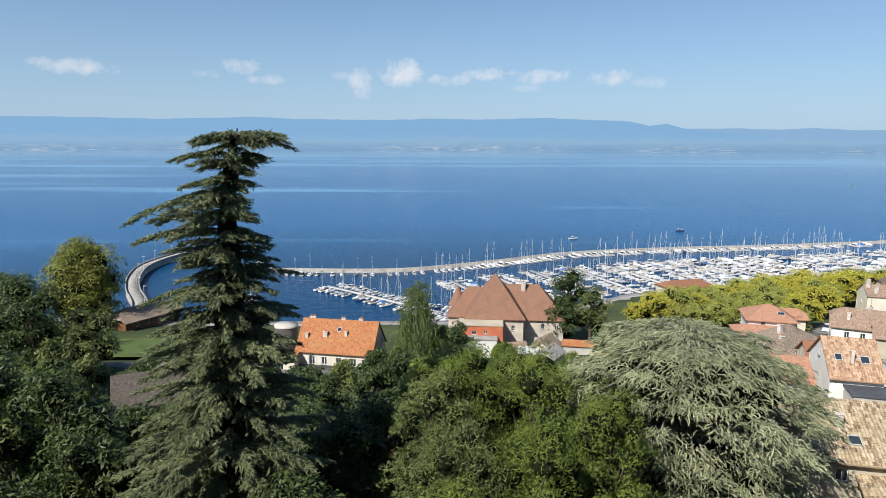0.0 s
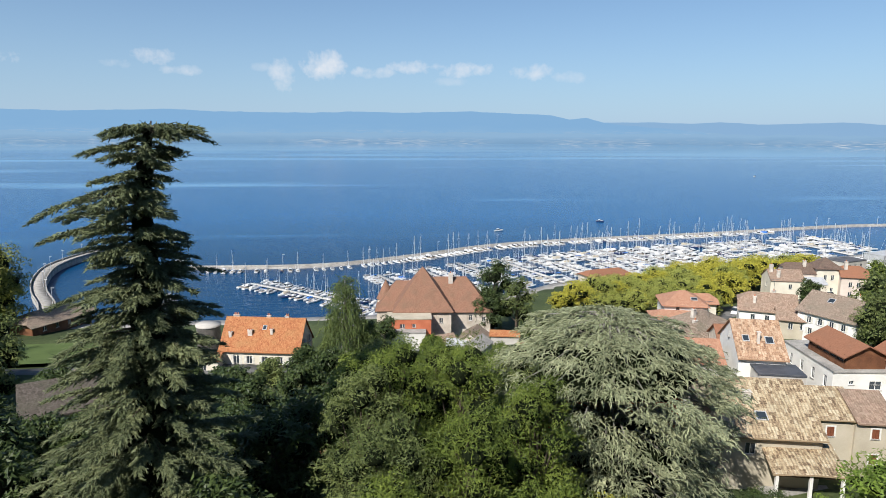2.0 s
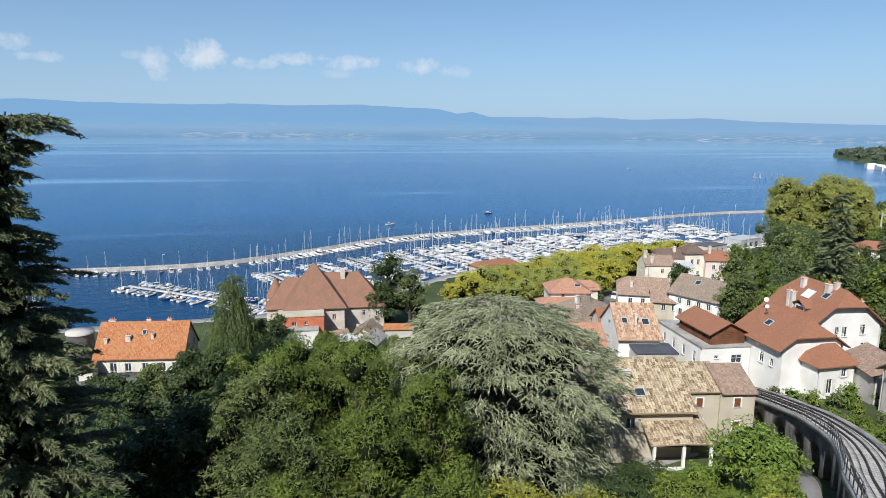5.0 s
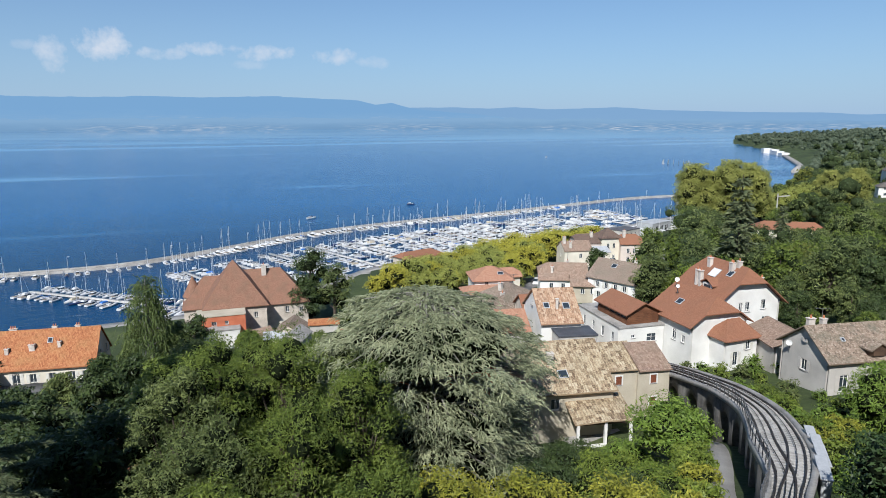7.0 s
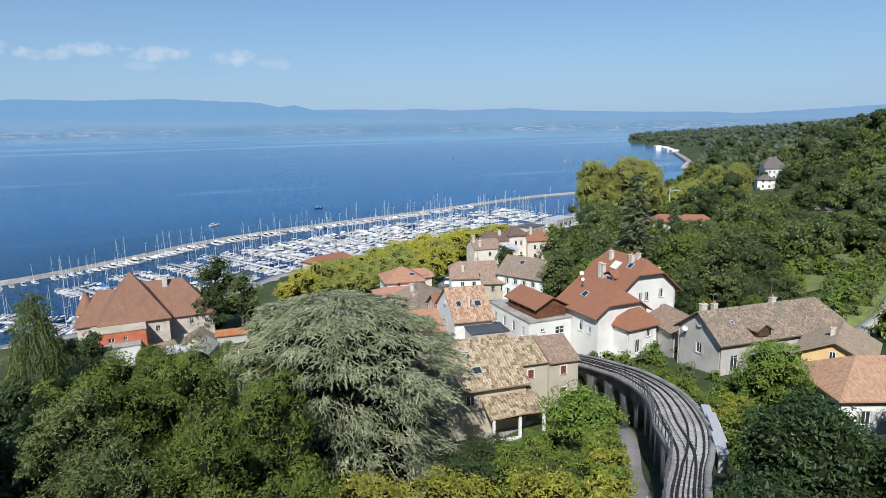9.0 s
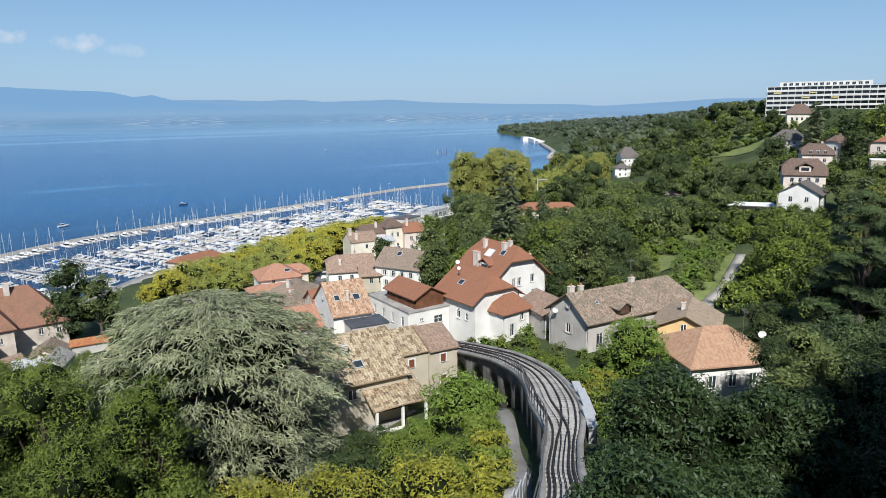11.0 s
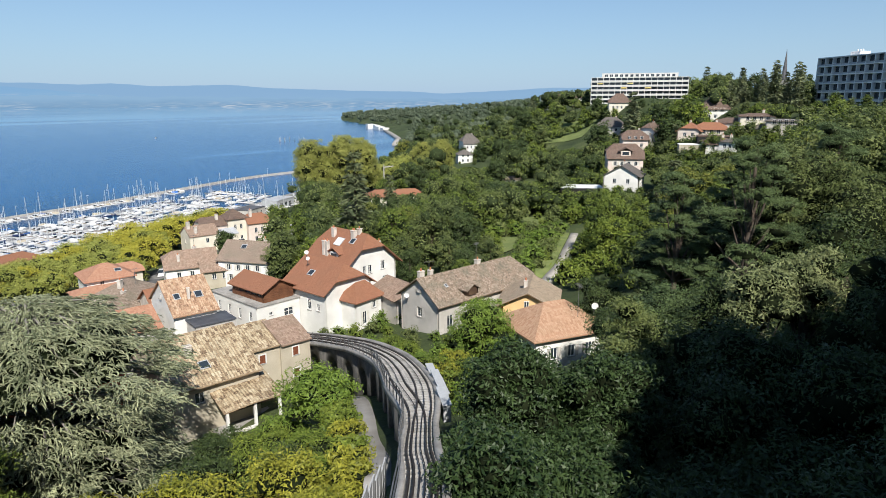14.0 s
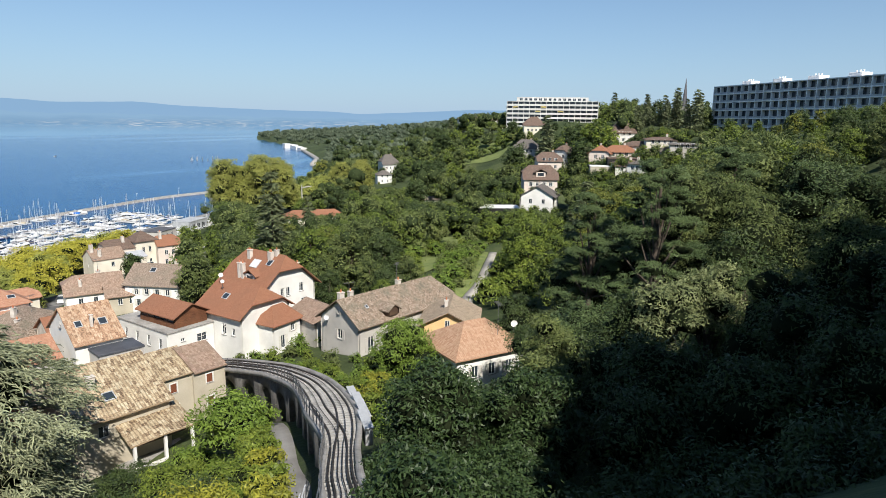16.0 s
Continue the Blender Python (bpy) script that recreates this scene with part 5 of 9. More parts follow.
# the lakeside manor: a tower-like main block under a pyramid, two wings, a round turret
house("old rendered manor under a steep brown tiled pyramid roof", 11.8, 143.6, 5, -4, 12.4, 12.0, 7.8, 8.3, M_OLDWALL, R_BROWN, 0.0, 0.5, inset=7.2,
      windows=[("S", 9.8, 4.5, 0.8, 1.2), ("S", 2.0, 5.0, 0.6, 0.9)], name="manor", category="manor")
house("manor wing of old render under a hipped brown tile roof", 20.6, 147.5, 5, -4, 13.5, 14, 6.5, 6.2, M_OLDWALL, R_BROWN, (1.0, 0.0), 0.45, inset=5.5,
      windows=[("S", 8.6, 4.0, 0.8, 1.3), ("S", 11.6, 3.8, 0.8, 1.1), ("S", 10.0, 1.0, 0.9, 1.4)], chimneys=[(-2.0, -1.2, 12.2, 1.0, 0.7, 1.5, 1)], name="manor_wing", category="manor")
house("low manor wing under a sloping brown tile roof", 6.0, 149.5, 5, -4, 8.5, 13, 6.4, 5.2, M_OLDWALL, R_BROWN, (0.0, 1.0), 0.4, inset=5.0, windows=[("S", 1.5, 3.0, 0.7, 1.1)], name="manor_wing", category="manor")


def turret(x, y, z):
    root = thing("turret", pose(x, y, z), "round rendered turret under a pointed brown tile roof", "turret")
    v, f = tube([(0, 0, -2), (0, 0, 7.6)], 2.0, 16)
    link("wall", np_mesh("wall", v, f), M_OLDWALL, root)
    bm = bmesh.new()
    uvl = bm.loops.layers.uv.new("UVMap")
    for k in range(16):
        a, b = 2 * math.pi * k / 16, 2 * math.pi * (k + 1) / 16
        fc = bm.faces.new([bm.verts.new(p) for p in ((2.3 * math.cos(a), 2.3 * math.sin(a), 7.4), (2.3 * math.cos(b), 2.3 * math.sin(b), 7.4), (0, 0, 12.0))])
        for lp, uv in zip(fc.loops, ((k * 0.9, 0), (k * 0.9 + 0.9, 0), (k * 0.9 + 0.45, 4.5))):
            lp[uvl].uv = uv
    bmesh.ops.remove_doubles(bm, verts=bm.verts[:], dist=0.001)
    part("roof", bm, R_BROWN, root)


turret(3.6, 149.5, 5)
# lean-tos and sheds in front of the manor
block("extension", "flat-fronted extension of red render with two small windows", "extension", 8.2, 135.6, 5.4, -4, 9.4, 5.0, 6.3, M_REDWALL, M_BEIGE, [("S", 2.8, 4.4, 1.0, 0.9), ("S", 5.4, 4.6, 0.7, 0.7)])
block("extension", "low white rendered extension with a flat roof", "extension", 7.6, 131.8, 5.4, -4, 7.6, 2.4, 4.0, M_WHITE, M_STONE)
house("small shed under a sagging pale tile roof", 15.0, 131.0, 4.6, 20, 4.6, 4.0, 3.2, 1.2, M_OLDWALL, R_ROSE, 1.0, 0.3, name="shed", category="shed")
house("small shed under a grey sheet roof", 17.8, 129.5, 4.4, -8, 4.0, 4.5, 3.2, 0.9, M_GREY, M_ZINC, 1.0, 0.2, name="shed", category="shed")
house("weathered barn under a dark patched tile roof", 21.6, 131.6, 4.6, 68, 7.0, 5.6, 3.4, 1.8, M_OLDWALL, R_GREYB, 1.0, 0.3, name="barn", category="barn")
house("low shed under a grey corrugated roof", 21.5, 126.0, 5, 60, 6.0, 4.5, 3.2, 1.4, M_GREY, M_STONE, 1.0, 0.2, name="shed", category="shed")
house("open shelter with a bright orange tile roof", 28.8, 133.5, 4.8, -12, 6.0, 3.4, 3.2, 0.7, M_GREY, R_ORANGE, 1.0, 0.3, name="shelter", category="shelter")

# the orange-roofed house by the round tower
house("cream house under a bright orange tile roof with chimneys", -20.4, 126.6, 6, -11, 15.4, 9.2, 3.9, 5.0, M_CREAM, R_ORANGE, 1.0, 0.5, over_end=0.3,
      windows=[("S", 2.6, 0.4, 1.1, 2.2), ("S", 5.2, 0.9, 1.0, 1.5), ("S", 8.2, 0.9, 1.0, 1.5), ("S", 11.2, 0.9, 1.0, 1.5), ("S", 13.4, 0.9, 1.0, 1.5), ("E", 3.0, 3.5, 0.9, 1.4), ("E", 6.5, 3.5, 0.9, 1.4), ("E", 4.8, 0.8, 0.9, 1.4)],
      chimneys=[(-6.2, -2.8, 5.6, 0.6, 0.6, 0.9, 1), (-2.4, -2.5, 6.0, 0.9, 0.6, 0.9, 2), (1.8, -2.3, 6.2, 0.5, 0.5, 0.9, 1), (-6.0, 0.2, 8.6, 1.2, 0.5, 0.5, 3), (0.5, 0.2, 8.6, 0.8, 0.5, 0.5, 2), (4.2, 0.2, 8.6, 0.8, 0.5, 0.5, 2)],
      skylights=[(0.2, 0.66, 0.8, 1.0)], shutters=M_SHUTTER_W)
house("low cream porch wing under a small orange tile roof", -30.6, 122.6, 6, -3, 4.4, 5.0, 2.6, 0.8, M_CREAM, R_ORANGE, 1.0, 0.3, windows=[("S", 1.2, 0.6, 1.0, 1.3)])


def round_tower(x, y, z, r, h):
    root = thing("round_tower", pose(x, y, z), "round grey stone tower with a flat coping", "tower")
    v, f = tube([(0, 0, -2), (0, 0, h)], [r * 1.05, r], 24)
    link("wall", np_mesh("wall", v, f, True), M_STONE_DARK, root)
    v, f = tube([(0, 0, h), (0, 0, h + 0.4), (0, 0, h + 0.45)], [r * 1.06, r * 1.06, 0.02], 24)
    link("coping", np_mesh("coping", v, f), M_GREY, root)


round_tower(-32.6, 131, 5, 2.3, 7.2)
house("low brown-roofed landing station at the harbour", -80, 168, 2.2, 62, 16, 9, 3.2, 2.0, M_WOOD, R_GREYB, 0.3, 1.2, windows=rows_of("S", 16, 1, 4) + rows_of("E", 9, 1, 2), name="station", category="station")
house("white cottage under a mossy dark tile roof", -36.4, 77.5, 15.6, 24, 8, 7.4, 3.6, 2.6, M_WHITE, R_DARKTILE, 1.0, 0.5, windows=rows_of("S", 10, 1, 2) + rows_of("E", 9, 1, 1))
house("cream gabled house behind the cedar", -35.0, 84.5, 13.6, 108, 9, 8, 5.0, 2.2, M_CREAM, R_GREYB, 1.0, 0.4, windows=[("W", 3.6, 4.8, 0.7, 0.8)])
house("small white house with a red tile roof in the trees", -8.5, 66, 14, 10, 9, 7, 3.6, 2.4, M_WHITE, R_RED, 1.0, 0.4, windows=rows_of("S", 9, 1, 3))

# red house glimpsed under the weeping cedar
house("house of red render glimpsed behind the weeping cedar", 25, 67, 15.5, -12, 17, 8, 9.4, 2.4, M_REDWALL, R_SALMON, 1.0, 0.4, windows=rows_of("S", 13, 2, 4), shutters=M_SHUTTER_W)

# the stepped old house beside the viaduct
A = -13
house("old beige house wing under a wide tan canal-tile roof", 39.5, 60.4, 17, A, 9.0, 12.6, 5.2, 3.2, M_BEIGE, R_TAN, 1.0, 0.6, over_end=0.3, skylights=[(-0.6, 0.28, 1.1, 1.1)], chimneys=[(-1.6, -3.0, 7.0, 0.7, 0.6, 1.0, 0)],
      windows=[("S", 2.0, 2.9, 1.0, 1.2), ("E", 2.2, 2.8, 1.0, 1.3)])
house("old beige house under a tan canal-tile roof", 47.0, 60.4, 17, A, 4.6, 8.4, 5.5, 1.7, M_BEIGE, R_TAN, 1.0, 0.35, over_end=0.1,
      windows=[("S", 1.55, 3.5, 0.7, 1.0), ("S", 1.65, 1.0, 0.7, 1.0)], shutters=M_SHUTTER, surround=M_WHITE, closed=True)
house("old beige house under a smooth brown tile roof", 50.4, 59.0, 17, A, 3.7, 8.4, 5.5, 1.7, M_BEIGE, R_ROSE, 1.0, 0.35, over_end=0.15,
      windows=[("S", 1.4, 3.7, 0.7, 1.0), ("S", 1.4, 1.0, 0.7, 1.0)], shutters=M_SHUTTER, surround=M_WHITE, closed=True)


def porch(x, y, z, turn):
    """An open lean-to: a tiled slope on posts against the house."""
    root = thing("porch", pose(x, y, z, 0, 0, turn), "open porch on white posts under a tan canal-tile slope", "porch")
    bm = bmesh.new()
    uvl = bm.loops.layers.uv.new("UVMap")
    top = [(-3.2, -1.9, 3.0), (0.2, -2.2, 3.3), (3.4, -2.0, 3.1), (3.4, 2.0, 4.4), (-3.2, 2.0, 4.4)]
    up = [bm.verts.new(p) for p in top]
    lo = [bm.verts.new((a, b, c - 0.16)) for a, b, c in top]
    f = bm.faces.new(up)
    for lp in f.loops:
        lp[uvl].uv = (lp.vert.co.x + 20, lp.vert.co.y * 1.05 + 20)
    bm.faces.new(lo[::-1])
    for i in range(5):
        bm.faces.new((up[(i + 1) % 5], up[i], lo[i], lo[(i + 1) % 5]))
    part("roof", bm, R_TAN, root)
    for px in (-2.8, 0.2, 3.0):
        part("post", box(px - 0.14, px + 0.14, -1.9, -1.62, -2, 3.05), M_WHITE, root)
    part("floor", box(-3.2, 3.4, -1.9, 2.0, -2, 0.1), M_STONE, root)
    part("parapet", box(-3.2, 0.0, -2.1, -1.9, -2, 0.7), M_WHITE, root)
    part("beam", box(-3.1, 3.3, -1.85, -1.65, 2.75, 2.95), M_EAVES, root)


porch(40.0, 52.6, 16.6, A)

# the white flat-roofed house with its timber penthouse
block("house", "white rendered flat-roofed house with dark windows", "house", 64.2, 80.0, 15.2, -8, 7.4, 13.0, 4.8, M_WHITE, M_STONE,
                [("W", 1.6, 2.2, 0.8, 1.6), ("W", 4.6, 2.2, 0.8, 1.6), ("W", 7.6, 2.2, 0.8, 1.6), ("W", 10.6, 2.2, 0.8, 1.6), ("S", 4.6, 2.5, 1.6, 1.2), ("S", 2.0, 3.2, 0.6, 0.5)])


def penthouse(x, y, z, turn):
    """A timber roof storey: boarded walls, a dark band of windows, a tiled gable roof."""
    root = thing("penthouse", pose(x, y, z, 0, 0, turn), "dark timber penthouse under an orange-brown tile roof", "penthouse")
    w, d, h = 8.4, 5.4, 1.9
    for k in range(7):
        zz = 0.28 * k
        bm = bmesh.new()
        add_box(bm, -w / 2, w / 2, -d / 2, -d / 2 + 0.14, zz, zz + 0.25)
        add_box(bm, -w / 2, w / 2, d / 2 - 0.14, d / 2, zz, zz + 0.25 if k < 3 else zz + 0.02)
        add_box(bm, -w / 2, -w / 2 + 0.14, -d / 2 + 0.15, d / 2 - 0.15, zz, zz + 0.25)
        add_box(bm, w / 2 - 0.14, w / 2, -d / 2 + 0.15, d / 2 - 0.15, zz, zz + 0.25)
        part("board", bm, M_WOOD, root)
    part("window_band", box(-w / 2 + 0.2, w / 2 - 0.2, d / 2 - 0.2, d / 2 - 0.1, 0.85, 1.9), M_GLASS, root)
    for k in range(6):
        px = -w / 2 + 0.2 + k * (w - 0.5) / 5
        part("mullion", box(px, px + 0.12, d / 2 - 0.08, d / 2 + 0.02, 0.8, 1.95), M_WOOD, root)
    for s in (-1, 1):
        part("gable", gable_bm(s, w, d, h, 1.35), M_WOOD, root)
    part("roof", roof_bm(w, d, 0.5, h, 1.4, 1.0), R_RED, root)


def gable_bm(s, w, d, h, rise):
    bm = bmesh.new()
    a = [bm.verts.new((s * w / 2, y, z)) for y, z in ((-d / 2, h), (d / 2, h), (0, h + rise))]
    b = [bm.verts.new((s * (w / 2 - 0.14), y, z)) for y, z in ((-d / 2, h), (d / 2, h), (0, h + rise))]
    bm.faces.new(a)
    bm.faces.new(b[::-1])
    for i in range(3):
        bm.faces.new((a[i], b[i], b[(i + 1) % 3], a[(i + 1) % 3]))
    return bm


penthouse(64.4, 78.4, 20.3, 84)

# the big white house and its lower wings
house("tall white house under a broad red-brown half-hipped roof", 83.4, 77.2, 14, 80, 11.0, 11.4, 8.6, 4.9, M_WHITE, R_RED, 0.62, 0.9, inset=3.4,
      windows=[("W", 1.6, 6.6, 0.9, 1.5), ("W", 4.0, 6.6, 0.8, 1.5), ("W", 5.2, 6.6, 0.8, 1.5), ("W", 8.0, 6.9, 0.9, 1.5), ("W", 3.4, 3.9, 0.7, 1.2), ("W", 4.6, 3.9, 0.8, 1.4), ("W", 8.4, 3.9, 1.0, 1.7), ("W", 8.2, 0.8, 1.0, 1.7), ("W", 2.0, 3.6, 0.8, 1.3)],
      chimneys=[(1.6, 4.4, 9.7, 0.6, 0.6, 2.3, 1), (0.7, 4.4, 9.7, 0.6, 0.6, 2.3, 1), (2.75, 1.4, 12.2, 0.8, 0.6, 1.4, 1), (-2.4, 1.0, 12.5, 0.9, 0.7, 1.3, 2), (-3.0, 0.2, 13.0, 0.7, 0.6, 1.1, 1), (-3.6, -3.6, 10.2, 0.5, 0.5, 1.2, 1)],
      skylights=[(0.3, 0.62, 1.9, 1.7, 1, M_FRAME), (-2.9, 0.72, 1.2, 1.2, 1)], shutters=None)
house("white house wing under a red-brown hipped roof", 71.6, 71.3, 15.5, 84, 9.6, 9.4, 6.6, 3.3, M_WHITE, R_RED, (0.45, 1.0), 0.7, inset=2.8,
      windows=[("N", 5.4, 3.0, 0.9, 1.7), ("N", 7.6, 3.2, 0.7, 1.1), ("N", 2.0, 3.2, 0.8, 1.3), ("W", 7.2, 3.2, 0.8, 2.0)], skylights=[(0.8, 0.45, 1.2, 1.1, 1)])
house("low white annex under a red-brown hipped roof", 72.4, 65.3, 16, -2, 5.6, 3.6, 4.7, 1.9, M_WHITE, R_RED, 0.0, 0.5, inset=2.2, windows=[("S", 3.6, 2.4, 0.8, 1.2), ("S", 1.4, 0.3, 0.9, 2.0)], shutters=M_SHUTTER_W)
house("grey-brown tiled outbuilding between two houses", 78.4, 62.0, 16, 68, 8.0, 6.5, 4.2, 1.6, M_GREY, R_ROSE, 1.0, 0.4)


def dormer(x, y, z, turn, size=1.0, wall=M_WHITE, tiles=R_RED, label="white-cheeked roof dormer under red-brown tiles"):
    root = thing("dormer", pose(x, y, z, 0, 0, turn) @ Matrix.Scale(size, 4), label, "dormer")
    part("front", box(-1.2, 1.2, -0.1, 0.1, -0.6, 1.0), wall, root)
    part("side", box(-1.2, -1.08, 0.1, 2.4, -0.6, 0.9), wall, root)
    part("side", box(1.08, 1.2, 0.1, 2.4, -0.6, 0.9), wall, root)
    part("pane", box(-0.8, 0.8, -0.14, -0.11, 0.0, 0.75), M_GLASS, root)
    bm = roof_bm(3.0, 3.4, 0.1, 0, 0.9, 1.0)
    bm.transform(Matrix.Translation((0, 1.2, 0.95)) @ Matrix.Rotation(radians(90), 4, "Z"))
    part("roof", bm, tiles, root)


dormer(79.0, 76.9, 23.4, -100)
dish(70.6, 74.8, 26.0, 0.36, -40)
dish(69.5, 73.4, 25.4, 0.3, -40)
dish(71.4, 55.4, 22.0, 0.38, -60)
dish(72.4, 27.4, 25.2, 0.42, -60)


def aerial(x, y, z, h, turn):
    """A television aerial: a thin pole and a boom with short rods."""
    root = thing("aerial", pose(x, y, z, 0, 0, turn), "thin grey television aerial on a roof", "aerial", "aerials on the roofs")
    v, f = tube([(0, 0, -0.6), (0, 0, h)], 0.035, 6)
    link("pole", np_mesh("pole", v, f), M_IRON, root)
    part("boom", box(-0.9, 0.9, -0.02, 0.02, h - 0.15, h - 0.11), M_IRON, root)
    for k in range(6):
        q = -0.85 + 0.33 * k
        part("rod", box(q - 0.012, q + 0.012, -0.35, 0.35, h - 0.11, h - 0.08), M_IRON, root)


aerial(70.6, 28.8, 25.0, 3.4, 40)
aerial(83.3, 51.0, 25.6, 2.8, 20)
aerial(76.4, 55.0, 23.8, 2.6, -30)
aerial(63.0, 112.0, 17.4, 2.4, 10)
aerial(58.0, 96.0, 19.0, 2.2, 50)
aerial(88.0, 130.0, 17.0, 2.6, 0)
aerial(19.0, 147.0, 19.0, 2.0, 30)
aerial(-16.0, 126.5, 15.0, 1.8, 0)
aerial(121.0, 158.5, 19.0, 2.4, 0)

# the long grey house, the ochre gable, the salmon hipped roof
house("long grey rendered house under an old mottled tile roof", 81.6, 51.0, 17, -12.6, 20.6, 8.2, 5.3, 2.9, M_GREY, R_MOTTLED, (1.0, 0.3), 0.6, inset=2.6,
      windows=[("W", 3.6, 2.4, 1.0, 1.4), ("W", 3.9, 6.1, 0.45, 0.5), ("S", 1.6, 1.0, 1.2, 2.1), ("S", 4.2, 1.6, 1.0, 1.2)], chimneys=[(1.8, 0.2, 7.9, 0.8, 0.6, 0.8, 1), (-8.4, 1.8, 7.2, 0.9, 0.6, 1.2, 1), (-6.2, 2.2, 7.0, 0.7, 0.6, 1.1, 1)],
      skylights=[(-7.0, 0.5, 0.5, 0.6)], shutters=M_GREY)
house("small dormer house roof of dark slate on the long house", 77.0, 48.8, 22.6, 77, 2.8, 2.2, 0.8, 0.7, M_EAVES, R_MOTTLED, 1.0, 0.3, foot=0.2, name="dormer", category="dormer")
house("ochre gabled house under a pale brown roof", 82.2, 41.0, 17.8, 22, 8.6, 7.4, 4.2, 1.8, M_OCHRE, R_OLDTAN, 1.0, 0.7, windows=[("W", 3.2, 3.6, 0.7, 1.0)], chimneys=[(-1.0, 0.6, 5.8, 0.6, 0.5, 0.8, 1)])
house("white house under a hipped salmon tile roof", 71.6, 32.4, 18.8, -32, 10.4, 8.8, 4.2, 2.5, M_WHITE, R_PEACH, 0.0, 0.7, inset=4.4, windows=rows_of("S", 10, 1, 3), shutters=M_GREY)

# tan roof with two skylights, and the small roofs before it
house("white gabled house under a tan and orange tile roof", 53.6, 83.1, 15.5, -16, 5.9, 10.6, 5.65, 3.65, M_WHITE, R_SALMON, 1.0, 0.5, over_end=0.3, skylights=[(1.3, 0.42, 1.1, 1.2), (-1.7, 0.45, 0.9, 1.1)],
      windows=[("W", 4.8, 6.6, 0.6, 0.8)], chimneys=[(-0.2, -3.4, 7.6, 0.35, 0.35, 0.8, 0)])
block("extension", "low extension with a flat dark sheet roof", "extension", 53.0, 76.0, 16, -16, 5.6, 4.0, 3.8, M_GREY, R_SLATE_FLAT)
house("lean-to under a plain orange tile roof", 46.5, 85.0, 15.5, -15, 5.6, 9.0, 4.0, 2.2, M_GREY, R_CORAL, 1.0, 0.2)
house("low house under an old mottled tile roof", 55.5, 104.0, 12, 20, 9.0, 8.0, 3.6, 2.4, M_OLDWALL, R_MOTTLED, 0.4, 0.4, chimneys=[(1.5, 0.5, 5.2, 0.7, 0.6, 1.0, 1)])
house("low house under a red tile roof", 60.5, 97.0, 13.5, -15, 8.0, 7.0, 4.0, 2.2, M_OLDWALL, R_RED, 1.0, 0.4, chimneys=[(-1.5, 0.5, 5.4, 0.7, 0.6, 1.0, 1)])
house("low house under a brown tile roof", 68.0, 108.0, 11.4, -12, 8.0, 7.0, 3.4, 1.6, M_GREY, R_UMBER, 1.0, 0.4)
house("house under old mottled stone tiles with a broad chimney", 62.5, 114.5, 11, 22, 8.6, 9.0, 4.0, 2.6, M_OLDWALL, R_GREYB, 0.2, 0.4, chimneys=[(-2.4, -0.8, 5.6, 0.8, 0.7, 1.4, 1)])
house("white house under a hipped bright orange roof", 70.0, 136.0, 8.6, -16, 9.0, 9.0, 5.2, 2.2, M_WHITE, R_CORAL, 0.0, 0.6, inset=4.4, windows=rows_of("W", 9, 1, 5, 0.9, 1.2, 3.4) + rows_of("S", 9, 1, 2, 0.8, 1.2, 3.4), skylights=[(2.0, 0.4, 1.4, 1.0)])
house("low orange-roofed wing beside the hipped house", 66.0, 129.0, 8.8, -16, 12.0, 7.0, 3.2, 1.4, M_CREAM, R_CORAL, 0.3, 0.4)
house("open orange-roofed hall behind the hipped house", 74.6, 138.2, 8.2, -10, 7.4, 5.4, 5.0, 1.5, M_CREAM, R_CORAL, 0.5, 0.5, windows=rows_of("S", 7.4, 1, 3, 1.0, 1.3, 3.2))
house("white house under a mottled rose tile roof", 87.0, 130.8, 8.6, -28, 11.0, 8.6, 4.8, 3.0, M_WHITE, R_ROSE, (0.5, 1.0), 0.5, windows=rows_of("S", 11, 1, 3, 0.9, 1.4, 2.2) + rows_of("W", 8.6, 1, 2, 0.8, 1.4, 2.2), chimneys=[(-2.6, -2.6, 6.0, 0.6, 0.6, 1.2, 1), (1.5, 2.0, 6.6, 0.8, 0.6, 1.2, 1)])
house("brown-boarded house under a rose tile roof", 88.6, 122.8, 8.6, -30, 7.0, 6.0, 4.6, 1.8, M_BEIGE, R_ROSE, 1.0, 0.5, windows=rows_of("S", 7, 1, 2, 0.9, 1.3, 2.4))
house("white house under a grey-brown tiled roof", 94.2, 117.0, 10, -70, 12.0, 9.6, 5.4, 3.4, M_WHITE, R_GREYB, 1.0, 0.5, windows=rows_of("S", 12, 1, 4, 0.9, 1.3, 3.0) + rows_of("S", 12, 1, 3, 0.9, 1.4, 0.6), chimneys=[(2.6, 1.2, 8.0, 0.7, 0.6, 1.1, 1)], skylights=[(-1.2, 0.66, 1.3, 1.2, -1)], shutters=M_SHUTTER_W)

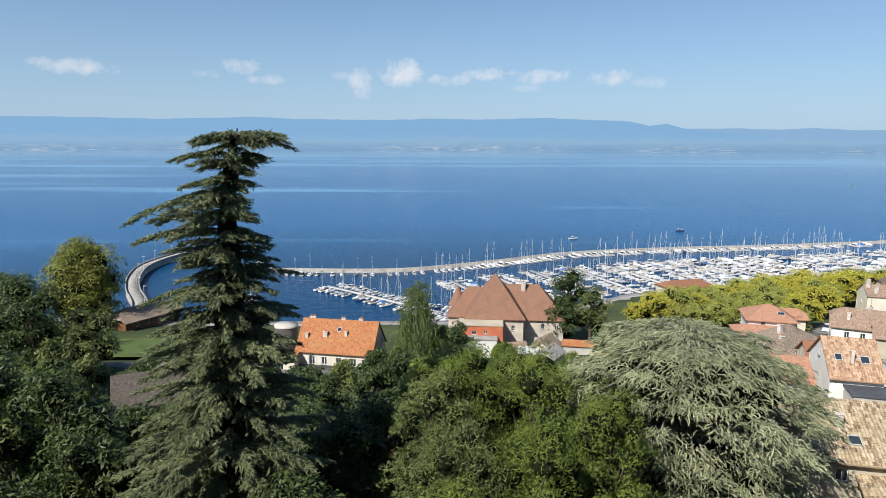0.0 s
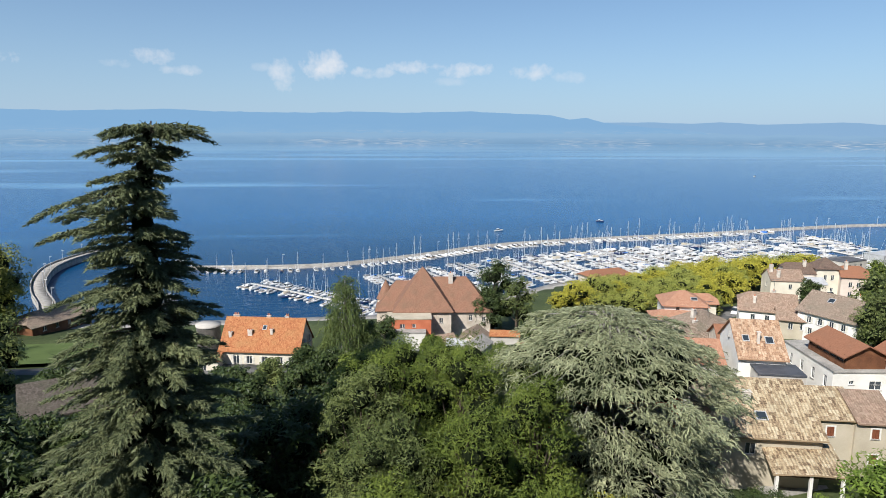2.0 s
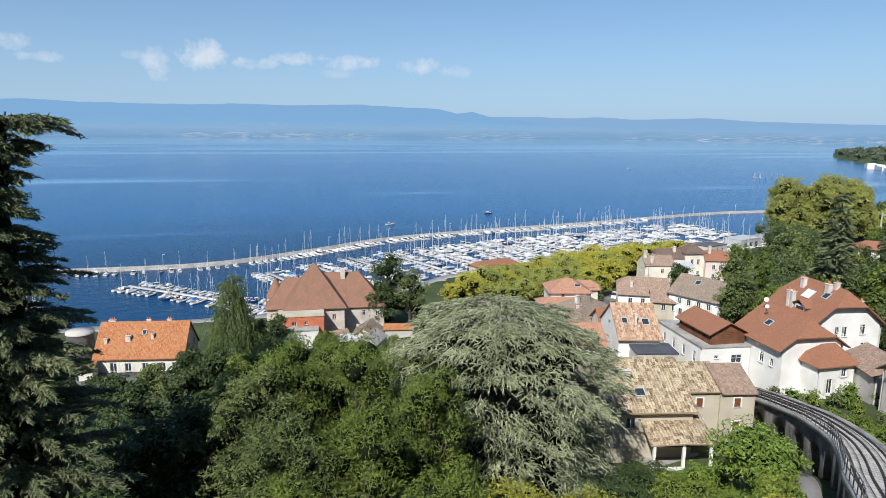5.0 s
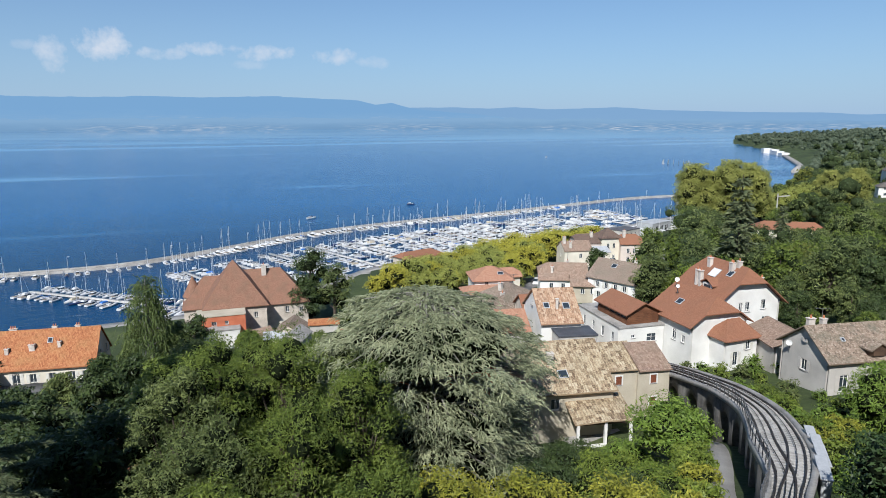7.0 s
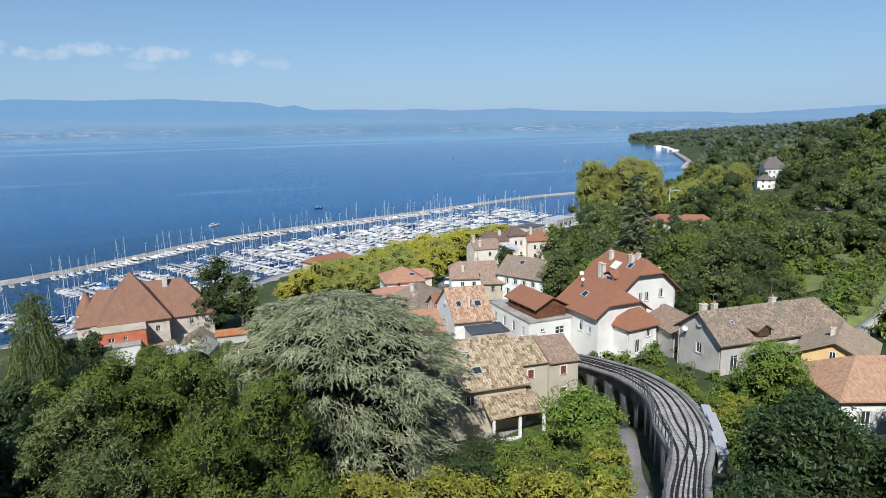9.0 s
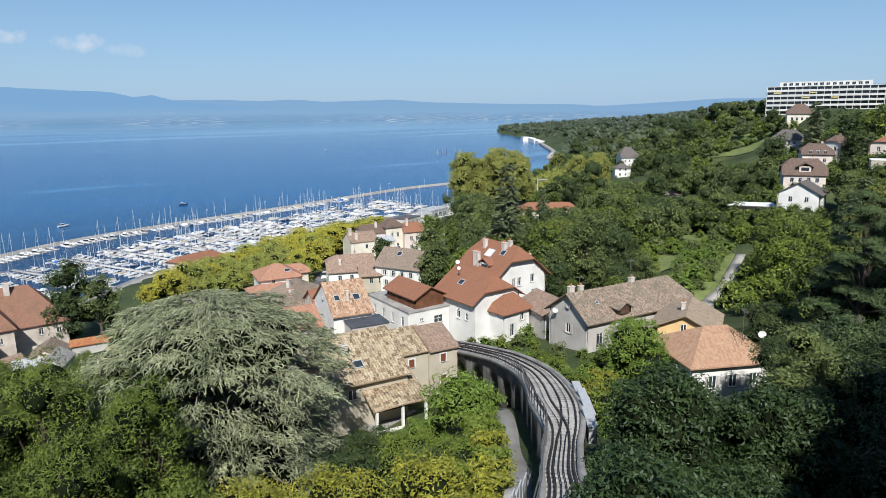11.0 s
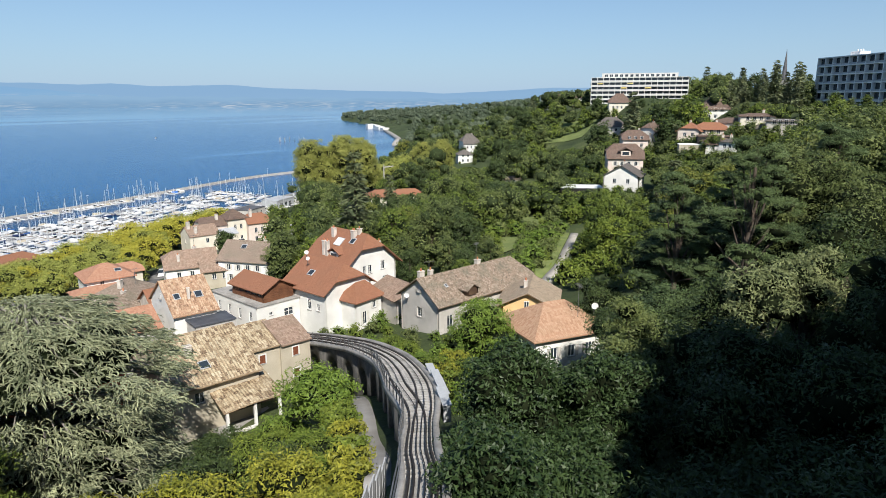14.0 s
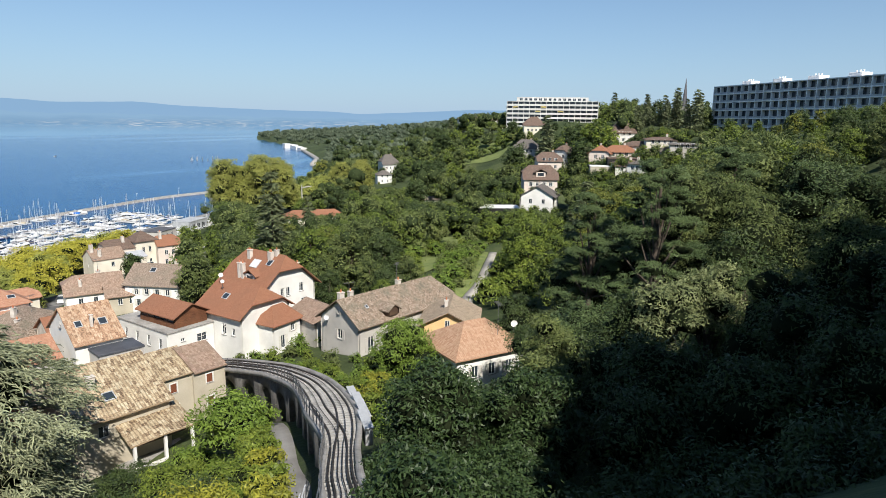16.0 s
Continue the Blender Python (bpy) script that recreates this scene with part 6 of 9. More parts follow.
# the cream building with its gable and the pavilion near the planes
house("tall cream gabled building under a pale rose tile roof", 114.4, 165.6, 5.0, -14, 8.6, 7.6, 6.6, 2.4, M_CREAM, R_ROSE, 1.0, 0.25, windows=[("S", 4.6, 4.2, 0.9, 1.3), ("S", 6.4, 1.2, 0.9, 1.5), ("W", 3.4, 4.0, 0.8, 1.2)],
      chimneys=[(-3.6, -0.8, 8.6, 0.9, 0.8, 1.7, 1), (-2.2, -2.6, 7.4, 0.8, 0.7, 1.6, 1)], foot=4)
house("cream wing under a low grey sheet roof", 120.6, 162.4, 5.5, -14, 5.6, 7.0, 5.6, 1.2, M_CREAM, M_ZINC, 1.0, 0.2, windows=rows_of("S", 5.6, 2, 2, 0.8, 1.3, 0.8, 2.7), foot=4)
house("brown-roofed range behind the cream building", 120.2, 168.4, 5.5, -14, 8.0, 6.0, 7.4, 2.4, M_PINK, R_UMBER, 0.6, 0.3, chimneys=[(1.6, -1.0, 9.0, 0.8, 0.7, 1.4, 1)], foot=4)
house("cream pavilion under a brown pyramid roof", 127.2, 166.4, 6, -12, 6.4, 6.4, 8.6, 2.4, M_CREAM, R_UMBER, 0.0, 0.45, inset=3.6, windows=rows_of("S", 6.4, 2, 2, 0.8, 1.5, 1.4, 3.6) + rows_of("W", 6.4, 2, 1, 0.8, 1.5, 1.4, 3.6), foot=4)
house("rose-roofed house beside the pavilion", 132.6, 162.8, 6, -20, 6.6, 7.0, 6.8, 2.4, M_PINK, R_RED, 0.6, 0.4, windows=rows_of("S", 6.6, 2, 2, 0.9, 1.4, 1.0), chimneys=[(-1.8, -1.0, 8.2, 0.8, 0.8, 2.2, 1)], foot=4)
house("long low harbour shed under a red tile roof", 78, 206, 2.2, 16, 16, 7, 2.6, 1.8, M_OLDWALL, R_RED, 0.3, 0.6, windows=rows_of("S", 16, 1, 5, 1.0, 1.0, 0.9), name="harbour_shed", category="shed")
house("long low building under a red tile roof in the park", 211, 169, 8.2, -40, 24, 8, 3.0, 2.2, M_CREAM, R_RED, 0.0, 0.6, inset=4, windows=rows_of("S", 26, 1, 7, 1.0, 1.2, 1.0), name="pavilion", category="pavilion")

# ---- the funicular viaduct ----
track = smooth_line([(10.5, 8.0, 38.2), (14.0, 10.5, 37.1), (17.7, 13.1, 35.9), (20.0, 15.0, 35.0), (22.4, 16.8, 34.0), (25.3, 18.9, 32.9), (28.6, 21.4, 31.9), (32.9, 25.3, 30.5), (38.7, 30.8, 28.4), (44.2, 36.8, 26.2),
                     (48.7, 43.8, 24.2), (51.2, 49.2, 22.7), (53.4, 55.3, 21.1), (54.8, 60.4, 19.7), (55.4, 66, 18.4), (55.6, 72, 17.2)], 8)
viaduct = thing("viaduct", pose(0, 0, 0), "curved stone viaduct of a funicular with two tracks", "viaduct")


stations = walk_along(track, 0.5)
split = [s for x, y, z, a, s in stations if x > 24.5][0]


GAUGE = 0.43      # half the distance between two rails


def spread_at(s):
    """Half the distance between the two tracks: they part on the passing loop."""
    t = min(max((s - split) / 13.0, 0), 1)
    return 0.1 + 0.66 * t * t * (3 - 2 * t)


def left_edge(s):
    return spread_at(s) + GAUGE + 0.16 + 0.26 * min(max((s - split) / 10.0, 0), 1)


def right_edge(s):
    return -(spread_at(s) + GAUGE + 0.18 + 0.16 * min(max((s - split) / 10.0, 0), 1))


def strip(a_fn, b_fn, dz, step=0.5):
    """A bar along the track between two offsets that change on the way."""
    vs, fs = [], []
    st = walk_along(track, step)
    for x, y, z, a, s in st:
        for o, h in ((a_fn(s), dz[0]), (b_fn(s), dz[0]), (b_fn(s), dz[1]), (a_fn(s), dz[1])):
            vs.append((x - math.sin(a) * o, y + math.cos(a) * o, z + h))
    for i in range(len(st) - 1):
        for k in range(4):
            fs.append((4 * i + k, 4 * i + (k + 1) % 4, 4 * i + 4 + (k + 1) % 4, 4 * i + 4 + k))
    return vs, fs


def arched_body(pitch=5.2, pier=1.5):
    """The masonry: solid between its sides, its underside cut by arches that stand on piers."""
    st = walk_along(track, 0.2)
    vs, fs = [], []
    for x, y, z, a, s in st:
        t = s % pitch
        g0 = float(ground_z(x, y)) - 2.5
        low = g0
        if t > pier:
            u = (t - pier) / (pitch - pier) * 2 - 1
            if abs(u) < 0.985:
                low = z - 1.25 - (1 - math.sqrt(1 - u * u)) * 1.7
        for o, zz in ((left_edge(s) - 0.12, z), (right_edge(s) + 0.12, z), (right_edge(s) + 0.12, low), (left_edge(s) - 0.12, low)):
            vs.append((x - math.sin(a) * o, y + math.cos(a) * o, zz))
    for i in range(len(st) - 1):
        for k in range(4):
            fs.append((4 * i + k, 4 * i + (k + 1) % 4, 4 * i + 4 + (k + 1) % 4, 4 * i + 4 + k))
    return vs, fs


link("masonry", np_mesh("masonry", *arched_body()), M_STONE_DARK, viaduct, "dark weathered stone arches")
link("retaining_wall", np_mesh("retaining_wall", *strip(lambda s: right_edge(s) + 0.2, lambda s: right_edge(s) + 0.7, (-8.0, -0.3))), M_STONE_DARK, viaduct, "dark stone wall closing the arches")
link("track_bed", np_mesh("track_bed", *strip(right_edge, left_edge, (0.0, 0.22))), M_BALLAST, viaduct, "pale dusty track bed")
link("coping", np_mesh("coping", *strip(lambda s: left_edge(s) - 0.02, lambda s: left_edge(s) + 0.22, (-0.15, 0.32))), M_STONE, viaduct, "pale stone coping")
link("coping", np_mesh("coping", *strip(lambda s: right_edge(s) - 0.3, lambda s: right_edge(s) + 0.02, (-0.15, 0.45))), M_STONE, viaduct, "pale stone coping")


def offset_line(fn, dz):
    return [(x - math.sin(a) * fn(s), y + math.cos(a) * fn(s), z + dz) for x, y, z, a, s in stations]


for side in (-1, 1):
    for gauge in (-GAUGE, GAUGE):
        ln = offset_line(lambda s: side * spread_at(s) + gauge, 0.34)
        link("rail", np_mesh("rail", *ribbon(ln, (-0.045, 0.045), (-0.1, 0.08))), M_RAIL, viaduct)
    ln = offset_line(lambda s: side * spread_at(s), 0.36)
    link("cable", np_mesh("cable", *ribbon(ln, (-0.02, 0.02), (0.0, 0.04))), M_RAIL, viaduct)
sleeper_me = to_mesh("sleeper", box(-0.11, 0.11, -0.72, 0.72, 0.0, 0.13, 0.015))
sleeper_me.materials.append(M_SLEEPER)
for x, y, z, a, s in walk_along(track, 0.7, 9):
    for side in (-1, 1):
        if s < split and side < 0:
            continue
        o = side * spread_at(s) if s >= split else 0.0
        ob = new("sleeper", sleeper_me)
        ob.parent = viaduct
        ob.matrix_basis = pose(x - math.sin(a) * o, y + math.cos(a) * o, z + 0.12, 0, 0, math.degrees(a))
# iron railing along the outer side
for dz in (0.95, 1.4):
    ln = offset_line(lambda s: left_edge(s) + 0.14, dz)
    link("handrail", np_mesh("handrail", *ribbon(ln, (-0.025, 0.025), (0.0, 0.05))), M_IRON, viaduct)
post_me = to_mesh("post", box(-0.03, 0.03, -0.03, 0.03, 0.4, 1.5))
post_me.materials.append(M_IRON)
for x, y, z, a, s in walk_along(track, 1.4, 12):
    ob = new("post", post_me)
    ob.parent = viaduct
    ob.matrix_basis = pose(x - math.sin(a) * (left_edge(s) + 0.14), y + math.cos(a) * (left_edge(s) + 0.14), z, 0, 0, math.degrees(a))
# grey sheet cabinets and boards on the inner side
for i, (x, y, z, a, s) in enumerate(walk_along(track, 3.1, split + 6, split + 17)):
    o = right_edge(s) - 0.5
    cab = thing("track_cabinet", pose(x - math.sin(a) * o, y + math.cos(a) * o, z, 0, 0, math.degrees(a) + 3), "grey sheet-metal cable cover beside the track", "cable cover", "covers along the track")
    part("body", box(-1.3, 1.3, -0.25, 0.25, -0.6, 0.5, 0.04), M_ZINC, cab)
    part("lid", box(-1.35, 1.35, -0.3, 0.3, 0.5, 0.57, 0.02), M_ZINC, cab)
for i, (x, y, z, a, s) in enumerate(walk_along([(17.3, 15.8, 33.0), (20.0, 17.3, 32.1), (22.2, 18.6, 31.3)], 1.5)):
    fp = thing("fence_panel", pose(x, y, z, 0, 0, math.degrees(a)), "grey ribbed sheet-metal fence panel beside the track", "fence", "fence along the track")
    bm = bmesh.new()
    for k in range(5):
        add_box(bm, -0.74 + 0.3 * k, -0.74 + 0.3 * k + 0.27, -0.03 - 0.02 * (k % 2), 0.03, -1.4, 1.5)
    part("sheet", bm, M_ZINC, fp)
    part("post", box(-0.79, -0.745, -0.06, 0.06, -1.6, 1.6), M_IRON, fp)
# footpath at the foot of the arches
foot = [(x - math.sin(a) * (left_edge(s) + 1.5), y + math.cos(a) * (left_edge(s) + 1.5)) for x, y, z, a, s in walk_along(track, 1.5, 18, 58)]
foot = [(x, y, float(ground_z(x, y))) for x, y in foot]
fpath = link("path", np_mesh("path", *ribbon(foot, (-0.8, 0.8), (-1.2, 0.42))), M_PATH)
tagged(fpath, "narrow grey concrete footpath below the viaduct", "path", kind="structure")
lane = [(x, y, float(ground_z(x, y))) for x, y in smooth_line([(88, 42), (95, 43.7), (104, 48.6), (116, 51.7), (128, 55.8), (140, 59.9), (153, 64.3)], 8)]
lane_ob = link("track_path", np_mesh("track_path", *ribbon(lane, (-0.95, 0.95), (-1.5, 0.3))), M_GRAVEL)
tagged(lane_ob, "pale gravel lane through the meadow", "lane", kind="structure")


def meadow(name, label, x0, x1, y0, y1, mat, lift=0.25, n=14):
    """A patch of the ground with its own grass, laid just over it."""
    vs = [(x, y, float(ground_z(x, y)) + lift) for y in np.linspace(y0, y1, n) for x in np.linspace(x0, x1, n)]
    fs = [(j * n + i, j * n + i + 1, (j + 1) * n + i + 1, (j + 1) * n + i) for j in range(n - 1) for i in range(n - 1)]
    ob = link(name, np_mesh(name, vs, fs, True), mat)
    return tagged(ob, label, "grass", kind="structure")


meadow("lawn", "sunlit mown lawn in the shore gardens", -110, -58, 128, 146, M_GRASS, 0.9)
strip = link("meadow", np_mesh("meadow", *ribbon(lane[18:], (1.3, 11.0), (-1.5, 0.28))), M_MEADOW)
tagged(strip, "strip of green meadow beside the gravel lane", "meadow", kind="structure")
meadow("hill_meadow", "sloping meadow on the hillside", 385, 430, 160, 200, M_MEADOW, 0.5)
meadow("garden_lawn", "rough green gardens beside the gravel lane", 128, 178, 71, 92, M_MEADOW, 0.3)
meadow("garden_plot", "garden plots with dry grass", 225, 262, 105, 140, M_GRAVEL, 0.3)

# ---- trees near the belvedere ----
def weeping(label, m, mat, seed, tiers, trunk_h, name="cedar", tuft=0.14, spray=0.8, droop=0.5, finger=0.055, tufts=1, spread=1.25, pad=0.56, limb=1.0, hole=None, inside=()):
    """A weeping conifer: pads of drooping finger-like sprays at the ends of arching boughs.
    tiers: (top height, rim height, radius, pads, sprays a pad, inner share of the radius)."""
    rng = np.random.default_rng(seed)
    root = thing(name, m, label, "tree")
    wood = [tube([(0, 0, -1), (0.2, 0.1, trunk_h * 0.5), (0, 0, trunk_h)], [0.6 * limb, 0.42 * limb, 0.1], 8)]
    P, D, fingers = [], [], []
    for top, rim, R, pads, sprays, inner in tiers:
        for k in range(pads):
            a = 2 * math.pi * (k * 0.618034 + 0.06 * rng.random())
            f = math.sqrt(inner ** 2 + (1 - inner ** 2) * (k + rng.random()) / pads)
            r0 = R * f * (1 + 0.09 * math.sin(3 * a + seed) + 0.07 * math.sin(5 * a + 2 * seed)) * (0.93 + 0.14 * rng.random())
            z0 = top - (top - rim) * f ** 2.3 + 0.35 * rng.normal() + 0.35 * math.sin(7 * a + 5 * f)
            da, sd = np.array([math.cos(a), math.sin(a), 0.0]), np.array([-math.sin(a), math.cos(a), 0.0])
            c0 = da * r0 + np.array([0, 0, z0])
            if hole:
                # a thin place where no boughs grow
                front, lat = c0[0] * hole[0] + c0[1] * hole[1], c0[0] * hole[1] - c0[1] * hole[0]
                if abs(lat + 0.6) < hole[4] and abs(z0 - hole[2] - hole[3] * front) < hole[5]:
                    continue
            if limb and k % 2 == 0:
                zs = min(z0 + 0.8, trunk_h - 0.3)
                wood.append(tube([(0, 0, zs - 1.0), (c0[0] * 0.5, c0[1] * 0.5, zs * 0.55 + z0 * 0.45 + 0.5), (c0[0] * 0.95, c0[1] * 0.95, z0 - 0.1)], [0.16 * limb, 0.1 * limb, 0.035], 5))
            along = pad * rng.normal(size=sprays)
            side = pad * spread * rng.normal(size=sprays)
            base = c0 + np.outer(along, da) + np.outer(side, sd) - np.outer(0.22 * along + 0.16 * side ** 2, [0, 0, 1]) + 0.1 * rng.normal(size=(sprays, 3))
            turn = 0.75 * rng.normal(size=sprays) + 0.4 * side
            out = da * np.cos(turn)[:, None] + sd * np.sin(turn)[:, None]
            ln = spray * (0.4 + 0.9 * rng.random(sprays))
            dr = droop * (0.35 + 1.1 * rng.random(sprays))
            rings_ = []
            for j, w in enumerate(np.linspace(0.0, 1, 3)):
                q = base + out * (ln * w * (1 - 0.25 * w))[:, None] - np.array([0, 0, 1.0]) * (ln * (dr * w ** 1.8 - 0.12 * w))[:, None]
                q = q + 0.04 * rng.normal(size=(sprays, 3))
                way = out * (1 - 0.2 * w) + np.array([0, 0, -1.0]) * (1.6 * dr * w - 0.12)[:, None]
                way /= np.linalg.norm(way, axis=1, keepdims=True)
                e1 = np.cross(way, [0.3, 0.2, 1.0])
                e1 /= np.linalg.norm(e1, axis=1, keepdims=True)
                e2 = np.cross(way, e1)
                r = finger * (0.6, 1.0, 0.12)[j] * (0.7 + 0.6 * rng.random(sprays))[:, None]
                rings_.append(np.stack([q + r * (e1 * math.cos(c) + e2 * math.sin(c)) for c in (0.0, 2.094, 4.189)], 1))
                for _ in range(tufts):
                    P.append(q + rng.normal(size=(sprays, 3)) * finger * 0.5)
                    D.append(way * 0.7 + 0.75 * rng.normal(size=(sprays, 3)))
            fv = np.stack(rings_, 1).reshape(-1, 3)
            ids = np.arange(sprays)[:, None] * 9
            ff = [ids + np.array([[3 * j + c, 3 * j + (c + 1) % 3, 3 * j + 3 + (c + 1) % 3, 3 * j + 3 + c]]) for j in range(2) for c in range(3)]
            fingers.append((fv, np.concatenate(ff)))
    p, d = np.concatenate(P), np.concatenate(D)
    d /= np.linalg.norm(d, axis=1, keepdims=True)
    n = len(p)
    nrm = np.cross(d, unit(rng, n))
    nrm /= np.linalg.norm(nrm, axis=1, keepdims=True) + 1e-9
    L = (tuft * (0.55 + 0.7 * rng.random(n)))[:, None]
    W = L * 0.22
    v = np.stack([p - d * L * 0.3, p + nrm * W, p + d * L, p - nrm * W], 1).reshape(-1, 3)
    link("trunk", np_mesh("trunk", *wood[0], True), M_BARK_PALE, root)
    tagged(link("limb_work", np_mesh("limb_work", *merge(wood[1:]), True), M_BARK_PALE, root), kind="stuff")
    link("crown", np_mesh("crown", *merge([(v, np.arange(4 * n).reshape(n, 4)), *fingers])), mat, root)
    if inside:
        link("inner_crown", np_mesh("inner_crown", *hearts(rng, inside, 1.0, 2)), M_CROWN_SHADE, root, "dark core standing in for the shade inside the crown")
    return root


weeping("broad weeping blue-grey cedar with hanging sprays", pose(20.6, 52.5, 16.5), F_CEDAR, 4,
        [(18.4, 12.2, 10.4, 165, 76, 0.0), (12.8, 9.4, 10.8, 56, 64, 0.7), (10.6, 5.6, 9.6, 104, 64, 0.3), (6.4, 0.6, 10.6, 100, 62, 0.35), (2.5, -2.5, 11.4, 60, 52, 0.5)], 17.8, hole=(-0.365, -0.931, 10.6, 0.4, 3.2, 0.56), inside=[(0, 0, 14.6, 6.6, 6.6, 1.7), (0, 0, 13.6, 8.2, 8.2, 0.8), (1.5, 1, 6.0, 5.6, 5.6, 2.4), (0, 0, 1.6, 7.0, 7.0, 2.6)])
weeping("green weeping willow beside the manor", pose(-4.8, 120, 6.5), F_WILLOW, 9,
        [(17.4, 14.6, 1.0, 8, 20, 0.0), (14.6, 11.0, 2.2, 13, 24, 0.1), (11.6, 7.4, 3.2, 17, 26, 0.3), (8.4, 3.5, 4.2, 22, 26, 0.4)], 15.5, "willow", 0.4, 1.7, 1.25, 0.06, 2, 1.2, 0.75)


def old_cedar(x, y, z, h, seed):
    """A tall dark cedar: flat tiers of long uneven limbs, a bent, table-like top."""
    rng = np.random.default_rng(seed)
    root = thing("cedar", pose(x, y, z), "tall dark green cedar with uneven drooping tiers", "tree")
    lean = lambda t: (0.8 * math.sin(2.2 * t) * t + 0.9 * max(0, t - 0.85) / 0.15, 0.4 * t)
    wood = [tube([(*lean(t), h * t) for t in (-0.03, 0.0, 0.25, 0.5, 0.75, 1.0)], [0.75, 0.62, 0.5, 0.36, 0.2, 0.05], 8)]
    P, D, N = [], [], []
    tiers = 58
    for i in range(tiers):
        t = 0.12 + 0.87 * (i / (tiers - 1)) ** 0.9
        z0 = h * t
        west = np.interp(t, [0.1, 0.36, 0.49, 0.54, 0.586, 0.633, 0.665, 0.693, 0.721, 0.74, 0.775, 0.806, 0.843, 0.865, 0.878, 0.89, 0.905, 0.923, 0.945, 0.96, 0.975, 0.99, 1.0], [7.4, 7.4, 6.8, 6.3, 6.2, 4.0, 6.0, 5.4, 3.4, 3.0, 5.2, 6.2, 6.6, 4.6, 5.4, 3.0, 2.7, 2.8, 4.2, 3.6, 3.2, 2.2, 1.2])
        east = np.interp(t, [0.1, 0.36, 0.49, 0.54, 0.586, 0.633, 0.665, 0.693, 0.715, 0.725, 0.74, 0.775, 0.806, 0.843, 0.87, 0.89, 0.91, 0.923, 0.945, 0.96, 0.985, 1.0], [6.8, 6.6, 5.8, 5.4, 5.2, 4.0, 3.6, 2.8, 3.8, 4.3, 2.6, 2.9, 2.2, 1.8, 1.2, 1.1, 1.7, 2.4, 1.9, 2.6, 3.3, 2.2])
        for k in range(9):
            a = 2 * math.pi * (k / 9) + 0.9 * i + rng.normal() * 0.3
            # the wind has left the two sides uneven
            c = math.cos(a - radians(19.3))
            L = (east if c > 0 else west) * abs(c) + 0.5 * (west + east) * (1 - abs(c)) * 0.8
            L *= (0.64 + 0.44 * rng.random()) * (0.7 if i % 3 == 1 else 1.04)
            if rng.random() < 0.17:
                continue
            da, sd = np.array([math.cos(a), math.sin(a), 0]), np.array([-math.sin(a), math.cos(a), 0])
            s = np.linspace(0, 1, 8)
            rise = 0.03 + 0.2 * t
            line = np.array([*lean(t), z0 + 0.5 * rng.normal() * min(1, 12 * (1.02 - t))]) + np.outer(s * L, da) + np.outer(L * (rise * s - (rise + 0.02 + 0.12 * rng.random()) * s ** 2.4), [0, 0, 1])
            wood.append(tube([tuple(q) for q in line[::2]], [0.03 + 0.016 * L, 0.02 + 0.01 * L, 0.02, 0.008], 4))
            # side twigs fan out flat, each with hanging tufts
            nt = max(10, int(L * 7.6))
            for j in range(nt):
                u = 0.22 + 0.78 * (j + rng.random()) / nt
                b0 = np.array([np.interp(u, s, line[:, c]) for c in range(3)])
                sg = 1 if j % 2 else -1
                tl = (0.5 + 1.1 * (1 - u) * min(L / 5, 1)) * (0.6 + 0.6 * rng.random())
                td = da * (0.75 + 0.4 * u) + sd * sg * (0.9 - 0.5 * u + 0.25 * rng.normal()) + np.array([0, 0, -0.12])
                m2 = 20
                w = rng.random(m2)
                P.append(b0 + np.outer(w * tl, td) - np.outer(0.3 * w * w * tl, [0, 0, 1]) + 0.05 * rng.normal(size=(m2, 3)))
                D.append(td + 0.45 * rng.normal(size=(m2, 3)) + np.array([0, 0, -0.15]))
    p, d = np.concatenate(P), np.concatenate(D)
    d /= np.linalg.norm(d, axis=1, keepdims=True)
    n = len(p)
    nrm = np.cross(d, np.cross(np.array([0, 0, 1.0]) + 0.45 * rng.normal(size=(n, 3)), d))
    nrm /= np.linalg.norm(nrm, axis=1, keepdims=True) + 1e-9
    b = np.cross(nrm, d)
    L = (0.29 * (0.5 + 0.9 * rng.random(n)))[:, None]
    v = np.stack([p - d * L * 0.3 + b * L * 0.15, p + d * L, p - d * L * 0.3 - b * L * 0.15], 1).reshape(-1, 3)
    link("trunk", np_mesh("trunk", *wood[0], True), M_BARK, root)
    tagged(link("limb_work", np_mesh("limb_work", *merge(wood[1:]), True), M_BARK, root), kind="stuff")
    link("crown", np_mesh("crown", v, np.arange(3 * n).reshape(n, 3)), F_FIR, root)
    core = [(*lean(t), h * t, 2.5 * (1.02 - t) + 0.15, 2.5 * (1.02 - t) + 0.15, 1.5) for t in np.linspace(0.3, 0.94, 15)]
    link("inner_crown", np_mesh("inner_crown", *hearts(rng, core, 1.0, 2)), M_CROWN_SHADE, root, "dark core standing in for the shade inside the crown")


old_cedar(-15.4, 44.0, 16.5, 34.4, 7)


def at(x, y, turn=0, scale=1.0, sink=0.3):
    return pose(x, y, on_ground(x, y, sink), 0, 0, turn) @ Matrix.Scale(scale, 4)


W_LABEL = "mid-green leafy tree on the slope below the belvedere"


def to_top(x, y, top):
    """The height of a tree here whose crown ends at that level."""
    return top - on_ground(x, y, 0.3)


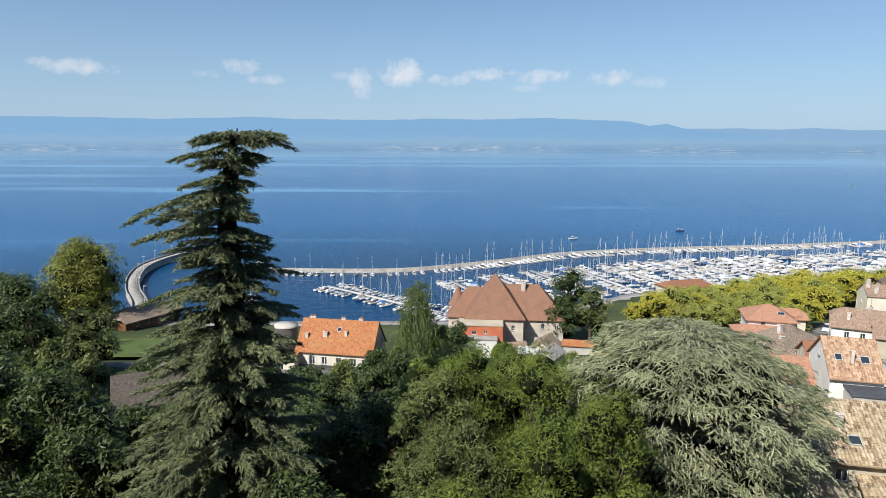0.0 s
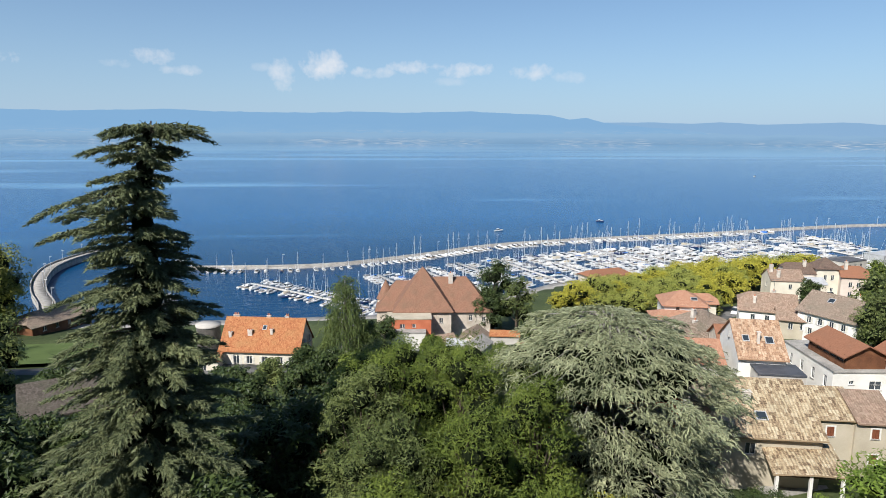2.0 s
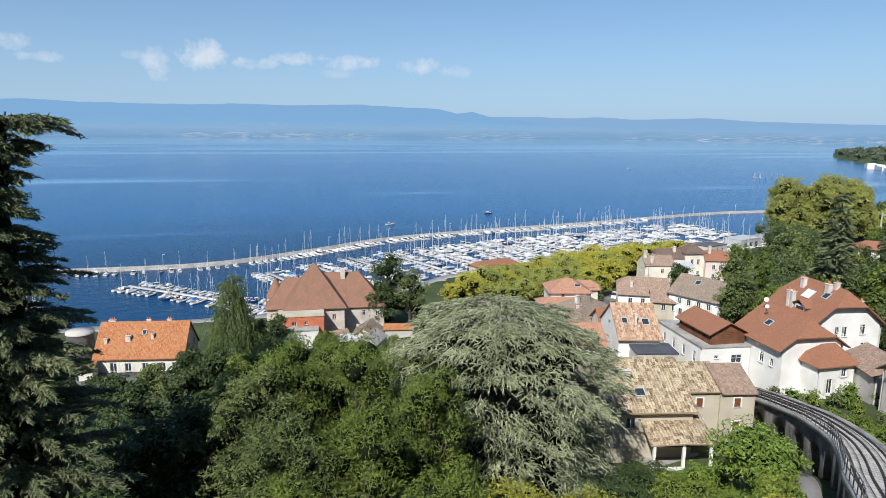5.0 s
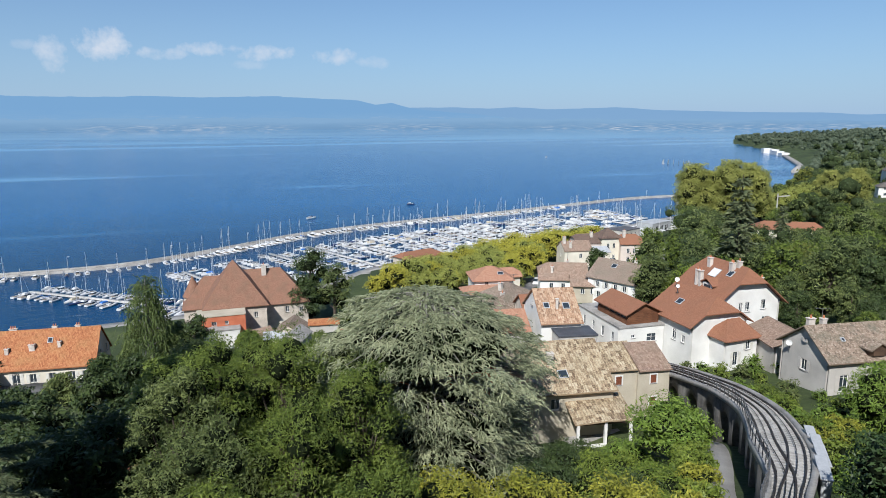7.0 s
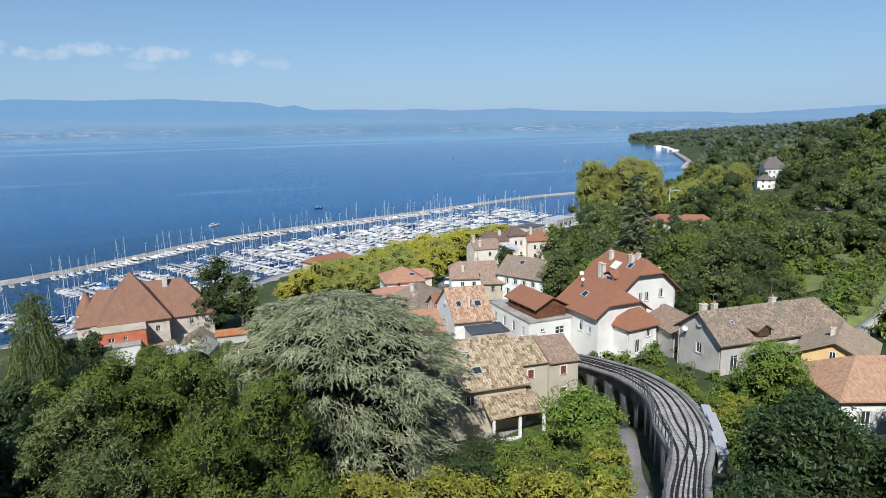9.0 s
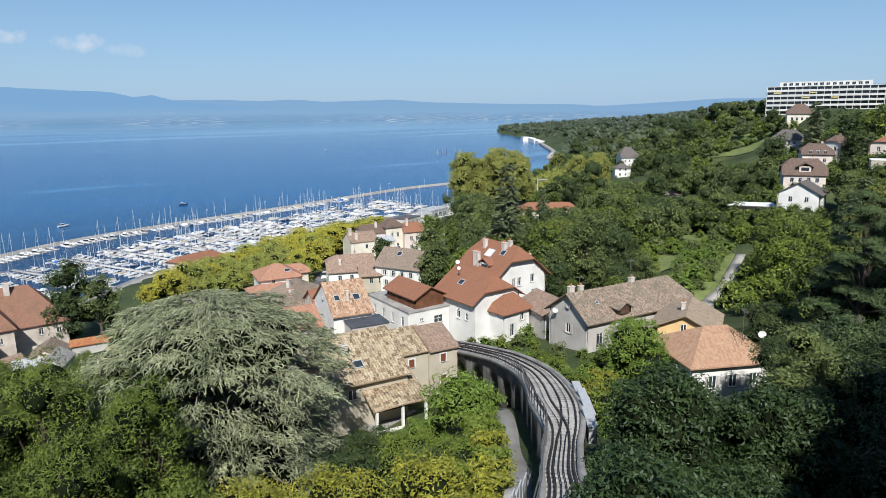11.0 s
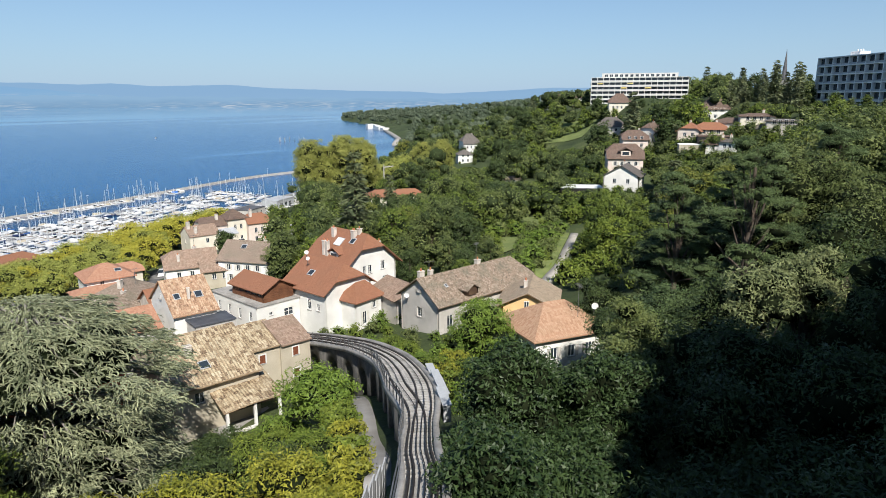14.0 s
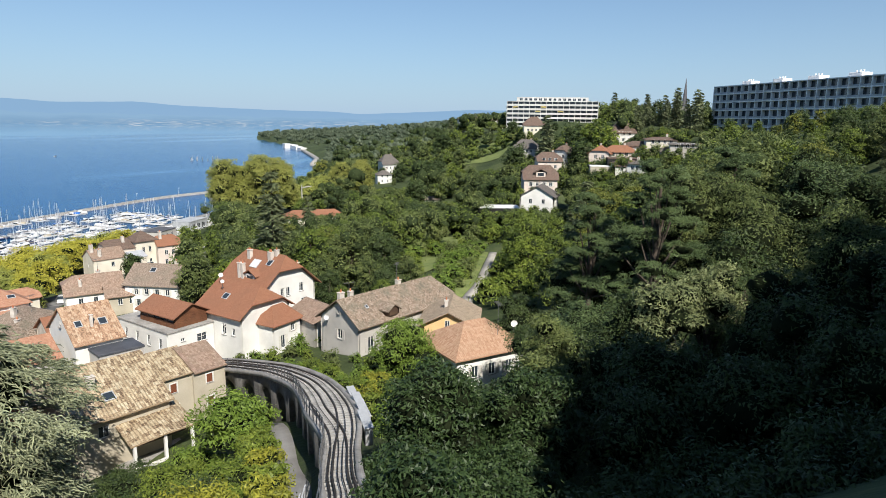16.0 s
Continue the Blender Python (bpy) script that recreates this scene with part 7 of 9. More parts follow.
for i, (x, y, top, r) in enumerate([(-0.6, 44, 34.4, 4.2), (1.8, 47, 35.4, 4.8), (7.0, 47, 35.2, 5.0), (0.6, 38, 32.4, 4.6), (6.2, 38.5, 32.0, 4.8), (11.6, 43, 33.4, 4.4), (3.6, 31, 29.8, 3.8), (10.0, 33, 29.5, 3.6),
                                    (-1.6, 57, 31.2, 4.2), (0.5, 60, 31.0, 4.6), (6.5, 61, 30.6, 4.6), (12.0, 60, 30.0, 4.4), (12.5, 51, 31.6, 4.2), (0.4, 34.6, 30.2, 3.6), (16.5, 66, 27.5, 4.4)]):
    broadleaf(W_LABEL, at(x, y), to_top(x, y, top + 1.3), r, F_WALNUT if i % 3 else F_WOODS, 19000, 0.12, 40 + i, 0.1, 22, 12, r * 0.15, lobe=0.68, group="leafy trees below the belvedere", aspect=0.5, ruffle=0.6, heart=0.5)
for i, (x, y, h, r, mt) in enumerate([(15.8, 35.5, 7.5, 3.4, F_YELLOW), (19.8, 31.5, 7.0, 3.2, F_YELLOW), (22.8, 26.6, 5.5, 3.0, F_YELLOW), (14.6, 30.0, 6.0, 3.0, F_YELLOW), (18.4, 25.6, 4.4, 2.6, F_YELLOW)]):
    broadleaf("bush with yellowing leaves on the slope", at(x, y), h, r, F_YELLOW, 7000, 0.135, 60 + i, 0.05, 8, 18, r * 0.24, name="bush", group="yellowing bushes", aspect=0.6)
for i, (x, y, h, r, mt) in enumerate([(28.0, 35.0, 4.4, 3.4, F_BUSH), (30.0, 31.6, 3.0, 2.6, F_BUSH), (26.0, 30.5, 4.6, 3.0, F_DARK), (32.5, 40.5, 4.2, 3.0, F_BUSH), (24.5, 37.5, 6.2, 3.2, F_DARK), (27.0, 28.6, 2.6, 2.0, F_BUSH), (36.0, 42.6, 3.4, 2.6, F_LIGHT), (30.0, 44.0, 4.2, 2.8, F_DARK), (20.6, 21.6, 3.0, 2.0, F_YELLOW), (33.0, 46.6, 3.2, 2.6, F_DARK)]):
    broadleaf("dense green bush beside the footpath", at(x, y), h, r, mt, 6000, 0.135, 80 + i, 0.03, 8, 16, r * 0.26, name="bush", group="bushes on the slope", aspect=0.5)
broadleaf("bright green maple with flat leafy layers", at(37.8, 39.4), 6.2, 3.7, F_LIGHT, 8000, 0.18, 95, 0.2, 12, 13, 0.7, flat=0.42)
broadleaf("bright green bushy pine beside the grey house", at(64.5, 38.6), 8.2, 4.4, F_LIGHT, 13000, 0.2, 96, -0.1, 16, 22, 0.5, name="pine", aspect=0.42, ruffle=0.8)

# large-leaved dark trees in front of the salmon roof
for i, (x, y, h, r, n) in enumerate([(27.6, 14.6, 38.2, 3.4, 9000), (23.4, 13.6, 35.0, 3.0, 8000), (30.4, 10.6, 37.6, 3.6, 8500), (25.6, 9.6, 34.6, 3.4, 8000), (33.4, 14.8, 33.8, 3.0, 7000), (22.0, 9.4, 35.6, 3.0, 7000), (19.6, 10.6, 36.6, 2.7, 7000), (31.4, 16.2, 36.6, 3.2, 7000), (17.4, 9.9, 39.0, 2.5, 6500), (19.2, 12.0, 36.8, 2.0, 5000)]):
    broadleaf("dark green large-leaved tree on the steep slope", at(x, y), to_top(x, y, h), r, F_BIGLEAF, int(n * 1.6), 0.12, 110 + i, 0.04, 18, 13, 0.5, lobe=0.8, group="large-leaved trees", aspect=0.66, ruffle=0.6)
for i, (x, y, h, r, n) in enumerate([(42.8, 13.6, 37.6, 1.7, 6000), (38.0, 12.6, 36.0, 2.2, 6500)]):
    broadleaf("slim dark green upright tree", at(x, y), to_top(x, y, h), r, F_WOODS, n * 2, 0.12, 120 + i, 0.05, 10, 12, 0.7, aspect=0.6)
# the shaded bank to the right
SHADE = [(41, 8, 36.0, 3.6), (46, 12, 34.5, 3.4), (44, 2, 35.5, 3.6), (38, 5, 38, 3.6), (33, 5, 36, 3.4), (36, 0, 38, 3.6), (30, 1.0, 34, 3.2), (42, -2.5, 41, 3.8), (49, -1, 42, 4.2), (53, 9, 36, 4.0), (58, 2, 42.5, 4.4), (51, -7, 43, 4.2), (60, 15, 32, 4.0),
         (26.5, 4.0, 33, 2.8), (37, -5, 40.5, 3.6), (63, 21, 28, 3.4), (55, 16, 31, 3.6), (71, 1, 43, 5), (29, -4, 37, 3.4), (22, 3.5, 33.5, 2.8), (23, -1.5, 35.5, 3.0), (60, -6, 44.5, 4.6), (44, -9, 44, 4.0), (70, -8, 46, 5), (80, -4, 46.5, 5), (78, 3, 44, 4.6), (84, 12, 42, 5), (78, 21, 35, 4.4), (90, 20, 37, 4.8), (94, 8, 44, 5.2), (92, -4, 47, 5.2), (76, 28, 28, 4)]
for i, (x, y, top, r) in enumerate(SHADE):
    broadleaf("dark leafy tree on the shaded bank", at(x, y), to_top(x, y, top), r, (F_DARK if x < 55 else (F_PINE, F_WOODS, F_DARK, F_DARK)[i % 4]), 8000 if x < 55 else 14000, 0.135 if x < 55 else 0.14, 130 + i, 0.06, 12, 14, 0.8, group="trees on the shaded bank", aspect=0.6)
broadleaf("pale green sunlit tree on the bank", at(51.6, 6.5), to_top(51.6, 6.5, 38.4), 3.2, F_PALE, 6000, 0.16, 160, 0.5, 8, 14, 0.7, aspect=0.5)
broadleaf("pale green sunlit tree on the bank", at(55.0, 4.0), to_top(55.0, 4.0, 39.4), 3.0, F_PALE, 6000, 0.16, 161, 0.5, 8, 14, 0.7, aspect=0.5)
broadleaf("bright green broadleaf tree behind the pines", at(78, 8), to_top(78, 8, 46), 5.6, F_WOODS, 16000, 0.15, 163, 0.0, 12, 16, 0.9)
# low growth along the footpath and beside the track
for i, (x, y, h, r, mt) in enumerate([(36.2, 35.6, 2.4, 1.7, F_BUSH), (33.6, 32.4, 2.6, 1.7, F_BUSH), (31.2, 29.8, 2.4, 1.6, F_YELLOW), (28.6, 27.2, 2.4, 1.6, F_BUSH), (26.0, 24.6, 2.6, 1.6, F_YELLOW), (23.4, 22.2, 2.8, 1.6, F_YELLOW), (40.2, 39.4, 2.2, 1.6, F_BUSH),
                                      (46.5, 30.6, 3.0, 2.3, F_BUSH), (50.4, 34.4, 2.8, 2.3, F_YELLOW), (54.0, 38.6, 3.0, 2.4, F_BUSH), (57.4, 43.2, 2.6, 2.2, F_LIGHT), (60.2, 47.4, 2.6, 2.2, F_BUSH), (62.6, 51.4, 2.2, 1.9, F_WALNUT), (43.2, 26.4, 3.2, 2.3, F_LIGHT), (53.0, 33.4, 3.0, 2.2, F_WALNUT), (57.6, 38.0, 2.8, 2.2, F_YELLOW)]):
    broadleaf("low rough bush beside the viaduct", at(x, y), h, r, mt, 2600, 0.15, 330 + i, -0.1, 8, 14, r * 0.24, name="bush", group="bushes beside the viaduct")
broadleaf("purple-brown leafed shrub below the pines", at(76, 26), 5.0, 2.6, F_BROWN, 5000, 0.2, 164, 0.05, 9, 14, 0.55, name="shrub")
# unseen tall trees added at the top of the bank to throw shade on it
for i, (x, y, h, r) in enumerate([(16, -26, 20, 7), (28, -26, 21, 7), (39, -28, 21, 7.5), (50, -32, 17, 7), (26, -28, 22, 6.5), (17, -22, 24, 7), (22, -15, 18, 5.5), (11, -21, 22, 6), (25, -20, 17, 5.5), (14, -13, 15, 4.5), (9, -15.5, 17, 4.5), (19, -13, 22, 4.8), (26, -14.5, 20, 4.6)]):
    broadleaf("unseen tall tree added to shade the bank", at(x, y), h, r, F_WOODS, 3200, 0.95, 170 + i, 0.1, 9, 16, 1.4, group="park trees")


def pine(x, y, h, r, seed, label="tall pine with bare reddish trunk and flat tufted crown"):
    rng = np.random.default_rng(seed)
    root = thing("pine", at(x, y), label, "tree", "pines on the hillside")
    lz = []
    for k in range(20):
        f = k / 19
        a = 2.4 * k
        rr = r * (1 - 0.75 * f) * 0.75
        lz.append((rr * math.cos(a), rr * math.sin(a), h * (0.24 + 0.72 * f), r * 0.4 * (1 - 0.45 * f), r * 0.4 * (1 - 0.45 * f), r * 0.13))
    v, f = trunk_mesh(rng, h * 0.95, 0.018 * h + 0.06, lz)
    link("trunk", np_mesh("trunk", v, f, True), M_BARK, root)
    bl = clumps(rng, lz, 20, 0.65)
    v, f = leaf_cloud(rng, bl, 34000, 0.19, 0.22, 0.3, 0.8, 0.5, 0.6)
    link("crown", np_mesh("crown", v, f), F_PINE, root)
    link("inner_crown", np_mesh("inner_crown", *hearts(rng, lz, 0.55)), M_CROWN_SHADE, root, "dark core standing in for the shade inside the crown")
    return root


pine(70, 11.0, to_top(70, 11.0, 46), 6.6, 200)
pine(72.8, 18.5, to_top(72.8, 18.5, 42), 4.6, 201)
pine(84, 5, to_top(84, 5, 47), 5.2, 202)

# unseen tall trees added on the western slope to shade the gardens
for i, (x, y, h, r) in enumerate([(-58, 22, 26, 7), (-50, 13, 26, 7), (-66, 31, 25, 7), (-70, 40, 24, 7), (-43, 15, 27, 7), (-47, 21, 26, 7), (-23, 15, 21, 5)]):
    broadleaf("unseen tall tree added to shade the western gardens", at(x, y), h, r, F_WOODS, 3000, 0.95, 180 + i, 0.05, 10, 16, 1.4, group="park trees")
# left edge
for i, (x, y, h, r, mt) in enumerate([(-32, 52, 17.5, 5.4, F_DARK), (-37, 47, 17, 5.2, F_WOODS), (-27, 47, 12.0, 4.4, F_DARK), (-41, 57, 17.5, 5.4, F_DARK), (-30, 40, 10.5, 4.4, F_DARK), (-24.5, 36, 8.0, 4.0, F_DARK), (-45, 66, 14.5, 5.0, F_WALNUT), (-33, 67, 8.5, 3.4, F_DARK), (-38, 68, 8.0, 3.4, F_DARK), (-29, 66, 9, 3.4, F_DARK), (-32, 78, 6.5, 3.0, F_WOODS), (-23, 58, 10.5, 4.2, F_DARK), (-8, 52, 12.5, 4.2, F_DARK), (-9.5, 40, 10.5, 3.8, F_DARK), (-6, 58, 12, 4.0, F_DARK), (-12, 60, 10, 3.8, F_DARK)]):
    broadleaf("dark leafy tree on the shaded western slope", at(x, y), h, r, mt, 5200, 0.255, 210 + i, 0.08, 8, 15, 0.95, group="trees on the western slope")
for i, (x, y, h, r, mt) in enumerate([(-92, 163, 23.5, 9.8, F_OLIVE), (-76, 108, 19, 6.2, F_DARK), (-66, 101, 23, 5.4, F_DARK), (-59, 104, 17, 4.8, F_WOODS), (-82, 101, 22, 5.6, F_DARK), (-88, 126, 21, 6.4, F_DARK), (-100, 136, 20, 6.5, F_WOODS), (-72, 116, 11, 4.6, F_WOODS), (-104, 150, 17, 7, F_WOODS), (-58, 96, 12, 5, F_WOODS), (-64, 104, 11, 4.6, F_DARK), (-80, 120, 13, 5, F_WALNUT), (-118, 160, 16, 7, F_WOODS)]):
    broadleaf("full-crowned tree in the shore gardens" if mt is not F_OLIVE else "great round plane tree by the landing station", at(x, y), h, r, mt, 26000 if mt is F_OLIVE else 6000, 0.36 if mt is F_OLIVE else 0.3, 230 + i, 0.02, 16 if mt is F_OLIVE else 10, 20, r * 0.2, group="trees in the shore gardens")
for i, (x, y, h, r, mt) in enumerate([(29, 148, 18.5, 5.6, F_DARK), (33.5, 143, 14, 4.4, F_WOODS), (26.5, 141.5, 11, 3.6, F_DARK), (2.5, 121, 10, 3.2, F_DARK), (-1, 124, 8, 3, F_WOODS), (12, 124, 5, 2.6, F_WALNUT), (-12, 112, 6.4, 3.0, F_DARK), (-7.5, 108, 6.5, 3.0, F_DARK), (-17, 107, 5.0, 2.8, F_WOODS), (-24, 104, 4.6, 2.8, F_DARK), (-31, 108, 5.0, 3.0, F_DARK), (-3, 104, 6.4, 3.2, F_WALNUT), (5, 108, 6.6, 3.2, F_WALNUT), (-20, 94, 7, 3.4, F_DARK), (-28, 92, 7, 3.4, F_WOODS), (-10, 92, 8, 3.6, F_DARK), (0, 90, 9, 3.8, F_DARK), (9, 96, 8, 3.6, F_WALNUT), (17, 112, 5.0, 2.6, F_WALNUT), (24, 114, 4.6, 2.6, F_WOODS), (16, 98, 7, 3.2, F_WOODS), (-36, 98, 8, 3.6, F_DARK), (-44, 92, 9, 4, F_DARK), (-15, 78, 9, 3.8, F_DARK), (-24, 74, 9, 3.8, F_DARK), (-3, 76, 10, 4, F_DARK), (8, 78, 9, 3.8, F_WALNUT), (33, 118, 4.5, 2.6, F_WOODS), (40, 112, 5, 2.8, F_WALNUT), (37, 126, 5, 2.8, F_WOODS), (44, 124, 5, 2.8, F_DARK), (34, 104, 6, 3, F_WOODS), (36, 134, 6, 3, F_WOODS)]):
    broadleaf("dark green tree beside the old manor", at(x, y), h, r, mt, 3600, 0.28, 250 + i, 0.1, 9, 16, r * 0.2, group="trees round the manor")

# the pollarded planes of the promenade
plane_a = broadleaf("yellowing pollarded plane tree on the promenade", at(53, 157), 9.0, 5.4, F_PLANEY, 3600, 0.28, 270, 0.12, 10, 14, 1.1, group="planes of the promenade", flat=0.7)
plane_b = broadleaf("green pollarded plane tree on the promenade", at(60, 163), 9.2, 5.6, F_PLANEG, 3600, 0.28, 271, 0.12, 10, 14, 1.1, group="planes of the promenade", flat=0.7)
prng = np.random.default_rng(12)
for row, inland in enumerate((20, 27.5, 35, 42.5, 50)):
    for k, (x, y, z, a, s) in enumerate(walk_along([(36, 174, 0), (60, 196, 0), (140, 217, 0), (190, 233, 0)], 7.6, row * 2.2)):
        px, py = x + math.sin(a) * inland + prng.normal() * 0.8, y - math.cos(a) * inland + prng.normal() * 0.8
        if math.hypot(px - 71, py - 137) < 13 or math.degrees(math.atan2(px, py)) > (36.5 if inland < 30 else 32.2) or (inland > 45 and px > 88):
            continue
        src = plane_a if prng.random() < (0.2 + 0.6 * (s > 45)) else plane_b
        copy_thing(src, at(px, py, prng.random() * 360, 0.6 + 0.34 * min(max((s - 10) / 70, 0), 1) + 0.2 * prng.random()))

# ---- the wooded slope behind the village ----
KINDS = [broadleaf("dark green woodland tree on the slope", at(112, 96), 14, 5.0, F_WOODS, 4700, 0.25, 300, -0.06, 16, 13, 1.1, group="woodland trees", aspect=0.75, lobe=0.88, inside=M_WOODS_SHADE),
         broadleaf("deep green round-crowned tree on the slope", at(120, 104), 13, 5.4, F_DARK, 4700, 0.25, 301, -0.06, 16, 13, 1.2, group="woodland trees", aspect=0.75, lobe=0.88, inside=M_WOODS_SHADE),
         broadleaf("fresh green woodland tree on the slope", at(104, 96), 12, 4.4, F_WALNUT, 4500, 0.25, 302, -0.06, 16, 13, 1.0, group="woodland trees", aspect=0.75, lobe=0.88, inside=M_WOODS_SHADE),
         broadleaf("slender olive-green tree on the slope", at(126, 110), 15, 4.0, F_OLIVE, 4300, 0.25, 303, -0.06, 16, 13, 0.95, group="woodland trees", aspect=0.75, lobe=0.88, inside=M_WOODS_SHADE),
         broadleaf("yellow-green woodland tree on the slope", at(98, 100), 11, 4.2, F_BUSH, 4500, 0.25, 304, -0.06, 16, 13, 1.0, group="woodland trees", aspect=0.75, lobe=0.88, inside=M_WOODS_SHADE),
         conifer("dark spruce among the woodland trees", at(150, 122), 19, 4.6, F_FIR, 305, 22, 5, 0.35, 0.85, 0.05, "spruce", 0.85, "woodland trees")]
# what stands clear among the trees: bearing from, to (degrees), lowest visible height angle, distance
OPEN = [(36.0, 42.4, -8.7, 300), (49.0, 53.4, -8.1, 268), (56.4, 59.0, -5.85, 398), (56.9, 58.8, -4.5, 430), (67.0, 73.2, -7.6, 225), (69.0, 72.8, -6.2, 275), (71.5, 75.0, -4.4, 325), (74.5, 84.0, -2.5, 262), (75.6, 80.8, -4.7, 232), (80.0, 84.0, -3.7, 250), (76.4, 79.2, -1.85, 328), (79.6, 84.2, -0.4, 700),
        (68.8, 71.3, -2.9, 400), (69.0, 72.0, -1.3, 425), (67.8, 76.0, -0.35, 500), (84.0, 99.0, -0.6, 330), (63.8, 67.0, 0.0, 520), (60.8, 63.3, -7.0, 300), (48.0, 53.2, -7.9, 275), (41.5, 52.0, -6.8, 318), (62.5, 69.0, -4.2, 430), (62.0, 68.0, -9.0, 200)]
hill_rng = np.random.default_rng(33)
far_crowns = {}


def plant(kd, x, y, turn, scale):
    """One of the woodland trees; those too far off to count one by one go into a joined mesh."""
    m = at(x, y, turn, scale)
    if math.hypot(x, y) < 165:
        return copy_thing(KINDS[kd], m)
    for o in KINDS[kd].children:
        me = o.data
        co, ids = np.empty(3 * len(me.vertices)), np.empty(len(me.loops), dtype=int)
        me.vertices.foreach_get("co", co)
        me.loops.foreach_get("vertex_index", ids)
        counts = len(me.loops) // len(me.polygons)
        if counts * len(me.polygons) != len(me.loops):
            continue
        r = np.array(m.to_3x3())
        if o.name.startswith("crown"):
            # one leaf in three, somewhat larger
            co = co.reshape(-1, counts, 3)[::3]
            mid = co.mean(1, keepdims=True)
            co = (mid + (co - mid) * 1.5).reshape(-1, 3)
            ids = np.arange(len(co))
        far_crowns.setdefault((o.name.split(".")[0], me.materials[0]), []).append((co.reshape(-1, 3) @ r.T + np.array(m.translation), ids.reshape(-1, counts)))


def allowed_top(x, y, z, h):
    """The height a tree may have here without hiding what stands clear behind it."""
    d, bearing = math.hypot(x, y), math.degrees(math.atan2(x, y))
    for b0, b1, low, far in OPEN:
        if b0 - 1 < bearing < b1 + 1 and d < far:
            h = min(h, 50 + d * math.tan(radians(low)) - z)
    return h


def near_lane(x, y, gap=6.5):
    return any(math.hypot(x - p[0], y - p[1]) < gap for p in lane[::3])


spots = []
tries = 0
while len(spots) < 290 and tries < 6000:
    tries += 1
    b, d = radians(43 + 55 * hill_rng.random()), 92 + 220 * hill_rng.random() ** 1.1
    x, y = d * math.sin(b), d * math.cos(b)
    if y > np.interp(x, [90, 130, 200, 330], [78, 140, 215, 290]) or (x < 108 and y > 30):
        continue
    if near_lane(x, y) or near_lane(x + 4.0, y - 10.0, 8.0) or (225 < x < 262 and 105 < y < 140):
        continue
    if any((x - p) ** 2 + (y - q) ** 2 < 36 for p, q in spots):
        continue
    spots.append((x, y))
beyond, inner = {0: [], 1: [], 2: []}, []
for x, y in spots:
    d = math.hypot(x, y)
    i = hill_rng.choice(6, p=[0.28, 0.2, 0.2, 0.16, 0.1, 0.06])
    h0 = (14, 13, 12, 15, 11, 19)[i]
    z = on_ground(x, y)
    h = allowed_top(x, y, z, h0 * (0.8 + 0.5 * hill_rng.random()))
    if h < 2.0:
        continue
    if d < 165:
        plant(i, x, y, hill_rng.random() * 360, min(h / h0, 1.3))
    else:
        # too far off to count one by one
        r = min(0.4 * h, 5.5)
        lobes = [(x + hill_rng.normal() * r * 0.4, y + hill_rng.normal() * r * 0.4, z + h * (0.3 + 0.08 * k), r * 0.55, r * 0.55, r * 0.5) for k in range(7)]
        beyond[(0, 1, 2, 0, 2, 1)[i]].append(leaf_cloud(hill_rng, np.concatenate([clumps(hill_rng, lobes, 9, r * 0.22), np.array(lobes)[:, [0, 1, 2, 5]] * [1, 1, 1, 0.95]]), 1400, 0.3, 0.75))
        inner.append(hearts(hill_rng, lobes, 0.62))
for k, mt in ((0, F_WOODS), (1, F_DARK), (2, F_WALNUT)):
    tagged(link("slope_woods", np_mesh("slope_woods", *merge(beyond[k])), mt), "mixed woods on the slope behind the village", "woods", kind="stuff")
tagged(link("inner_woods", np_mesh("inner_woods", *merge(inner)), M_WOODS_SHADE), "dark cores standing in for the shade inside the slope woods", "woods", kind="stuff")
# the great planes by the lake park and the second group behind them
great = broadleaf("huge full-crowned plane tree on the lakeside lawn", at(222, 228), 29, 9.6, F_PLANE, 26000, 0.42, 320, 0.02, 18, 20, 1.7, group="great planes")
copy_thing(great, at(231.5, 219, 130, 1.03))
copy_thing(great, at(239, 211, 250, 0.95))
copy_thing(great, at(276, 203, 40, 0.72))
copy_thing(great, at(284, 195, 200, 0.7))
for k in range(7):
    copy_thing(plane_b, at(240 + 9 * k, 212 + 2.5 * k, 50 * k, 1.25))
for k, (x, y, s) in enumerate([(148, 168, 1.0), (156, 160, 1.1), (165, 172, 1.0), (140, 150, 0.9), (150, 146, 1.0), (172, 186, 1.0), (184, 192, 0.9), (160, 186, 0.8), (132, 140, 0.8)]):
    kd = (2, 0, 4, 2, 0, 1, 0, 4, 2)[k]
    s = min(s, allowed_top(x, y, on_ground(x, y), 30) / (14, 13, 12, 15, 11)[kd])
    if s > 0.15:
        plant(kd, x, y, 70 * k, s)
for k, (x, y, s) in enumerate([(112, 84, 0.9), (120, 78, 0.9), (118, 92, 1.0), (128, 86, 1.0), (136, 92, 1.0), (128, 98, 1.0), (144, 84, 0.9), (128, 128, 1.0), (120, 120, 1.0), (112, 112, 0.95), (106, 126, 0.8), (103, 104, 0.9), (96, 104, 0.7), (116, 134, 0.9), (124, 142, 0.85)]):
    plant((0, 1, 3, 0, 1, 0, 2, 0, 1, 0, 2, 1, 4, 0, 2)[k], x, y, 40 * k, s)


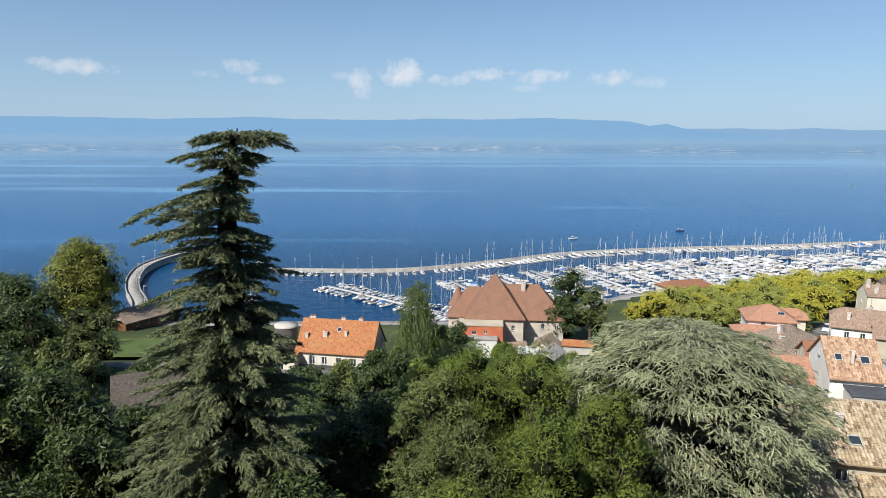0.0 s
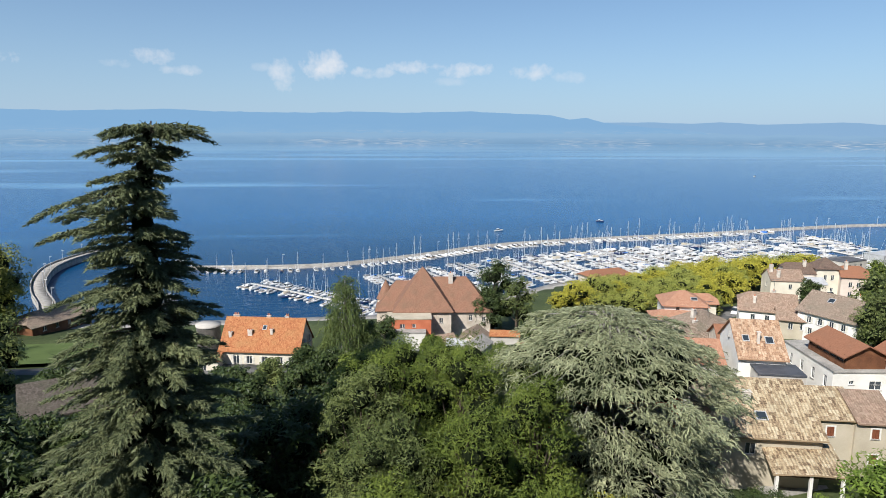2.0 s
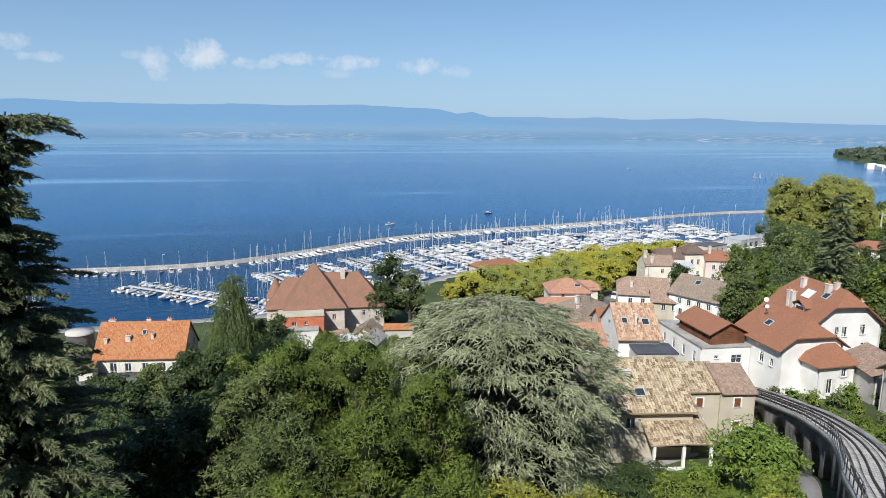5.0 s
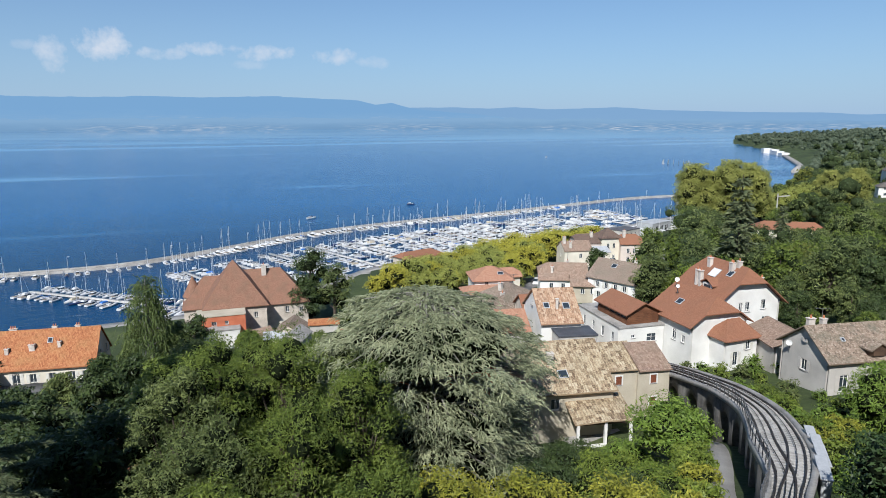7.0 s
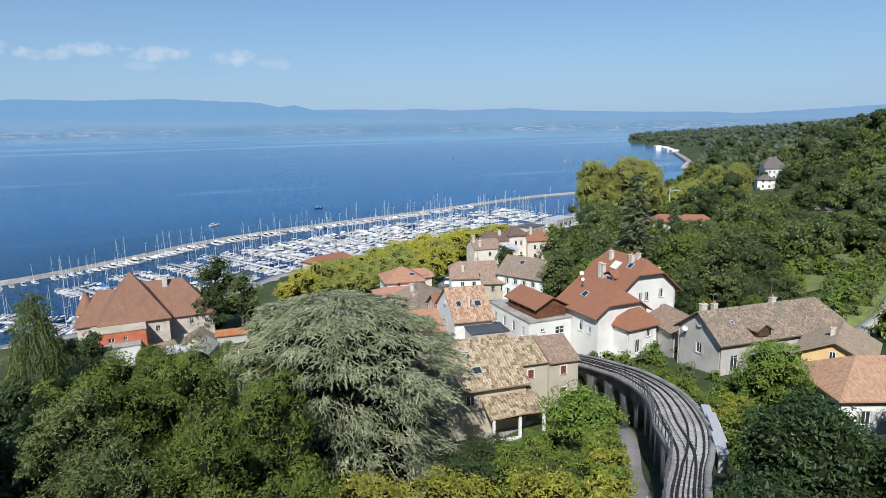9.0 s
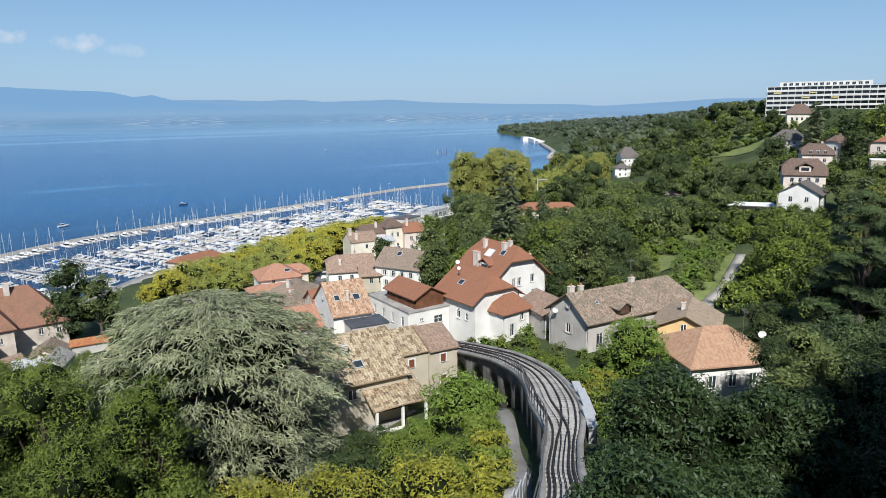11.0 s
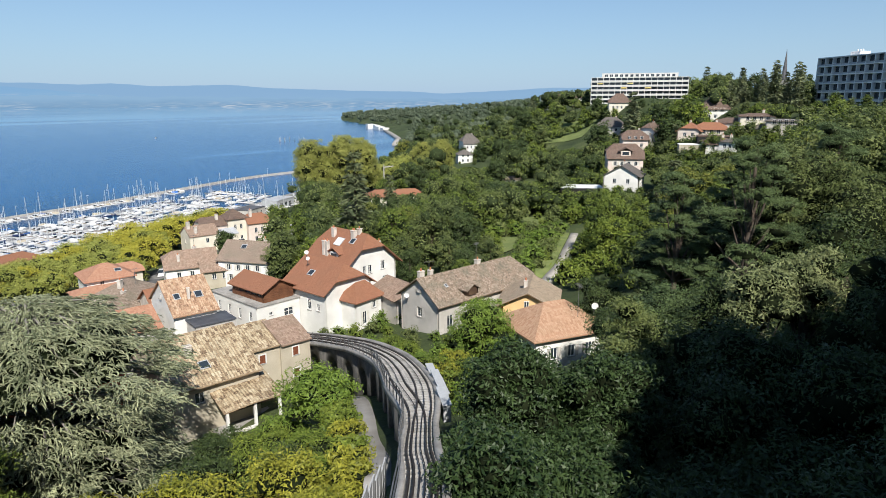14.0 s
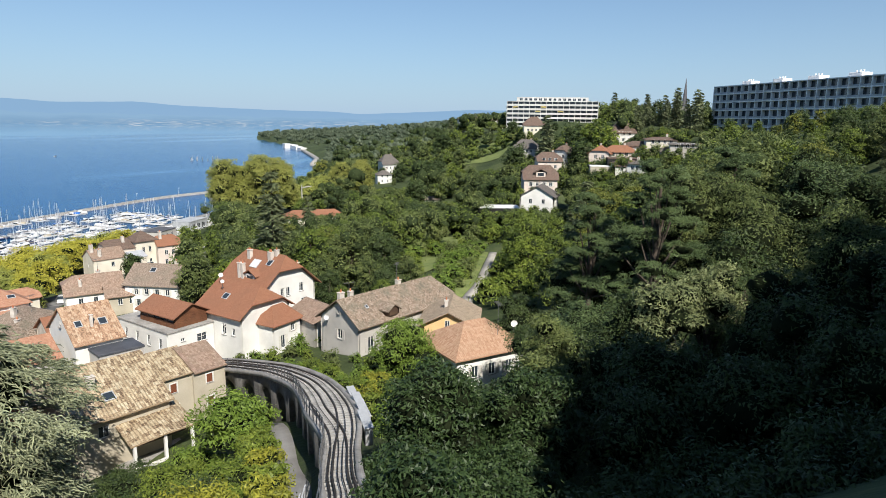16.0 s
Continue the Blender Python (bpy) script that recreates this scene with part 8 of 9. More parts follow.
def far_woods(name, label, bearings, distances, count, size, leaves, mat, seed, keep):
    """Woods too far off to count: one mesh of many crowns."""
    rng = np.random.default_rng(seed)
    chunks, dense = [], []
    made = 0
    while made < count:
        b = radians(bearings[0] + (bearings[1] - bearings[0]) * rng.random())
        d = distances[0] + (distances[1] - distances[0]) * rng.random() ** 1.3
        x, y = d * math.sin(b), d * math.cos(b)
        made += 1
        if not keep(x, y):
            continue
        z = float(ground_z(x, y))
        if z < 1.0:
            continue
        h = allowed_top(x, y, z, size * (0.7 + 0.7 * rng.random()))
        if h < 1.5:
            continue
        r = min(h * 0.42, 6.5)
        bl = np.array([[x + rng.normal() * r * 0.42, y + rng.normal() * r * 0.42, z + h * (0.25 + 0.5 * rng.random()), r * (0.38 + 0.25 * rng.random())] for _ in range(7)])
        chunks.append(leaf_cloud(rng, bl, int(leaves * 1.6), 0.27 + d * 0.0005, 0.75, 0.8))
        dense.append(hearts(rng, bl[::2], 0.85))
    # dark cores for the inner shade; the hazed woods get leaf-coloured ones
    tagged(link("inner_woods", np_mesh("inner_woods", *merge(dense)), mat if mat is F_FAR_HAZE else M_WOODS_SHADE), "solid cores put inside the crowns of the far woods", "woods", kind="stuff")
    ob = link(name, np_mesh(name, *merge(chunks)), mat)
    return tagged(ob, label, "woods", kind="stuff")


inland = lambda gap: (lambda x, y: y < np.interp(x, SHORE_X, SHORE_Y) - gap)
far_woods("hill_woods", "mixed green woods over the far hillside", (50, 100), (310, 700), 420, 12, 230, F_WOODS, 41, inland(25))
far_woods("hill_woods", "lighter broadleaf woods over the far hillside", (50, 100), (310, 800), 260, 10, 200, F_BUSH, 45, inland(25))
far_woods("hill_woods", "dark conifers among the woods of the far hillside", (50, 100), (310, 800), 120, 15, 200, F_DARK, 46, inland(25))
far_woods("shore_woods", "woods along the far shore and its point", (44, 66), (560, 1900), 800, 11, 130, F_FAR_HAZE, 42, inland(12))
far_woods("garden_trees", "lighter garden trees among the hillside villas", (56, 92), (200, 520), 1300, 7.0, 150, F_WALNUT, 43, inland(40))
far_woods("garden_bushes", "light green bushes and small trees among the hillside gardens", (57, 92), (210, 520), 420, 6.0, 150, F_WOODS, 48, inland(40))
far_woods("shore_poplars", "dark taller trees among the woods of the far shore", (47, 66), (520, 1000), 70, 15, 150, F_DARK, 49, inland(30))
far_woods("point_woods", "woods on the low wooded point", (45.5, 56), (1250, 1980), 420, 11, 110, F_FAR_HAZE, 44, inland(5))


# ---- villas on the hillside ----
def villa(label, bearing, d, base, turn, w, dd, wall_h, rise, wall, roof, clip=0.3, cols=3, floors=2, shut=None, chim=1, name="villa"):
    b = radians(bearing)
    x, y = d * math.sin(b), d * math.cos(b)
    ch = [(w * 0.2, 0.4, wall_h + rise * 0.8, 0.8, 0.7, 1.2, 1)] * chim
    # a few garden trees along its front
    for k in range(4 if d < 600 else 0):
        r0, o = d - dd * 0.5 - 3 - 2.5 * (k % 2), (k - 1.5) * (w * 0.34)
        tx, ty = r0 * math.sin(b) + o * math.cos(b), r0 * math.cos(b) - o * math.sin(b)
        rise_to = base + (0.9, 1.8, 0.6, 1.4)[k] - on_ground(tx, ty)
        if rise_to > 1.5:
            kd = (2, 0, 4, 1)[(k + int(d)) % 4]
            plant(kd, tx, ty, 90 * k + d, min(rise_to / (14, 13, 12, 15, 11)[kd], 1.5))
    return house(label, x, y, base, turn - bearing, w, dd, wall_h, rise, wall, roof, clip, 0.6, windows=rows_of("S", w, floors, cols, 1.1, 1.5, 1.0, 2.9) + rows_of("W", dd, floors, 2, 1.0, 1.4, 1.0, 2.9), chimneys=ch, shutters=shut, foot=max(6, base - on_ground(x, y) + 2), name=name, category="villa")


villa("white gabled villa with a wide dark roof", 71.1, 205, 24.2, 80, 9, 10.5, 3.4, 3.0, M_WHITE, R_SLATE, 1.0, 2, 1)
villa("cream chalet villa under a broad brown roof", 71.0, 250, 25.2, 8, 12.4, 10, 4.0, 4.6, M_PINK, R_UMBER, 0.5, 4, 1, M_SHUTTER_W)
turn_c = radians(8 - 71.0)
dormer(250 * math.sin(radians(71.0)) + 4.3 * math.sin(turn_c), 250 * math.cos(radians(71.0)) - 4.3 * math.cos(turn_c), 30.0, 8 - 71.0, 1.45, M_PINK, R_UMBER, "cream front gable in the brown roof of the chalet")
villa("brown-roofed villa with white walls", 71.7, 285, 29.4, 10, 10, 9, 4.4, 3.4, M_PINK, R_UMBER, 0.4)
villa("white villa with a brown tile roof and chimneys", 73.1, 292, 30.7, 60, 8, 8, 5.8, 3.5, M_WHITE, R_UMBER, 0.5, 2, 2, M_SHUTTER_W, 2)
villa("tall white villa with a steep brown mansard roof", 77.7, 330, 40.2, 12, 11, 10, 5.4, 5.4, M_WHITE, R_UMBER, 0.15, 3, 2, M_SHUTTER_W, 2)
villa("brown-roofed villa among trees", 69.8, 372, 31.8, -10, 12.5, 10, 3.8, 4.4, M_GREY, R_SLATE, 0.3, 4, 1)
villa("large villa under a grey-brown hipped roof", 70.35, 425, 42.8, 5, 12.6, 11, 5.0, 5.0, M_CREAM, R_UMBER, 0.2, 4, 1, None, 2)
for k, (b, d, z, t, w, dd, h, r, mt, rf) in enumerate([(76.1, 262, 35.2, 80, 7, 8, 3.2, 2.8, M_PINK, R_RED), (77.6, 266, 36.2, 5, 10, 8, 2.8, 2.2, M_PINK, R_RED), (79.3, 272, 37.6, -10, 11, 9, 3.6, 1.6, M_WHITE, R_UMBER), (81.2, 285, 39.5, 10, 13, 10, 3.4, 1.4, M_WHITE, R_SLATE),
                                                         (82.2, 262, 37.2, -8, 12, 9, 2.4, 1.8, M_GREY, R_SLATE), (83.6, 258, 37.4, 10, 9, 8, 2.4, 1.8, M_GREY, R_SLATE), (78.2, 244, 31.8, 15, 9, 7, 3.2, 1.8, M_WHITE, R_UMBER), (79.2, 236, 33.0, 70, 6, 6, 2.6, 1.6, M_WHITE, R_SLATE)]):
    villa("low terraced villa under a brown tile roof", b, d, z, t, w, dd, h, r, mt, rf, 0.4, 3, 1)
villa("white terraced house under a low brown roof", 80.85, 268, 41.2, 8, 11.5, 8, 2.5, 0.9, M_CREAM, R_UMBER, 0.2, 4, 1)
villa("low grey terraced house under a dark roof", 82.7, 256, 40.3, 4, 10, 8, 2.1, 0.6, M_GREY, R_SLATE, 0.2, 4, 1, None, 0)
# the pergola's near-black walls stand in for the shade under its roof
for b, d, z, w, dd, h, mt, tp, lb in [(77.85, 250, 34.7, 10.5, 7, 2.2, M_DARK, R_UMBER, "brown-roofed pergola with the shade beneath as near-black walls"), (76.3, 246, 33.6, 9, 6, 0.5, M_BEIGE, M_FRAME, "pale paved terrace with a low wall")]:
    block("terrace", lb, "terrace", d * math.sin(radians(b)), d * math.cos(radians(b)), z, 6 - b, w, dd, h, mt, tp, foot=4)
villa("white lakeside villa with a tall dark roof", 57.8, 430, 14.6, 20, 10.5, 10, 7.4, 5.8, M_WHITE, R_SLATE, 0.3, 3, 2, None, 2)
villa("white lakeside villa under a grey hipped roof", 57.4, 402, 8.6, 12, 9, 8, 8.6, 2.4, M_WHITE, R_SLATE, 0.0, 2, 3)
villa("wide white villa under a low brown roof on the ridge", 64.8, 560, 46.6, 10, 18, 10, 3.6, 3.4, M_WHITE, R_UMBER, 0.3, 5, 1)
villa("white villa under a low brown roof on the ridge", 67.3, 545, 47.6, -6, 10, 9, 3.0, 2.6, M_WHITE, R_UMBER, 0.3, 3, 1)
villa("garden hut with a pale roof beside the plots", 61.4, 305, 11.4, 10, 9, 5, 2.4, 1.0, M_BEIGE, R_GREYB, 1.0, 2, 1, None, 0, "hut")
block("carport", "low flat-roofed dark carport with a white edge", "carport", 192, 79.5, 20.3, -60, 13, 7, 2.6, M_DARK, M_FRAME, foot=5)
for k, (bx, by, w, h) in enumerate([(880, 748, 34, 3.8), (850, 712, 24, 2.8), (815, 672, 16, 2.6), (872, 752, 12, 5.4)]):
    block("beach_building", "long low white beach building on the shore", "beach building", bx, by, 2, 58, w, 11, h, M_WHITE, M_FRAME, rows_of("S", w, 1, 7, 2.5, 1.8, 1.2))
shore_wall = link("shore_wall", np_mesh("shore_wall", *ribbon([(905, 762, 1.6), (800, 657, 1.6), (690, 552, 1.6), (640, 505, 1.6), (560, 448, 1.6)], (-3, 3), (-3.0, 1.0))), M_STONE)
tagged(shore_wall, "pale stone wall along the far shore", "wall", kind="structure")


def slab_block(label, x, y, z, turn, w, d, floors, bays, wall, rail_mat, storey=2.9, awnings=False, roof_things=4, slab=0.14, front=0.8):
    """A long block of flats: floor slabs, recessed glazing, cross walls between the bays, balcony fronts."""
    root = thing("apartment_building", pose(x, y, z, 0, 0, turn), label, "apartment building")
    part("core", box(-w / 2 + 0.2, w / 2 - 0.2, -d / 2 + 1.6, d / 2, -8, floors * storey, 0.05), wall, root)
    bw = w / bays
    for f in range(floors + 1):
        part("floor_slab", box(-w / 2, w / 2, -d / 2, d / 2 + 0.1, f * storey - slab, f * storey + slab), wall, root)
    for b in range(bays + 1):
        px = -w / 2 + b * bw
        part("cross_wall", box(px - 0.17, px + 0.17, -d / 2 + 0.05, -d / 2 + 1.6, -8, floors * storey), wall, root)
    glass_me = to_mesh("glazing", box(-bw / 2 + 0.15, bw / 2 - 0.15, 0, 0.08, 0.2, storey - 0.25))
    glass_me.materials.append(M_GLASS)
    front_me = to_mesh("balcony_front", box(-bw / 2 + 0.12, bw / 2 - 0.12, 0, 0.07, slab, front))
    front_me.materials.append(rail_mat)
    for f in range(floors):
        for b in range(bays):
            px = -w / 2 + (b + 0.5) * bw
            for nm, me, yy in (("glazing", glass_me, -d / 2 + 1.5), ("balcony_front", front_me, -d / 2 + 0.02)):
                ob = new(nm, me)
                ob.parent = root
                ob.matrix_basis = pose(px, yy, f * storey)
    rng = np.random.default_rng(bays)
    if awnings:
        for k in range(5):
            f, b = rng.integers(1, floors), rng.integers(0, bays)
            px = -w / 2 + (b + 0.5) * bw
            bm = bmesh.new()
            bm.faces.new([bm.verts.new(p) for p in ((px - bw * 0.45, -d / 2 - 0.7, f * storey + 1.7), (px + bw * 0.45, -d / 2 - 0.7, f * storey + 1.7), (px + bw * 0.45, -d / 2 + 0.3, f * storey + 2.6), (px - bw * 0.45, -d / 2 + 0.3, f * storey + 2.6))])
            bmesh.ops.solidify(bm, geom=bm.faces[:], thickness=0.05)
            part("awning", bm, M_AWN, root, "yellow canvas awning")
    for k in range(roof_things):
        px = -w * 0.35 + k * w * 0.7 / max(roof_things - 1, 1)
        part("stair_head", box(px - 2.6, px + 2.6, -2, 2, floors * storey + 0.14, floors * storey + 1.7, 0.05), wall, root)
        for q in range(3):
            v, f2 = tube([(px - 1.5 + q * 1.4, 0, floors * storey + 1.7), (px - 1.5 + q * 1.4, 0, floors * storey + 2.5)], 0.25, 8)
            link("vent", np_mesh("vent", v, f2), wall, root)


M_SLABWHITE = surface("flats_white", [(0.2, (0.45, 0.44, 0.42)), (0.7, (0.62, 0.61, 0.58))], 0.3, 0.9, 0.2, 10)
M_SLABPALE = surface("flats_pale_frame", [(0.2, (0.7, 0.7, 0.69)), (0.7, (0.82, 0.82, 0.81))], 0.3, 0.8, 0.2, 10)
M_SLABGREY = surface("flats_grey", [(0.2, (0.3, 0.32, 0.34)), (0.7, (0.44, 0.46, 0.48))], 0.3, 0.8, 0.2, 10)
M_AWN = surface("yellow_awning", [(0.2, (0.52, 0.42, 0.14)), (0.7, (0.66, 0.56, 0.24))], 1, 0.9, 0.2, 10)
slab_block("long white apartment block with balconies and yellow awnings", 476, 156, 42.6, -71, 66, 13, 7, 16, M_SLABWHITE, M_SLABWHITE, 3.1, True, 2, 0.16, 1.15)
block("roof_storey", "set-back white top storey of the apartment block", "top storey", 477, 156.3, 64.5, -71, 52, 8, 2.6, M_SLABWHITE, M_SLABWHITE, rows_of("S", 52, 1, 14, 2.2, 1.7, 0.4), foot=0.2)
slab_block("wide grey slab of flats with a grid of loggias", 264.8, -8.1, 45.6, -140.4, 100, 12, 6, 23, M_SLABPALE, M_SLABGREY, 3.2, False, 5, 0.17, 0.8)


def steeple(x, y, z, h):
    root = thing("church_steeple", pose(x, y, z), "slim dark church steeple over the trees", "church")
    part("tower", box(-2.2, 2.2, -2.2, 2.2, -4, h * 0.45, 0.05), M_STONE, root)
    v, f = tube([(0, 0, h * 0.45), (0, 0, h)], [1.7, 0.05], 8)
    link("spire", np_mesh("spire", v, f), R_SLATE_PLAIN, root)


R_SLATE_PLAIN = surface("spire_slate", [(0.3, (0.06, 0.06, 0.065)), (0.8, (0.14, 0.14, 0.15))], 0.6, 0.7, 0.3, 8)
steeple(416, 55, 46, 30)
# ridge trees round the flats
for k, (b, d, h, kd) in enumerate([(82.0, 300, 17, 5), (83.4, 310, 18, 5), (81.0, 330, 15, 5), (79.6, 345, 16, 5), (84.2, 300, 11, 0), (86.6, 268, 6, 2), (88.4, 262, 6, 0), (90.5, 255, 7, 2), (92.5, 250, 8, 0), (94, 240, 8, 1), (95.6, 225, 9, 0), (97.5, 210, 11, 0), (77.0, 420, 18, 5), (78.4, 405, 12, 0), (80.4, 380, 13, 1), (76.4, 390, 10, 2), (98.5, 180, 17, 1), (93, 300, 18, 5), (100, 160, 17, 0)]):
    bb = radians(b)
    x, y = d * math.sin(bb), d * math.cos(bb)
    plant(kd, x, y, 77 * k, h / (14, 13, 12, 15, 11, 19)[kd])

# trees between the villas: bearing, distance, height angle of the top, kind
for k, (b, d, e, kd) in enumerate([(71.7, 345, 0.3, 5), (68.9, 335, -1.6, 1), (68.3, 300, -3.4, 0), (72.8, 318, -0.4, 4), (73.4, 330, -0.2, 4), (74.4, 320, 0.4, 2), (75.2, 312, 0.5, 0), (76.0, 318, 0.2, 2), (74.6, 285, -1.2, 1), (75.0, 272, -2.0, 5), (74.4, 255, -3.4, 0),
                                   (75.6, 240, -3.9, 1), (73.2, 262, -4.3, 2), (73.3, 240, -5.6, 0), (72.9, 222, -6.2, 1), (69.2, 268, -5.0, 2), (68.9, 240, -6.2, 0), (68.4, 255, -4.6, 1), (76.9, 226, -5.2, 2), (78.9, 330, 1.5, 5), (79.6, 335, 2.0, 5), (80.4, 330, 1.6, 5), (81.2, 325, 1.9, 5), (80.0, 300, -0.2, 0), (78.9, 300, -0.9, 1),
                                   (76.5, 290, -1.9, 0), (79.9, 225, -4.2, 4), (81.0, 225, -3.8, 0), (82.4, 225, -3.6, 4), (83.8, 230, -3.0, 0), (66.6, 470, -0.5, 5), (68.6, 450, 0.2, 1), (72.2, 400, 0.0, 1), (73.4, 420, 0.1, 0), (63.2, 520, 0.2, 5), (62.6, 470, -0.6, 1), (64.0, 400, -2.2, 0),
                                   (62.2, 360, -3.2, 1), (63.6, 330, -3.6, 4), (65.2, 330, -3.8, 0), (66.8, 320, -4.0, 2), (60.8, 420, -2.0, 0), (59.6, 380, -2.4, 1), (59.4, 330, -3.9, 0), (60.2, 290, -5.0, 1), (58.8, 270, -6.0, 0), (67.4, 270, -5.4, 4), (65.8, 262, -6.2, 2), (64.2, 270, -6.0, 0), (77.2, 345, -0.6, 4), (84.0, 280, -0.6, 1), (85.0, 250, -0.1, 2), (86.0, 246, 0.5, 2), (87.0, 240, 0.1, 0), (88.0, 235, 0.3, 2), (89.2, 230, 0.0, 0), (90.4, 228, 0.5, 1), (91.6, 222, 0.2, 0), (92.8, 215, 0.6, 2), (94.5, 205, 0.4, 4),
                                   (96.5, 195, 0.5, 1), (98.5, 185, 0.6, 0), (100.5, 170, 0.4, 1), (87.2, 220, -1.6, 4), (90.0, 205, -1.2, 1), (93.0, 190, -1.0, 2), (95.5, 180, -0.9, 0), (98.0, 165, -0.8, 4), (84.6, 270, -0.4, 0), (82.8, 290, 1.6, 5), (83.5, 285, 2.2, 5), (81.8, 300, 1.8, 5), (85.6, 225, -1.9, 0), (88.8, 190, -2.0, 2), (92.0, 175, -1.6, 1)]):
    bb = radians(b)
    x, y = d * math.sin(bb), d * math.cos(bb)
    h = allowed_top(x, y, on_ground(x, y), 50 + d * math.tan(radians(e)) - on_ground(x, y)) if b < 60 else 50 + d * math.tan(radians(e)) - on_ground(x, y)
    if h > 2.5:
        plant(kd, x, y, 61 * k, min(h / (14, 13, 12, 15, 11, 19)[kd], 1.5))
for k, (x, y, s) in enumerate([(93, 60, 0.4), (98, 63, 0.5), (103, 66, 0.55), (107, 72, 0.6), (101, 57, 0.4), (110, 64, 0.55), (95, 70, 0.45), (99, 76, 0.6), (104, 82, 0.7), (97, 84, 0.6)]):
    plant((0, 2, 1, 0, 4)[k % 5], x, y, 55 * k, s)
for k, (x, y, z) in enumerate(lane[9::2]):
    for j in range(2):
        side = 3.2 + 3.0 * j + 1.5 * hill_rng.random()
        plant((4, 2, 0)[(k + j) % 3], x - 0.34 * side, y + 0.94 * side, 71 * k, 0.16 + 0.16 * hill_rng.random())
broadleaf("bushy mid-green tree between the white houses", at(93.2, 106.6), 12.4, 4.6, F_WOODS, 6000, 0.27, 410, 0.0, 14, 14, 0.9)
for k, (x, y, h) in enumerate([(171, 73.5, 6.5), (177, 69, 7.5), (166, 64.5, 5.5), (181, 77.5, 6.0), (184, 71.5, 6.5)]):
    plant((2, 0, 4)[k % 3], x, y, 80 * k, h / (12, 14, 11)[k % 3])
slab_rng = np.random.default_rng(71)
for k in range(130):
    b, d = 84.0 + 17 * slab_rng.random(), 100 + 122 * slab_rng.random()
    x, y = d * math.sin(radians(b)), d * math.cos(radians(b))
    top = 0.2 - 3.6 * (222 - d) / 122 + 0.5 * slab_rng.normal()
    h = 50 + d * math.tan(radians(top)) - on_ground(x, y)
    kd = slab_rng.choice(5, p=[0.3, 0.15, 0.25, 0.2, 0.1])
    h = max(h, 4.5 + 3.5 * slab_rng.random())
    if b < 86.2:
        h = min(h, 50 - d * 0.02 - on_ground(x, y))
    if on_ground(x, y) < 49 and h > 1:
        plant(kd, x, y, 67 * k, min(h / (14, 13, 12, 15, 11)[kd], 1.35))
broadleaf("dark green tree before the cream building", at(110.3, 148.5), 8.8, 3.2, F_DARK, 4200, 0.26, 411, 0.0, 12, 14, 0.7)
# single trees that stand out on the hillside: kind, bearing, distance, height angle of the top
for k, (kd, b, d, e) in enumerate([(5, 78.75, 345, 1.4), (5, 79.7, 350, 1.85), (5, 81.9, 340, 2.9), (5, 83.7, 335, 2.5), (5, 80.8, 338, 1.1), (5, 82.7, 345, 2.0), (5, 81.3, 352, 1.7), (5, 84.3, 338, 1.6), (5, 71.46, 355, 0.64), (5, 71.2, 300, -1.2), (2, 75.8, 300, 0.5), (4, 76.4, 292, -0.3), (2, 75.2, 305, 0.1), (1, 74.1, 310, 0.1),
                                   (1, 61.2, 335, -3.4), (1, 61.9, 330, -3.7), (1, 60.7, 338, -3.9), (3, 52.1, 395, -3.2), (3, 51.7, 398, -3.7), (0, 56.9, 380, -5.6), (2, 57.6, 384, -5.6), (0, 58.3, 382, -5.0), (1, 58.9, 395, -3.6), (0, 56.3, 388, -5.0), (2, 57.0, 396, -5.3), (1, 57.3, 416, -4.0), (0, 58.5, 418, -3.9), (2, 84.6, 250, -1.6), (0, 85.4, 255, -1.2), (4, 83.6, 238, -3.0), (2, 82.6, 236, -3.2), (0, 81.6, 238, -3.4), (2, 84.3, 240, -2.6), (1, 86.0, 250, -1.0), (0, 80.6, 236, -3.6), (0, 73.0, 380, -0.7), (2, 74.5, 385, -0.8), (1, 72.2, 375, -0.9), (3, 76.5, 370, -0.3), (0, 75.4, 372, -0.5), (2, 80.3, 245, -2.6), (0, 81.2, 243, -2.5), (4, 82.2, 240, -2.5), (2, 83.2, 242, -2.3), (2, 76.3, 240, -3.7), (0, 77.2, 240, -3.9), (0, 80.0, 310, -0.8), (1, 81.5, 305, -0.9), (0, 83.0, 300, -0.8), (2, 82.3, 296, -1.0), (1, 84.0, 290, -0.9), (0, 79.3, 312, -0.7), (1, 80.2, 345, 0.7), (1, 82.4, 340, 1.1), (1, 83.2, 338, 1.3), (1, 84.2, 335, 1.5), (1, 81.2, 342, 0.9), (0, 82.0, 300, -0.5), (1, 80.7, 306, -0.4), (0, 83.5, 296, -0.4), (1, 72.8, 330, -1.5), (2, 69.0, 330, -3.4)]):
    x, y = d * math.sin(radians(b)), d * math.cos(radians(b))
    h = 50 + d * math.tan(radians(e)) - on_ground(x, y)
    if h > 2:
        plant(kd, x, y, 43 * k, h / (14, 13, 12, 15, 11, 19)[kd])
# the tall dark spruce above the white house
copy_thing(KINDS[5], at(111, 100.6, 20, (39.2 - on_ground(111, 100.6)) / 19))
mast = thing("mast", pose(231, 191.4, 8.6), "tall pale wooden mast beside the park pavilion", "mast")
v, f = tube([(0, 0, -1), (0, 0, 12)], [0.32, 0.22], 8)
link("pole", np_mesh("pole", v, f), M_DOCK, mast)
part("arm", box(-0.2, 7.0, -0.15, 0.15, 10.6, 11.0), M_DOCK, mast)

